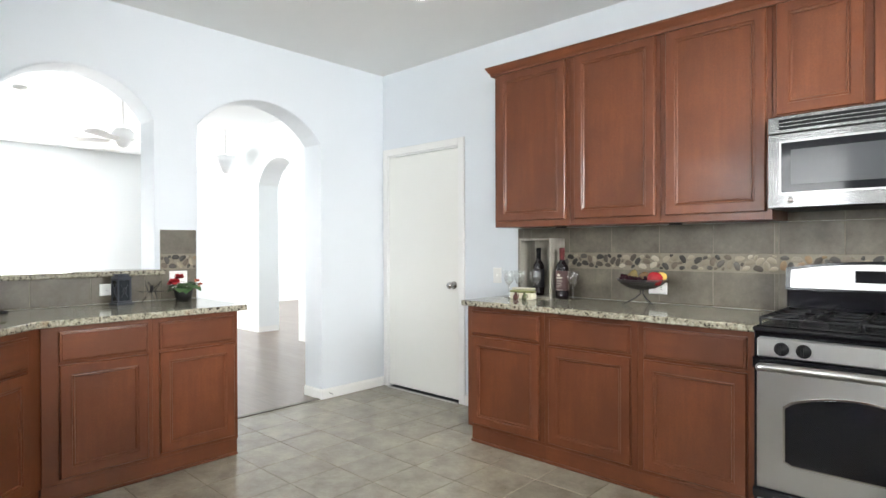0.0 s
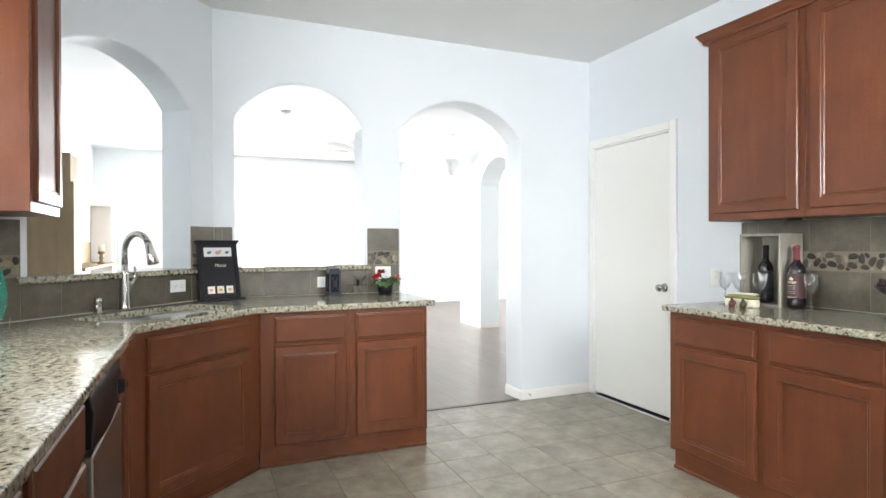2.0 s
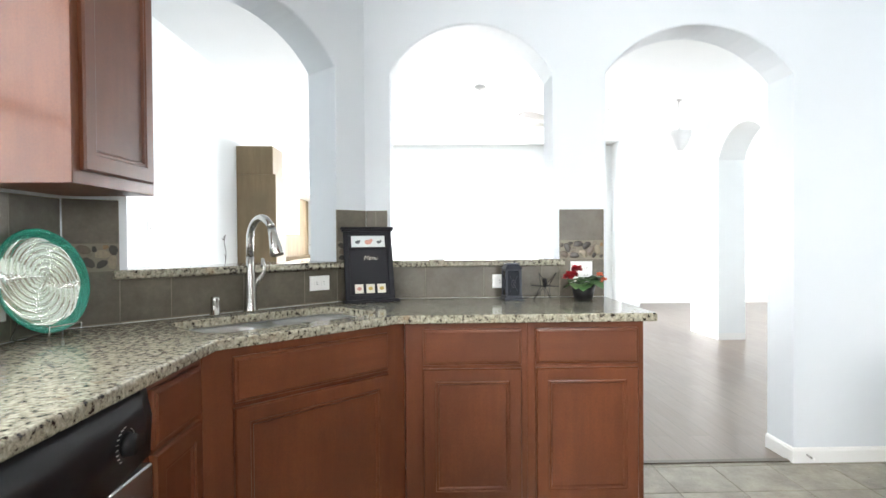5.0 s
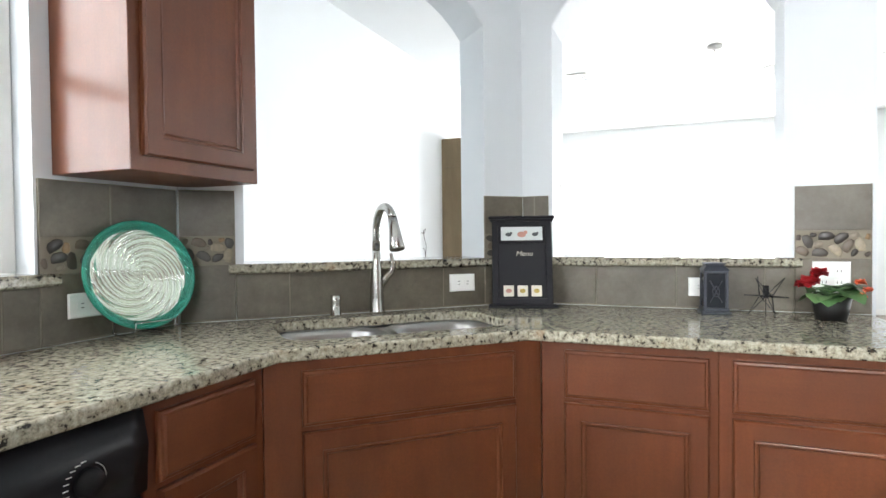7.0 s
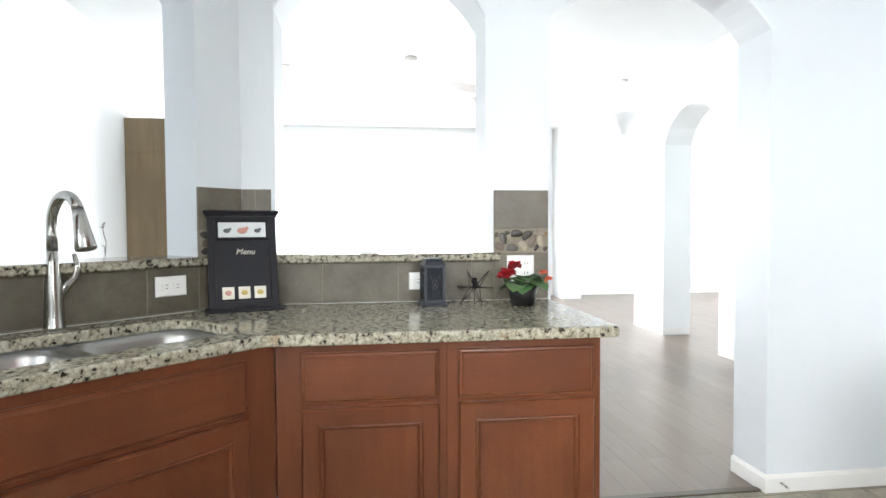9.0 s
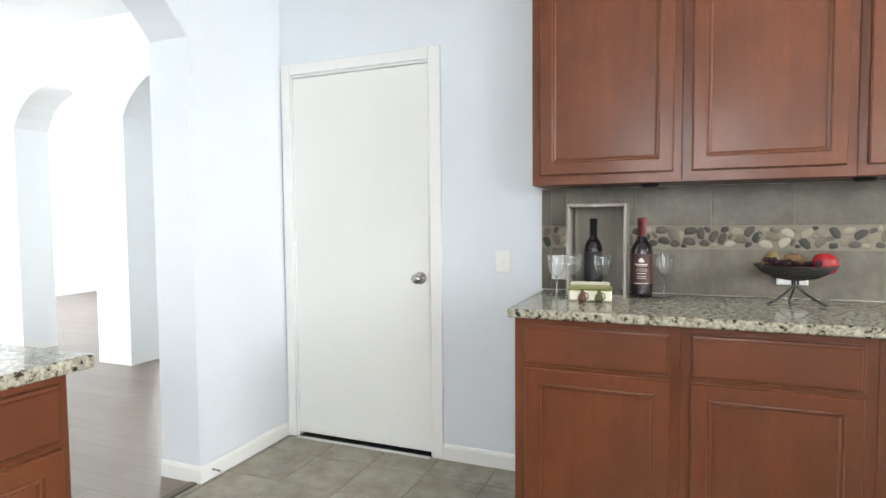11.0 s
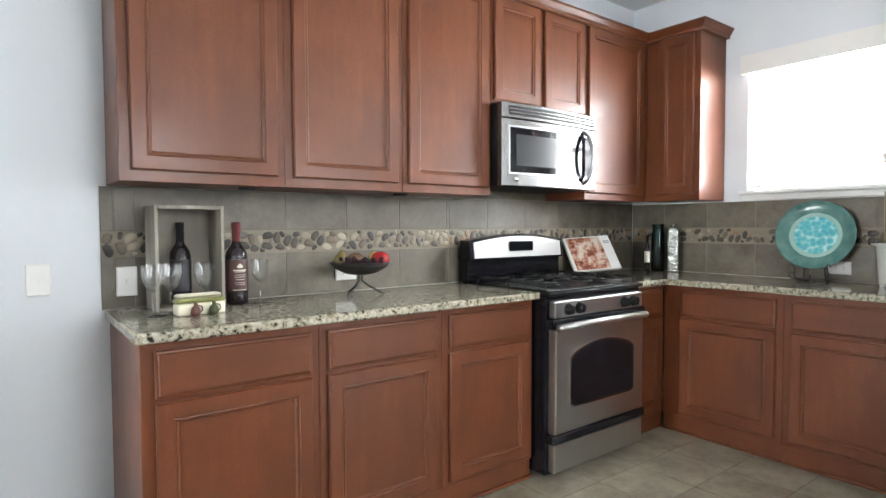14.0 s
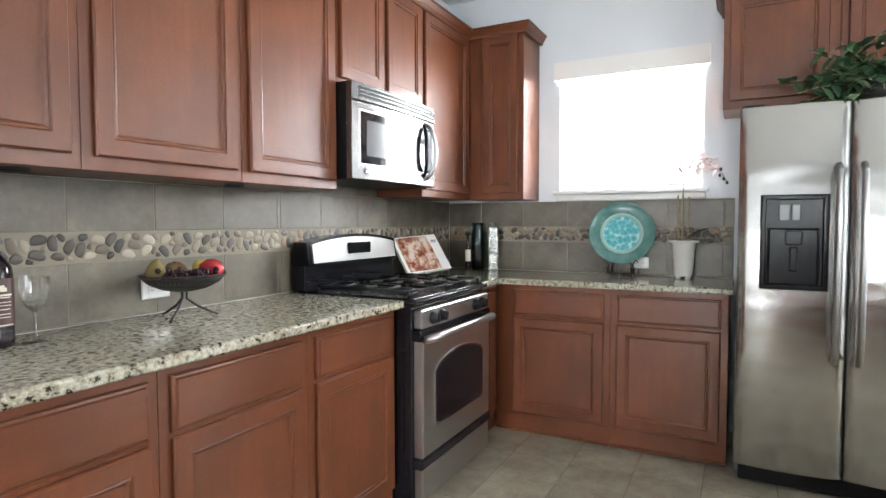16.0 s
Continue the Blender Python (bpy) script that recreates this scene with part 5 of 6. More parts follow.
def bottle(m, label_text, cap, lab, red=True):
    e = thing("wine_bottle", label_text, "bottle", m=m)
    bm = bmesh.new()
    lathe(bm, [(0, 0.004), (0.03, 0.0), (0.0375, 0.004), (0.0385, 0.02), (0.0385, 0.185), (0.036, 0.205), (0.026, 0.225), (0.0165, 0.238), (0.0145, 0.255), (0.0145, 0.262)], 32)
    part("glass_body", bm, WINE, e)
    bm = bmesh.new()
    lathe(bm, [(0.0146, 0.235), (0.0155, 0.245), (0.0152, 0.30), (0.0168, 0.302), (0.0168, 0.312), (0.0155, 0.322), (0, 0.322)], 24)
    part("capsule", bm, cap, e)
    bm = bmesh.new()
    n = 24
    a = [[bm.verts.new((0.0392 * math.sin(x), -0.0392 * math.cos(x), z)) for x in [radians(-120 + 240 * i / n) for i in range(n + 1)]] for z in (0.055, 0.178)]
    for i in range(n):
        bm.faces.new([a[0][i], a[0][i + 1], a[1][i + 1], a[1][i]]).smooth = True
    lb = part("label", bm, lab, e, "dark wine label with pale print")
    if red:
        bm = bmesh.new()
        for z, hw, hh in ((0.150, 0.010, 0.005), (0.158, 0.005, 0.003), (0.136, 0.024, 0.0022), (0.130, 0.018, 0.0012), (0.118, 0.020, 0.0008), (0.110, 0.020, 0.0008), (0.100, 0.016, 0.001), (0.088, 0.018, 0.0008), (0.080, 0.018, 0.0008), (0.060, 0.026, 0.0015)):
            m2 = 6
            w0 = hw / 0.0396
            q = [[bm.verts.new((0.0396 * math.sin(x), -0.0396 * math.cos(x), zz)) for x in [-w0 + 2 * w0 * i / m2 for i in range(m2 + 1)]] for zz in (z - hh, z + hh)]
            for i in range(m2):
                bm.faces.new([q[0][i], q[0][i + 1], q[1][i + 1], q[1][i]])
        part("print", bm, INK, lb)
    return e


crate = thing("wooden_crate", "weathered wooden wine crate standing on its side against the tiles", "crate", m=Matrix.Translation((1.775, -0.115, CT)) @ Matrix.Diagonal((0.78, 1, 0.925, 1)))
for nm, a in (("side", (-0.16, -0.145, -0.09, 0.09, 0.0, 0.43)), ("side", (0.145, 0.16, -0.09, 0.09, 0.0, 0.43)), ("top", (-0.1445, 0.1445, -0.09, 0.09, 0.415, 0.43)), ("bottom", (-0.1445, 0.1445, -0.09, 0.09, 0.0, 0.012))):
    bm = bmesh.new()
    box(bm, *a, 0.0015)
    part(nm, bm, CRATE, crate)
bm = bmesh.new()
box(bm, -0.1445, 0.1445, 0.081, 0.0895, 0.0125, 0.4145)
part("back_panel", bm, CRATE, crate)
bottle(Matrix.Translation((1.755, -0.125, CT + 0.0122)), "full dark wine bottle with a black cap standing in the crate", BLACKM, material("black_label", (0.02, 0.02, 0.024), 0.45), False)
bottle(Matrix.Translation((1.96, -0.16, CT)) @ Matrix.Diagonal((1.12, 1.12, 1.04, 1)), "full dark wine bottle with red cap and label beside the crate", WCAP, WLABEL)
THINGLASS = thin_glass("wine_glass_material", (0.93, 0.94, 0.94))


def wine_glass(m, label):
    e = thing("wine_glass", label, "wine glass", "wine glasses on the granite", m)
    bm = bmesh.new()
    lathe(bm, [(0.0, 0.0848), (0.006, 0.0855), (0.016, 0.092), (0.026, 0.106), (0.033, 0.125), (0.037, 0.150), (0.0375, 0.182)], 32)
    part("bowl", bm, THINGLASS, e)
    bm = bmesh.new()
    lathe(bm, [(0.0, 0.0), (0.034, 0.0), (0.034, 0.002), (0.010, 0.006), (0.0045, 0.016), (0.004, 0.07), (0.005, 0.0845), (0, 0.0845)], 24)
    part("stem", bm, THINGLASS, e)


for x, y in ((1.625, -0.29), (1.69, -0.26), (1.81, -0.245), (2.05, -0.175)):
    wine_glass(Matrix.Translation((x, y, CT)), "empty clear stemmed wine glass on the granite")
sp = thing("spreader_box", "cream and green ceramic cheese box with painted jugs", "box", m=Matrix.Translation((1.77, -0.33, CT)) @ pose(0, 0, 0, 0, 0, 6))
CREAM = paint("cream_ceramic", (0.70, 0.66, 0.52), 0.35, 0.03)
GREENC = paint("green_ceramic", (0.30, 0.31, 0.12), 0.35, 0.03)
bm = bmesh.new()
box(bm, -0.085, 0.085, -0.03, 0.03, 0.0, 0.042, 0.008, seg=2)
part("body", bm, CREAM, sp)
bm = bmesh.new()
box(bm, -0.088, 0.088, -0.028, 0.03, 0.0425, 0.058, 0.008, seg=2)
part("lid", bm, GREENC, sp)
bm = bmesh.new()
box(bm, -0.08, 0.078, -0.016, 0.036, 0.0585, 0.074, 0.008, seg=2)
part("top_roll", bm, CREAM, sp)
for cx, mm in ((-0.03, material("brown_glaze", (0.09, 0.025, 0.018), 0.3)), (0.035, material("olive_glaze", (0.05, 0.055, 0.018), 0.3))):
    bm = bmesh.new()
    lathe(bm, [(0, 0), (0.014, 0), (0.018, 0.012), (0.014, 0.028), (0.006, 0.036), (0.007, 0.046), (0, 0.047)], 18)
    tube(bm, [(0.006, 0, 0.038), (0.022, 0, 0.032), (0.024, 0, 0.018), (0.015, 0, 0.010)], 0.0025, 6)
    part("jug", bm, mm, sp, m=Matrix.Translation((cx, -0.045, 0.0)))
fb = thing("fruit_bowl", "black wire footed bowl of grapes, pears and apples", "fruit bowl", m=Matrix.Translation((2.515, -0.19, CT)) @ Matrix.Diagonal((0.9, 0.9, 0.9, 1)))
IRON = material("black_iron", (0.018, 0.016, 0.015), 0.4)
bm = bmesh.new()
for k in range(54):
    a = 2 * math.pi * k / 54
    tube(bm, [(r * math.cos(a + tw), r * math.sin(a + tw), z) for r, z, tw in ((0.03, 0.105, 0), (0.08, 0.115, 0.15), (0.125, 0.137, 0.3), (0.155, 0.168, 0.4))], 0.0022, 4)
for r, z in ((0.155, 0.168), (0.125, 0.137), (0.08, 0.115), (0.03, 0.105)):
    tube(bm, [(r * math.cos(2 * math.pi * k / 36), r * math.sin(2 * math.pi * k / 36), z) for k in range(36)], 0.003 if r > 0.15 else 0.0018, 5, True)
lathe(bm, [(0, 0.104), (0.035, 0.104), (0.08, 0.114), (0.12, 0.133), (0.150, 0.160), (0.149, 0.1615), (0.12, 0.1355), (0.08, 0.116), (0.035, 0.106), (0, 0.106)], 30)
part("wire_bowl", bm, IRON, fb)
for k in range(3):
    bm = bmesh.new()
    a = radians(90 + 120 * k)
    c, s = math.cos(a), math.sin(a)
    tube(bm, [(0.012 * c, 0.012 * s, 0.105), (0.010 * c, 0.010 * s, 0.075), (0.045 * c, 0.045 * s, 0.045), (0.10 * c, 0.10 * s, 0.015), (0.125 * c, 0.125 * s, 0.005)], 0.005, 8)
    part("leg", bm, IRON, fb)
random.seed(21)


def fruit(x, y, z, r, col, kind="apple", name="apple"):
    m = material(name + "_skin", col, 0.22)
    nn, ll, bb = tools(m)
    ll.new(mix_of(m, scaled(m, noise_of(m, coords(m), 30, 3), 0, 0.7), col, tuple(min(1, c * 1.7 + 0.02) for c in col)), bb.inputs["Base Color"])
    bm = bmesh.new()
    lathe(bm, [(0, r * 0.12), (r * 0.35, 0.02 * r), (r * 0.8, r * 0.3), (r, r * 0.9), (r * 0.85, r * 1.45), (r * 0.4, r * 1.75), (0, r * 1.62)] if kind == "apple" else [(0, 0), (r * 0.7, r * 0.2), (r, r * 0.8), (r * 0.75, r * 1.5), (r * 0.4, r * 2.1), (0, r * 2.4)], 24)
    ob = finish(name, bm, m, None, {"apple": "shiny " + name + " in the wire bowl", "pear": "mottled pear in the wire bowl"}[kind], m=Matrix.Translation((2.515 + x * 0.9, -0.19 + y, CT + 0.9 * z)) @ pose(0, 0, 0, random.uniform(-25, 25), random.uniform(-25, 25), 0))
    tagged(ob, category="fruit")


fruit(0.092, -0.045, 0.134, 0.045, (0.24, 0.010, 0.014), name="red_apple")
fruit(0.112, 0.03, 0.150, 0.034, (0.50, 0.36, 0.08), name="yellow_apple")
fruit(-0.095, 0.03, 0.140, 0.036, (0.17, 0.13, 0.05), "pear", "pear")
fruit(0.0, 0.05, 0.140, 0.038, (0.13, 0.075, 0.035), name="brown_apple")
GRAPE = material("grape_skin", (0.030, 0.009, 0.014), 0.16)
bm = bmesh.new()
for k in range(80):
    a, r = random.uniform(0, 6.28), random.uniform(0, 0.10)
    x, y = r * math.cos(a) - 0.02, r * math.sin(a) * 0.8 - 0.045
    lathe(bm, [(0, 0), (0.007, 0.002), (0.010, 0.010), (0.007, 0.018), (0, 0.020)], 8, at=(x, y, 0.122 + 0.25 * max(0, math.hypot(x, y) - 0.06) + random.uniform(0, 0.028)))
gr = finish("grapes", bm, GRAPE, None, "bunch of dark red grapes in the wire bowl", m=Matrix.Translation((2.515, -0.19, CT + 0.002)))
tagged(gr, category="fruit", kind="stuff")

# ---- cookbook, jars, platter, orchid ----
cb = thing("cookbook", "white cookbook with a food photograph leaning on a stand", "book", m=Matrix.Translation((4.23, -0.225, CT + 0.018)) @ pose(0, 0, 0, 0, 0, -27))
bt = Matrix.Translation((0, 0, 0.014)) @ pose(0, 0, 0, -38, 0, 0) @ pose(0, 0, 0, 0, -5, 0)
bm = bmesh.new()
box(bm, -0.165, 0.165, -0.004, 0.012, 0.0, 0.265, 0.001)
part("cover", bm, WHITEP, cb, m=bt)
bm = bmesh.new()
box(bm, -0.16, 0.16, 0.0125, 0.022, 0.003, 0.262)
part("pages", bm, PAPER, cb, m=bt)
FOOD = material("food_photograph", (0.4, 0.2, 0.12), 0.25)
fn, fl, fbb = tools(FOOD)
v = coords(FOOD)
c = ramp_of(FOOD, noise_of(FOOD, v, 11, 5, 0.7), [(0.34, (0.05, 0.03, 0.025)), (0.43, (0.26, 0.075, 0.045)), (0.50, (0.50, 0.27, 0.19)), (0.56, (0.66, 0.55, 0.46)), (0.68, (0.70, 0.68, 0.63))])
fl.new(c, fbb.inputs["Base Color"])
bm = bmesh.new()
box(bm, -0.145, 0.095, -0.0052, -0.0042, 0.008, 0.258)
part("photograph", bm, FOOD, cb, "printed photograph of a roast", m=bt)
bm = bmesh.new()
for z, h in ((0.218, 0.003), (0.205, 0.002)):
    box(bm, 0.112, 0.152, -0.0052, -0.0042, z - h, z + h)
part("printed_lines", bm, GREYM, cb, m=bt)
bm = bmesh.new()
for sx in (-0.07, 0.07):
    tube(bm, [(sx, 0.12, -0.016), (sx, -0.03, -0.014), (sx, -0.04, -0.004), (sx, -0.04, 0.015)], 0.0022, 6)
    tube(bm, [(sx, 0.12, -0.016), (sx, 0.10, 0.14)], 0.0022, 6)
tube(bm, [(-0.07, -0.035, -0.012), (0.07, -0.035, -0.012)], 0.0022, 6)
part("wire_stand", bm, IRON, cb)

jar = thing("glass_jar", "tall ribbed blue-green glass jar on the granite", "jar", m=Matrix.Translation((4.82, -0.275, CT)) @ Matrix.Diagonal((0.9, 0.9, 1.08, 1)))
TEALG = glass("teal_glass", (0.10, 0.35, 0.35), 0.05)
bm = bmesh.new()
lathe(bm, [(0, 0), (0.045, 0), (0.05, 0.01), (0.05, 0.24), (0.042, 0.262), (0.042, 0.29), (0.046, 0.295), (0.046, 0.302), (0.038, 0.302), (0.038, 0.262), (0.045, 0.24), (0.045, 0.01), (0, 0.008)], 36)
for vv in bm.verts:
    if 0.01 < vv.co.z < 0.25:
        vv.co += Vector((vv.co.x, vv.co.y, 0)) * 0.035 * math.sin(60 * vv.co.z + 4 * math.atan2(vv.co.y, vv.co.x))
part("jar_body", bm, TEALG, jar)
jar2 = thing("glass_bottle", "square dimpled clear glass bottle with a cork on the granite", "bottle", m=Matrix.Translation((4.83, -0.385, CT)) @ pose(0, 0, 0, 0, 0, 28) @ Matrix.Diagonal((1, 1, 1.1, 1)))
SILV = material("mercury_glass", (0.55, 0.57, 0.54), 0.12, 0.75)
mn, ml, mbb = tools(SILV)
bump_of(SILV, noise_of(SILV, coords(SILV), 26, 2), 1.0, 0.02)
bm = bmesh.new()
box(bm, -0.036, 0.036, -0.036, 0.036, 0, 0.272, 0.012, seg=3)
lathe(bm, [(0.02, 0.27), (0.02, 0.29), (0.024, 0.291), (0.024, 0.296), (0.0, 0.296)], 20)
part("bottle_body", bm, SILV, jar2)
jar3 = thing("oil_bottle", "slim dark oil bottle with a cream label on the granite", "bottle", m=Matrix.Translation((4.77, -0.225, CT)))
bm = bmesh.new()
lathe(bm, [(0, 0), (0.018, 0), (0.0185, 0.01), (0.0185, 0.15), (0.009, 0.19), (0.0085, 0.235), (0.011, 0.236), (0.011, 0.25), (0, 0.25)], 24)
part("glass_body", bm, WINE, jar3)
bm = bmesh.new()
lathe(bm, [(0.0188, 0.06), (0.0188, 0.14)], 24)
part("label", bm, PAPER, jar3)

pl = thing("platter", "round teal glazed ceramic platter on a black scroll stand", "platter", m=Matrix.Translation((4.80, -1.25, CT)) @ pose(0, 0, 0, 0, 0, -82))
TEAL = material("teal_rim_glaze", (0.07, 0.20, 0.18), 0.16)
tn, tl, tb = tools(TEAL)
tl.new(ramp_of(TEAL, noise_of(TEAL, coords(TEAL), 14, 5), [(0.3, (0.05, 0.15, 0.14)), (0.7, (0.13, 0.26, 0.23))]), tb.inputs["Base Color"])
AQUA = material("aqua_crackle_glaze", (0.08, 0.42, 0.48), 0.08)
an, al, ab = tools(AQUA)
vo = an.new("ShaderNodeTexVoronoi")
vo.inputs["Scale"].default_value = 38
al.new(coords(AQUA), vo.inputs["Vector"])
al.new(ramp_of(AQUA, vo.outputs["Distance"], [(0.0, (0.05, 0.32, 0.42)), (0.55, (0.12, 0.46, 0.50)), (0.9, (0.45, 0.72, 0.70))]), ab.inputs["Base Color"])
bump_of(AQUA, vo.outputs["Distance"], 0.6, 0.006)
pt = Matrix.Translation((0, -0.02, 0.068)) @ pose(0, 0, 0, 90 - 14, 0, 0)
PR = 0.195
bm = bmesh.new()
lathe(bm, [(0.108, 0.006), (0.115, 0.012), (0.125, 0.010), (0.16, 0.016), (0.188, 0.026), (0.195, 0.032), (0.195, 0.028), (0.185, 0.018), (0.12, -0.004), (0, -0.006)], 72, at=(0, PR, 0))
part("rim", bm, TEAL, pl, m=pt)
bm = bmesh.new()
lathe(bm, [(0.106, 0.0065), (0.110, 0.0125), (0.120, 0.0135), (0.128, 0.0115)], 72, at=(0, PR, 0))
part("pale_band", bm, material("pale_aqua_glaze", (0.30, 0.50, 0.45), 0.15), pl, "paler glazed band", m=pt)
bm = bmesh.new()
lathe(bm, [(0, 0.003), (0.09, 0.003), (0.1075, 0.006)], 64, at=(0, PR, 0))
part("centre", bm, AQUA, pl, "glossy aqua crackled platter centre", m=pt)
bm = bmesh.new()
for s in (-1, 1):
    tube(bm, [(s * 0.012, -0.075, 0.012), (s * 0.05, -0.085, 0.006), (s * 0.09, -0.085, 0.02), (s * 0.105, -0.08, 0.045), (s * 0.085, -0.078, 0.055), (s * 0.075, -0.08, 0.04)], 0.0045, 6)
    tube(bm, [(s * 0.075, -0.08, 0.02), (s * 0.07, -0.10, 0.075), (s * 0.085, -0.10, 0.105), (s * 0.10, -0.10, 0.09)], 0.0045, 6)
    tube(bm, [(s * 0.07, -0.085, 0.01), (s * 0.06, 0.06, 0.004), (s * 0.05, 0.03, 0.14)], 0.0045, 6)
tube(bm, [(-0.075, -0.08, 0.02), (0.075, -0.08, 0.02)], 0.0045, 6)
tube(bm, [(0.0, -0.08, 0.045), (0.0, -0.08, 0.004)], 0.0045, 6)
part("scroll_stand", bm, IRON, pl)

oc = thing("orchid", "white and pink orchid with bamboo stakes in a white pot", "plant", m=Matrix.Translation((4.79, -1.605, CT)) @ Matrix.Diagonal((1.1, 1.1, 1.08, 1)))
PORC = material("white_porcelain", (0.80, 0.79, 0.76), 0.18)
bm = bmesh.new()
lathe(bm, [(0, 0.012), (0.042, 0.012), (0.046, 0.02), (0.060, 0.19), (0.078, 0.196), (0.080, 0.206), (0.062, 0.206), (0.055, 0.19), (0, 0.185)], 36)
part("pot", bm, PORC, oc)
for k in range(4):
    bm = bmesh.new()
    lathe(bm, [(0, 0), (0.012, 0), (0.016, 0.02), (0, 0.022)], 12, at=(0.034 * math.cos(radians(45 + 90 * k)), 0.034 * math.sin(radians(45 + 90 * k)), 0))
    part("foot", bm, PORC, oc)
BAMB = material("bamboo_stake", (0.30, 0.24, 0.13), 0.6)
for dx, dy, h in ((0.01, 0.03, 0.45), (-0.012, 0.005, 0.46), (0.0, -0.02, 0.44)):
    bm = bmesh.new()
    tube(bm, [(dx, dy, 0.18), (dx * 1.2, dy * 1.1, h)], 0.0032, 7)
    part("stake", bm, BAMB, oc)
DLEAF = material("dark_orchid_leaf", (0.02, 0.035, 0.02), 0.35)
random.seed(8)
bm = bmesh.new()
for d, ln_, w_, dr in (((-0.1, -0.9, 0.85), 0.17, 0.10, 0.25), ((-0.2, -0.9, 0.4), 0.12, 0.06, 0.5), ((0.0, 1.0, 0.6), 0.075, 0.04, 0.4), ((-0.4, 0.8, 0.2), 0.08, 0.035, 0.2), ((-1.0, 0.1, 0.5), 0.07, 0.05, 0.6), ((0.1, 0.9, 0.1), 0.07, 0.03, 0.2)):
    leaf(bm, (0, 0, 0.195), d, ln_, w_, dr, 0.2, 5)
part("leaves", bm, DLEAF, oc)
bm = bmesh.new()
stem = [Vector((0, 0.01, 0.19)), Vector((0, 0.012, 0.42)), Vector((0, 0.0, 0.56)), Vector((0, -0.04, 0.63)), Vector((0, -0.10, 0.64)), Vector((0, -0.16, 0.59)), Vector((0, -0.20, 0.51))]
tube(bm, stem, 0.0022, 6)
part("stem", bm, BAMB, oc)
PETAL = material("orchid_petal", (0.80, 0.68, 0.68), 0.5)
for i, (y, z) in enumerate(((-0.03, 0.615), (-0.085, 0.635), (-0.10, 0.60), (-0.13, 0.615), (-0.15, 0.58), (0.03, 0.60), (-0.06, 0.59))):
    bm = bmesh.new()
    for k in range(5):
        a = radians(72 * k + 20 * i)
        leaf(bm, (-0.006, y, z), (-0.35, math.cos(a), math.sin(a)), 0.042, 0.036, 0.1, 0.3, 3)
    part("blossom", bm, PETAL, oc)
bm = bmesh.new()
for y, z in ((-0.165, 0.54), (-0.185, 0.52), (-0.20, 0.50), (-0.17, 0.57)):
    lathe(bm, [(0, 0), (0.006, 0.003), (0.008, 0.010), (0.004, 0.018), (0, 0.02)], 8, at=(0, y, z))
part("buds", bm, DLEAF, oc)

# ---- plant on the refrigerator ----
pf = thing("ivy_plant", "leafy green plant in a dark basket on the refrigerator", "plant", m=Matrix.Translation((4.36, -2.44, 1.7715)))
bm = bmesh.new()
lathe(bm, [(0, 0), (0.09, 0), (0.12, 0.09), (0.11, 0.09), (0.09, 0.02), (0, 0.02)], 24)
part("basket", bm, IRON, pf)
random.seed(31)
FERN = material("ivy_leaf", (0.04, 0.10, 0.04), 0.35)
n_, l_, b_ = tools(FERN)
g_ = n_.new("ShaderNodeNewGeometry")
l_.new(ramp_of(FERN, g_.outputs["Random Per Island"], [(0.0, (0.015, 0.045, 0.02)), (0.55, (0.045, 0.11, 0.045)), (0.85, (0.10, 0.19, 0.09)), (1.0, (0.35, 0.42, 0.26))]), b_.inputs["Base Color"])
bm = bmesh.new()
stems = bmesh.new()
for k in range(60):
    a, e = random.uniform(0, 6.28), random.uniform(-0.1, 1.3)
    L = random.uniform(0.16, 0.44)
    d = Vector((math.cos(a) * math.cos(e) * 0.75, math.sin(a) * math.cos(e) * 1.15, math.sin(e)))
    pts = [Vector((0, 0, 0.07)) + d * L * s - Vector((0, 0, 0.10 * s * s)) for s in (0, 0.25, 0.5, 0.75, 1.0)]
    pts = [Vector((min(p.x, 0.19), p.y, max(p.z, 0.012))) for p in pts]
    tube(stems, pts, 0.0018, 4)
    for i in range(13):
        s = random.uniform(0.25, 1.0)
        q = pts[0].lerp(pts[-1], s)
        q = pts[min(3, int(s * 4))].lerp(pts[min(4, int(s * 4) + 1)], s * 4 - int(s * 4) if s < 1 else 1)
        dd = Vector((random.uniform(-1, 1), random.uniform(-1, 1), random.uniform(-0.4, 0.8)))
        if q.x > 0.13:
            dd.x = -abs(dd.x)
        leaf(bm, q, dd, random.uniform(0.05, 0.085), random.uniform(0.03, 0.055), random.uniform(0.1, 0.6), 0.25, 3)
part("leaves", bm, FERN, pf)
part("stems", stems, BAMB, pf)

# ---- the great room's things ----
bm = bmesh.new()
box(bm, -3.90, -3.47, GS + 0.001, -4.36, 0.0, 1.98, 0.003)
box(bm, -3.90, -3.47, GS + 0.001, -4.39, 1.982, 2.30, 0.003)
wp = finish("wood_wall_panel", bm, OAK, None, "tall limed oak wall panel in two heights")
tagged(wp, category="wall panel")
ni = thing("media_niche", "white built-in unit with an oak-lined niche", "built-in", m=Matrix.Translation((0, GS, 0)))
WHITEU = paint("white_unit_paint", (0.82, 0.83, 0.83), 0.45, 0.03)
bm = bmesh.new()
box(bm, -5.02, -4.0, 0.001, 0.35, 1.32, 2.13, 0.003)
box(bm, -7.68, -5.02, 0.001, 0.35, 1.93, 2.13, 0.003)
box(bm, -7.68, -7.15, 0.001, 0.35, 0.0, 1.929, 0.003)
box(bm, -4.12, -4.0, 0.001, 0.35, 0.0, 1.319, 0.003)
part("surround", bm, WHITEU, ni)
bm = bmesh.new()
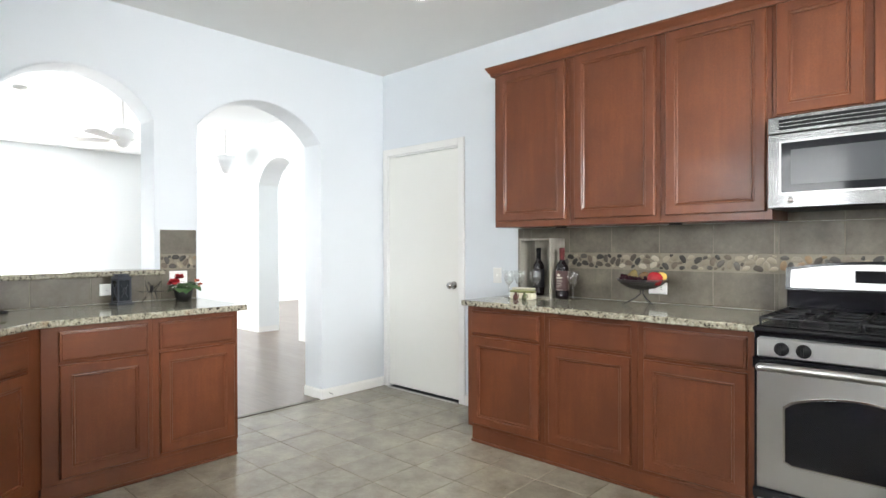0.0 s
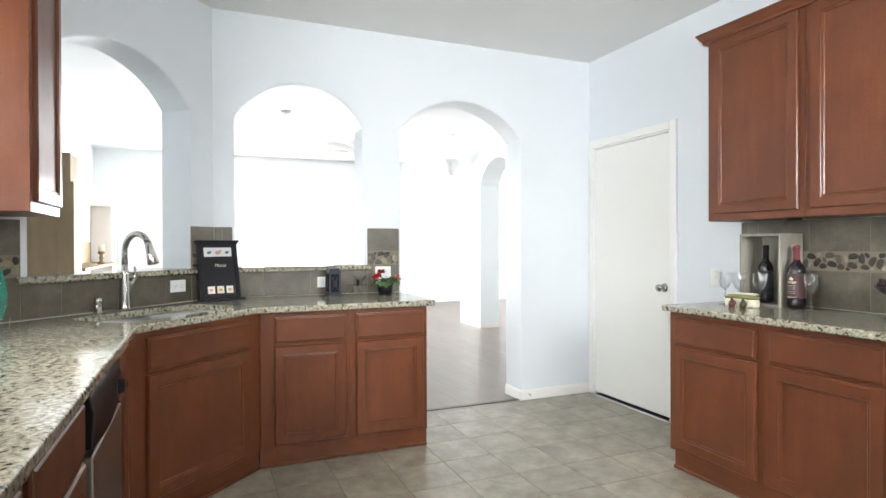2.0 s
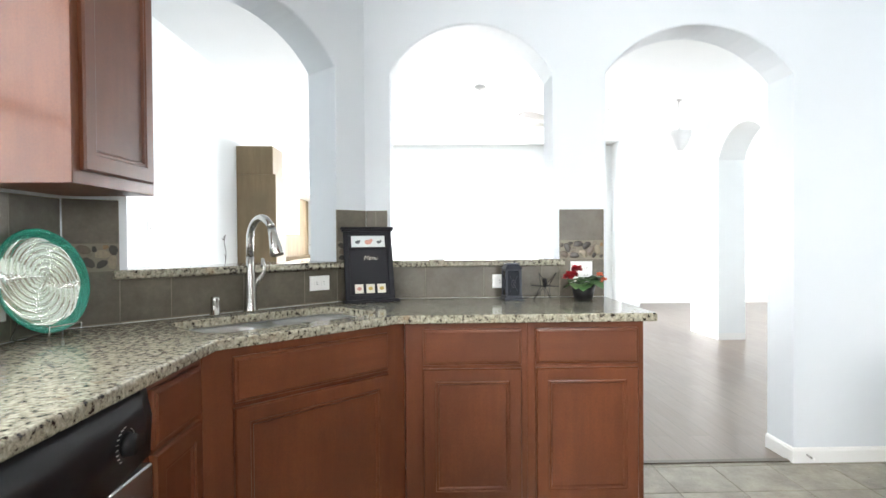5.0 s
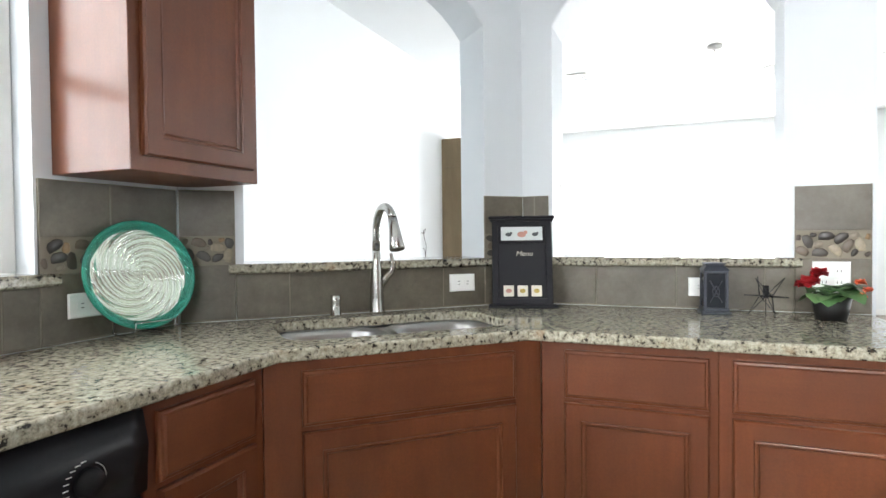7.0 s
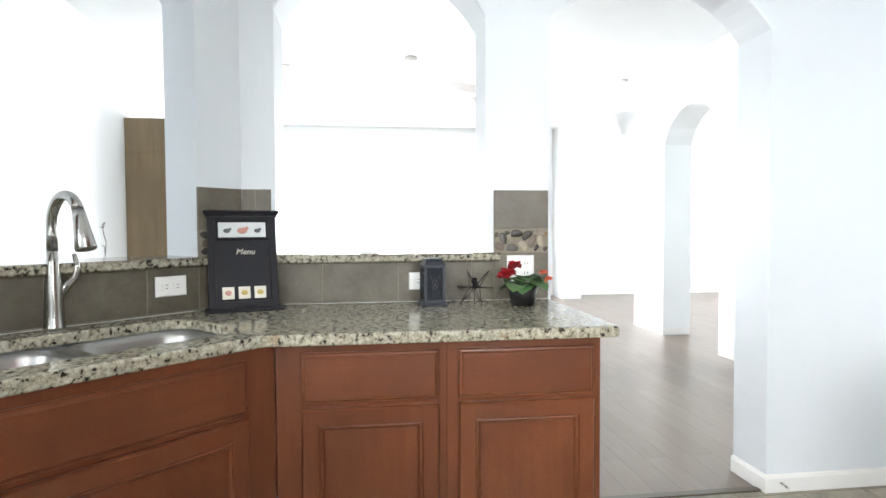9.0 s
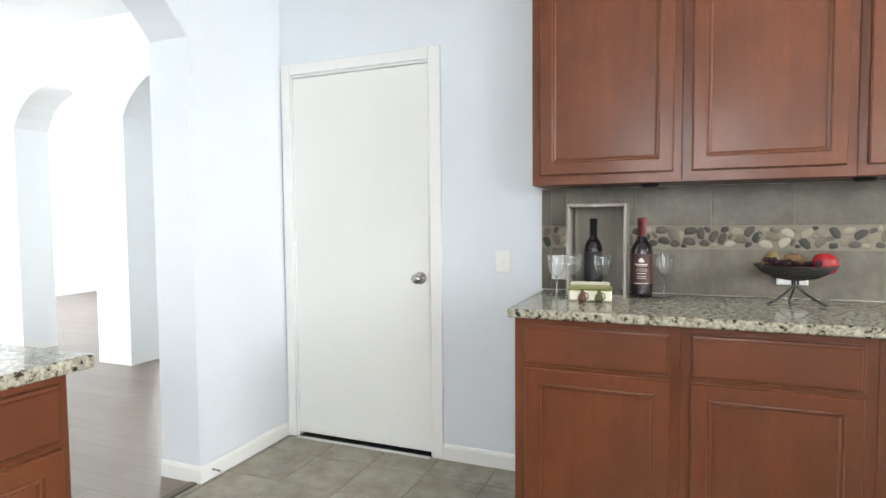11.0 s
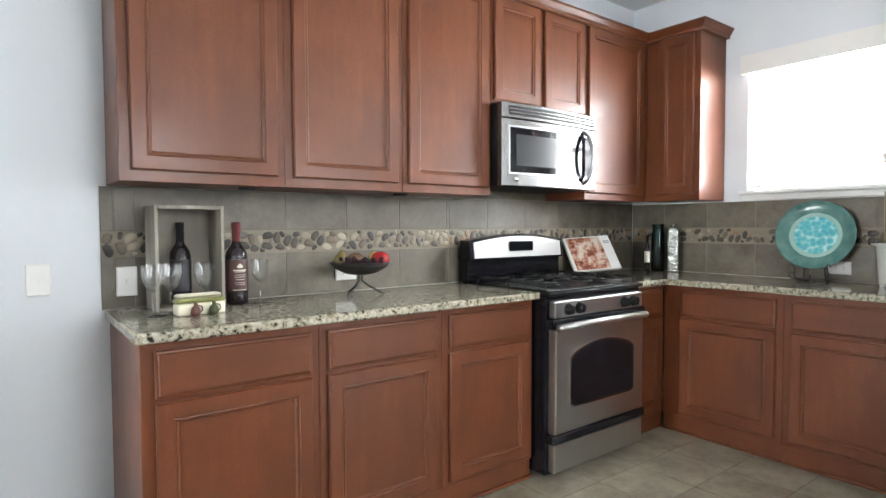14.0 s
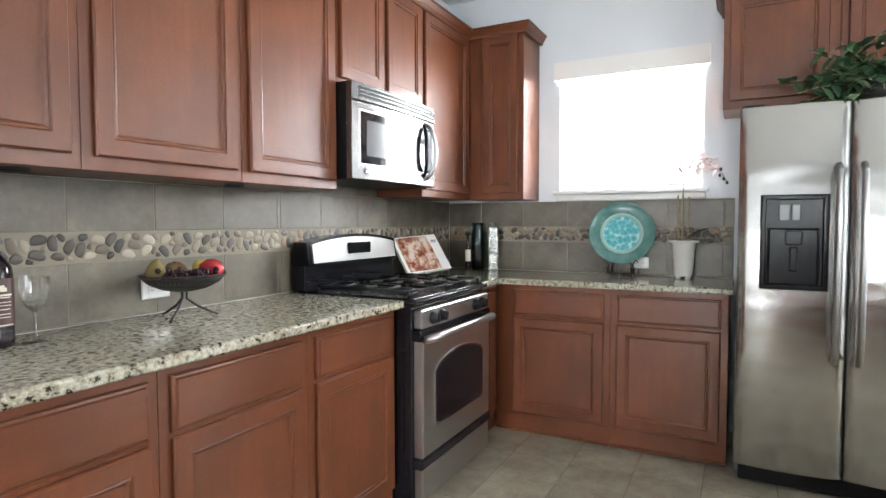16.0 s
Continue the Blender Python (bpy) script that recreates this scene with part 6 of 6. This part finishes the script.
box(bm, -7.149, -5.021, 0.001, 0.03, 0.0, 1.929)
part("niche_back", bm, OAK, ni, "limed oak niche lining")
bm = bmesh.new()
box(bm, -5.02, -4.121, 0.001, 0.03, 0.0, 1.319)
part("lower_back", bm, OAK, ni)
bm = bmesh.new()
box(bm, -7.149, -4.121, 0.031, 0.44, 0.95, 0.99, 0.003)
part("shelf", bm, OAK, ni)
cd = thing("candle_holder", "turned wooden candle holder with a cream candle on the oak shelf", "candle holder", m=Matrix.Translation((-5.9, GS + 0.36, 0.99)))
bm = bmesh.new()
lathe(bm, [(0, 0), (0.06, 0), (0.05, 0.02), (0.02, 0.05), (0.035, 0.09), (0.02, 0.13), (0.05, 0.17), (0.05, 0.19), (0, 0.19)], 20)
part("holder", bm, OAK, cd)
bm = bmesh.new()
lathe(bm, [(0, 0.19), (0.04, 0.19), (0.04, 0.29), (0, 0.295)], 18)
part("candle", bm, PAPER, cd)
tw = thing("twig_ornament", "thin black wire twig ornament standing on the floor", "ornament", m=Matrix.Translation((-2.70, -4.66, 0.0)))
bm = bmesh.new()
tube(bm, [(0, 0, 0), (0.0, 0, 0.5), (0.01, 0.0, 1.0), (-0.015, 0, 1.12), (0.03, 0, 1.2), (0.045, 0, 1.27), (0.0, 0, 1.29), (0.03, 0, 1.24), (0.09, 0, 1.25)], 0.0035, 6)
tube(bm, [(0.01, 0, 1.02), (0.06, 0.02, 1.08), (0.10, 0.02, 1.10)], 0.0025, 5)
lathe(bm, [(0, 0), (0.07, 0), (0.07, 0.008), (0, 0.012)], 18)
part("wire", bm, IRON, tw)
sd = thing("smoke_detector", "round white smoke detector on the great room ceiling", "smoke detector", m=Matrix.Translation((-3.63, -2.03, GCEIL)))
bm = bmesh.new()
lathe(bm, [(0.07, 0.0), (0.07, -0.015), (0.055, -0.035), (0, -0.04)], 28)
part("cover", bm, WHITEP, sd)
bm = bmesh.new()
lathe(bm, [(0.012, -0.040), (0.010, -0.055), (0, -0.056)], 12)
part("sensor", bm, WHITEP, sd)
vt = thing("ceiling_vent", "white slatted air vent in the great room ceiling", "vent", m=Matrix.Translation((-4.16, -3.40, GCEIL)))
bm = bmesh.new()
for a in ((-0.16, 0.16, -0.11, -0.09), (-0.16, 0.16, 0.09, 0.11), (-0.16, -0.14, -0.0895, 0.0895), (0.14, 0.16, -0.0895, 0.0895)):
    box(bm, *a, -0.014, -0.0005, 0.002)
part("frame", bm, WHITEP, vt)
for k in range(7):
    bm = bmesh.new()
    box(bm, -0.139, 0.139, -0.009, 0.009, -0.001, 0.001)
    part("slat", bm, GREYM if k > 4 else WHITEP, vt, m=Matrix.Translation((0, -0.075 + 0.025 * k, -0.010)) @ pose(0, 0, 0, 35, 0, 0))
FANW = material("fan_white", (0.88, 0.88, 0.87), 0.35)
fan = thing("ceiling_fan", "white five-bladed ceiling fan on a short rod", "ceiling fan", m=Matrix.Translation((-2.55, -1.35, 0)))
bm = bmesh.new()
lathe(bm, [(0.06, GCEIL - 0.0005), (0.06, GCEIL - 0.03), (0.015, GCEIL - 0.06), (0.012, 2.50), (0.0, 2.50)], 20)
part("rod", bm, FANW, fan)
bm = bmesh.new()
lathe(bm, [(0, 2.50), (0.07, 2.49), (0.11, 2.45), (0.11, 2.38), (0.07, 2.34), (0.06, 2.31), (0, 2.28)], 28)
part("motor", bm, FANW, fan)
for k in range(5):
    bm = bmesh.new()
    pts = [(0.12, 0.02), (0.17, 0.055), (0.55, 0.07), (0.62, 0.05), (0.64, 0.0), (0.62, -0.05), (0.55, -0.07), (0.17, -0.055), (0.12, -0.02)]
    prism(bm, [(x, y) for x, y in pts[::-1]], -0.004, 0.004)
    part("blade", bm, FANW, fan, m=Matrix.Translation((0, 0, 2.36)) @ pose(0, 0, 0, 0, 0, -45 + 72 * k) @ pose(0, 0, 0, 10, 0, 0))
pe = thing("ceiling_light", "grey glass bowl light hanging on a rod in the great room", "ceiling light", m=Matrix.Translation((-4.25, 0.58, 0)))
bm = bmesh.new()
lathe(bm, [(0.0, 2.34), (0.05, 2.35), (0.10, 2.41), (0.14, 2.50), (0.16, 2.60), (0.152, 2.60), (0.13, 2.50), (0.09, 2.42), (0.0, 2.36)], 28)
part("shade", bm, paint("grey_glass_shade", (0.86, 0.87, 0.88), 0.3, 0.02), pe)
bm = bmesh.new()
lathe(bm, [(0.05, GCEIL - 0.0005), (0.05, GCEIL - 0.02), (0.01, GCEIL - 0.03), (0.01, 2.36), (0, 2.36)], 16)
part("rod", bm, FANW, pe)

# ---- kitchen ceiling light, under-cabinet lights, door stop ----
kl = thing("recessed_light", "round white recessed ceiling light, lit", "ceiling light", m=Matrix.Translation((1.46, -0.95, CEIL)))
bm = bmesh.new()
lathe(bm, [(0.095, -0.0005), (0.095, -0.006), (0.075, -0.008), (0.07, -0.001)], 32)
part("ring", bm, WHITEP, kl)
LIT = material("lit_lens", (1, 1, 1), 0.5)
tools(LIT)[2].inputs["Emission Color"].default_value, tools(LIT)[2].inputs["Emission Strength"].default_value = (1, 0.97, 0.92, 1), 6.0
bm = bmesh.new()
lathe(bm, [(0.07, -0.002), (0, -0.004)], 32)
part("lens", bm, LIT, kl)
for x in (1.99, 2.72):
    uc = thing("cabinet_light", "small dark puck light below the wall cabinet", "light", "puck lights below the wall cabinets", Matrix.Translation((x, -0.22, UB)))
    bm = bmesh.new()
    lathe(bm, [(0.036, -0.0005), (0.036, -0.010), (0.03, -0.012), (0, -0.012)], 22)
    part("housing", bm, BLACKM, uc)
ds = thing("door_stop", "small metal spring door stop on the baseboard", "door stop", m=Matrix.Translation((0.0135, -0.61, 0.045)))
bm = bmesh.new()
tube(bm, [(0.0, 0, 0), (0.05, 0, -0.003)], 0.005, 8)
part("spring", bm, NICKEL, ds)
bm = bmesh.new()
tube(bm, [(0.05, 0, -0.003), (0.064, 0, -0.004)], 0.007, 8)
part("tip", bm, WHITEP, ds)

# ---- wall tiles and pebbles ----
PEB = pebble_one = material("pebble_single", (0.2, 0.2, 0.2), 0.3)
pn_, pl_, pb_ = tools(PEB)
oi = pn_.new("ShaderNodeObjectInfo")
PSTOPS = [(0.0, (0.020, 0.017, 0.012)), (0.26, (0.050, 0.038, 0.026)), (0.42, (0.11, 0.085, 0.056)), (0.56, (0.065, 0.058, 0.045)), (0.64, (0.30, 0.26, 0.19)), (0.78, (0.21, 0.175, 0.125)), (0.90, (0.40, 0.355, 0.27)), (0.97, (0.13, 0.10, 0.065))]
cc = ramp_of(PEB, oi.outputs["Random"], PSTOPS, "CONSTANT")
pl_.new(mix_of(PEB, scaled(PEB, noise_of(PEB, coords(PEB), 90, 3), 0.0, 0.3), cc, (0.06, 0.05, 0.045)), pb_.inputs["Base Color"])
pl_.new(scaled(PEB, noise_of(PEB, coords(PEB), 40, 2), 0.36, 0.55), pb_.inputs["Roughness"])

TILE_MESH = {}
TT = 0.008


def tile_mesh(w, h):
    key = (round(w, 3), round(h, 3))
    if key not in TILE_MESH:
        bm = bmesh.new()
        ringpanel(bm, w, h, [(0.0, 0.0015), (0.0015, 0.0)], TT - 0.001)
        bm.normal_update()
        me = bpy.data.meshes.new("tile")
        bm.to_mesh(me)
        bm.free()
        me.materials.append(SPLASH)
        TILE_MESH[key] = me
    return TILE_MESH[key]


def tiled(parent, m, u0, u1, z0, z1, phase, pitch=0.309, joint=0.0032):
    """A course of tiles on the wall frame m (x along, -y out of the wall), from u0 to u1 and z0 to z1."""
    k = math.floor((u0 - phase) / pitch)
    while phase + k * pitch < u1 - 1e-6:
        a, b = max(u0, phase + k * pitch), min(u1, phase + (k + 1) * pitch)
        k += 1
        if b - a < 0.012:
            continue
        ob = new("tile", tile_mesh(b - a - joint, z1 - z0 - joint))
        ob.parent = parent
        ob.matrix_basis = m @ Matrix.Translation((a + joint / 2, -TT - 0.001, z0 + joint / 2))


def backing(name, m, u0, u1, z0, z1, mat=GROUTS, th=0.0078):
    bm = bmesh.new()
    box(bm, u0, u1, -th, -0.0004, z0, z1)
    ob = structure(name, bm, mat, "grout bed of the tiled splashback")
    ob.matrix_basis = m
    return ob


def pebble_shape(seed, a, b):
    rnd = random.Random(seed)
    bm = bmesh.new()
    n = 10
    ph = [rnd.uniform(0.82, 1.12) for _ in range(n)]
    ex = rnd.uniform(2.0, 2.4)
    rings = []
    for s, h in ((1.0, 0.0), (0.95, 0.0022), (0.72, 0.0038)):
        rings.append([bm.verts.new((a * s * ph[k] * math.copysign(abs(math.cos(t)) ** (2 / ex), math.cos(t)), -h, b * s * ph[k] * math.copysign(abs(math.sin(t)) ** (2 / ex), math.sin(t)))) for k, t in ((k, 2 * math.pi * k / n) for k in range(n))])
    c = bm.verts.new((0, -0.0043, 0))
    for p, q in zip(rings, rings[1:]):
        for k in range(n):
            bm.faces.new([p[k], p[(k + 1) % n], q[(k + 1) % n], q[k]]).smooth = True
    for k in range(n):
        bm.faces.new([rings[-1][k], rings[-1][(k + 1) % n], c]).smooth = True
    bmesh.ops.recalc_face_normals(bm, faces=bm.faces)
    return bm


PSIZES = [(0.0255, 0.018), (0.022, 0.017), (0.019, 0.0135), (0.0285, 0.0175), (0.0155, 0.0115), (0.023, 0.0145), (0.012, 0.009), (0.0245, 0.0195)]
PMESH = []
for i, (a, b) in enumerate(PSIZES):
    bm = pebble_shape(100 + i, a, b)
    me = bpy.data.meshes.new("pebble")
    bm.to_mesh(me)
    bm.free()
    me.materials.append(PEB)
    PMESH.append(me)


def pebble_spots(u0, u1, z0, z1, seed):
    rnd = random.Random(seed)
    spots = []
    for i in sorted(range(len(PSIZES)), key=lambda q: -PSIZES[q][0]) * 3:
        a, b = PSIZES[i]
        for _ in range(int(620 * (u1 - u0)) + 90):
            ang = rnd.choice((0, 0, 25, -25, 90, 70, -60, 50)) + rnd.uniform(-15, 15)
            c, s = abs(math.cos(radians(ang))), abs(math.sin(radians(ang)))
            hx, hz = math.hypot(a * c, b * s), math.hypot(a * s, b * c)
            if u1 - u0 < 2 * hx + 0.002 or z1 - z0 < 2 * hz + 0.002:
                continue
            u, z = rnd.uniform(u0 + hx, u1 - hx), rnd.uniform(z0 + hz, z1 - hz)
            ok = True
            for (u2, z2, a2, b2, g2) in spots:
                du, dz = u - u2, z - z2
                d = math.hypot(du, dz)
                if d > 0.06:
                    continue
                t = math.atan2(dz, du)
                r1 = a * b / math.hypot(b * math.cos(t - radians(ang)), a * math.sin(t - radians(ang)))
                r2 = a2 * b2 / math.hypot(b2 * math.cos(t - radians(g2)), a2 * math.sin(t - radians(g2)))
                if d < (r1 + r2) * 0.93:
                    ok = False
                    break
            if ok:
                spots.append((u, z, a, b, ang))
    return spots


def pebbles(parent, m, u0, u1, z0, z1, seed, joined=False):
    bed = backing("pebble_bed", m, u0, u1, z0, z1, GROUTL, 0.0066)
    bed.parent = parent
    if "kind" in bed:
        del bed["kind"]
    spots = pebble_spots(u0 + 0.001, u1 - 0.001, z0 + 0.001, z1 - 0.001, seed)
    if joined:
        verts, faces = [], []
        for (u, z, a, b, g) in spots:
            me = PMESH[PSIZES.index((a, b))]
            t = Matrix.Translation((u, -0.0055, z)) @ pose(0, 0, 0, 0, -g, 0)
            o = len(verts)
            verts += [tuple(t @ v.co) for v in me.vertices]
            faces += [[o + i for i in p.vertices] for p in me.polygons]
        me = bpy.data.meshes.new("pebbles")
        me.from_pydata(verts, [], faces)
        me.materials.append(PEBBLE)
        for p in me.polygons:
            p.use_smooth = True
        ob = new("pebbles", me)
        ob.parent = parent
        ob.matrix_basis = m
        tagged(ob, "strip of river pebbles set in pale grout", kind="stuff")
    else:
        for (u, z, a, b, g) in spots:
            ob = new("pebble", PMESH[PSIZES.index((a, b))])
            ob.parent = parent
            ob.matrix_basis = m @ Matrix.Translation((u, -0.0055, z)) @ pose(0, 0, 0, 0, -g, 0)


Z0, Z1, Z2, Z3 = CT + 0.004, 1.114, 1.214, 1.378
OB = bpy.data.objects
W_RANGE, W_WIN, W_ARCH, W_SINK, W_PLATE = (OB[n] for n in ("wall_range", "wall_window", "wall_arches", "wall_sink", "wall_plate"))
M_R, M_W = facing(0, 0, 0), facing(EX, 0, -90)
M_A, M_S, M_P = facing(0, FOLD, 90), None, facing(DC, PY, 180)
x_, y_ = diag(0, 0)
M_S = facing(x_, y_, -45) @ pose(0, 0, 0, 0, 0, 180) @ Matrix.Identity(4)


def seg(parent, m, u0, u1, zz, phase, peb=True, joined=False, seed=0, bedname="grout_bed"):
    bd = backing(bedname, m, u0, u1, CT + 0.0005, zz[-1])
    bd.parent = parent
    if "kind" in bd:
        del bd["kind"]
    if len(zz) == 2:
        tiled(parent, m, u0, u1, zz[0], zz[1], phase)
        return
    tiled(parent, m, u0, u1, zz[0], zz[1], phase)
    tiled(parent, m, u0, u1, zz[2], zz[3], phase)
    pebbles(parent, m, u0, u1, zz[1] + 0.001, zz[2] - 0.001, seed, joined)


# range wall: a narrow end piece, then whole tiles
seg(W_RANGE, M_R, 1.500, 1.545, (Z0, Z1, Z2, UB - 0.002), 1.500, seed=1)
seg(W_RANGE, M_R, 1.545, 3.18, (Z0, Z1, Z2, UB - 0.002), 2.85 - 5 * 0.309, seed=2)
seg(W_RANGE, M_R, 3.18, EX - 0.010, (Z0, Z1, Z2, UB - 0.002), 2.85 - 5 * 0.309, joined=True, seed=3)
mwb = backing("tile_backing", M_R, 3.2215, 3.978, UB - 0.0015, 1.44)
mwb.parent = W_RANGE
del mwb["kind"]
tiled(W_RANGE, M_R, 3.2215, 3.978, UB, 1.44, 2.85 - 5 * 0.309)
seg(W_WIN, M_W, 0.0095, 1.865, (Z0, Z1, Z2, 1.380), 0.567 - 2 * 0.305, joined=True, seed=4)
# arch wall: pillars and the low course below the ledge
UP1, UP2 = -1.945 - FOLD, -1.705 - FOLD
seg(W_ARCH, M_A, 0.004, 0.115, (Z0, Z1, Z2, Z3), 0.055, joined=True, seed=5)
seg(W_ARCH, M_A, UP1, UP2 - 0.004, (Z0, Z1, Z2, Z3), UP1, joined=True, seed=6)
seg(W_ARCH, M_A, 0.116, UP1 - 0.001, (Z0, 1.079), -2.66 - FOLD - 0.309)
# sink wall (x runs from the far corner to the fold)
M_S = facing(*diag(LW, 0), 135)
seg(W_SINK, M_S, LW - 0.19, LW - 0.004, (Z0, Z1, Z2, Z3), LW - 0.19, joined=True, seed=7)
seg(W_SINK, M_S, 0.008, 0.19, (Z0, Z1, Z2, Z3), 0.0, joined=True, seed=8)
seg(W_SINK, M_S, 0.191, LW - 0.191, (Z0, 1.079), LW - 1.0 - 0.309)
# plate wall (x runs from the right end towards the corner)
M_P = facing(3.4, PY, 180)
seg(W_PLATE, M_P, 3.4 - 1.442, 3.4 - DC - 0.008, (Z0, Z1, Z2, UB - 0.012), 3.4 - 1.23 - 0.309, joined=True, seed=9)
seg(W_PLATE, M_P, 0.0, 3.4 - 1.443, (Z0, 1.079), 3.4 - 1.23 - 8 * 0.309)

# ---- floor tiles ----
FP = 0.311
bm = bmesh.new()
rr = [bm.verts.new(c) for c in ((0.002, 0.002, -0.008), (FP - 0.002, 0.002, -0.008), (FP - 0.002, FP - 0.002, -0.008), (0.002, FP - 0.002, -0.008))]
r2 = [bm.verts.new((v.co.x, v.co.y, -0.0014)) for v in rr]
r3 = [bm.verts.new((0.0035 + (FP - 0.007) * (v.co.x > 0.1), 0.0035 + (FP - 0.007) * (v.co.y > 0.1), 0.0)) for v in rr]
for a, b in ((rr, r2), (r2, r3)):
    for k in range(4):
        bm.faces.new([a[k], a[(k + 1) % 4], b[(k + 1) % 4], b[k]])
bm.faces.new(r3)
bm.normal_update()
fme = bpy.data.meshes.new("floor_tile")
bm.to_mesh(fme)
bm.free()
fme.materials.append(FLOORT)
FLOOR = OB["floor"]
verts, faces = [], []
rnd = random.Random(77)
for i in range(0, 23):
    for j in range(0, 26):
        x, y = 0.029 + (i - 1) * FP, -0.207 - (j - 1) * FP - FP
        if i == 0:
            continue
        near = x < 4.6 and y > -4.05
        if x + FP > 7.13 or y < -7.7 or (y < -4.2 and x < 3.3) or x < 0:
            continue
        dz = rnd.uniform(-0.0006, 0.0)
        if near:
            ob = new("tile", fme)
            ob.parent = FLOOR
            ob.matrix_basis = Matrix.Translation((x, y, dz))
        else:
            o = len(verts)
            verts += [(v.co.x + x, v.co.y + y, v.co.z) for v in fme.vertices]
            faces += [[o + q for q in p.vertices] for p in fme.polygons]
me = bpy.data.meshes.new("tiles")
me.from_pydata(verts, [], faces)
me.materials.append(FLOORT)
ob = new("tiles", me)
ob.parent = FLOOR
tagged(ob, "square grey-beige floor tiles", kind="stuff")
# the cut row along the arched wall and the cut row along the range wall
bm = bmesh.new()
for j in range(0, 11):
    y = -0.207 - (j - 1) * FP - FP
    box(bm, -0.010, 0.027, y + 0.002, min(-0.001, y + FP - 0.002), -0.008, -0.0003, 0.0012)
ob = part("cut_tiles", bm, FLOORT, FLOOR, "narrow cut floor tiles")
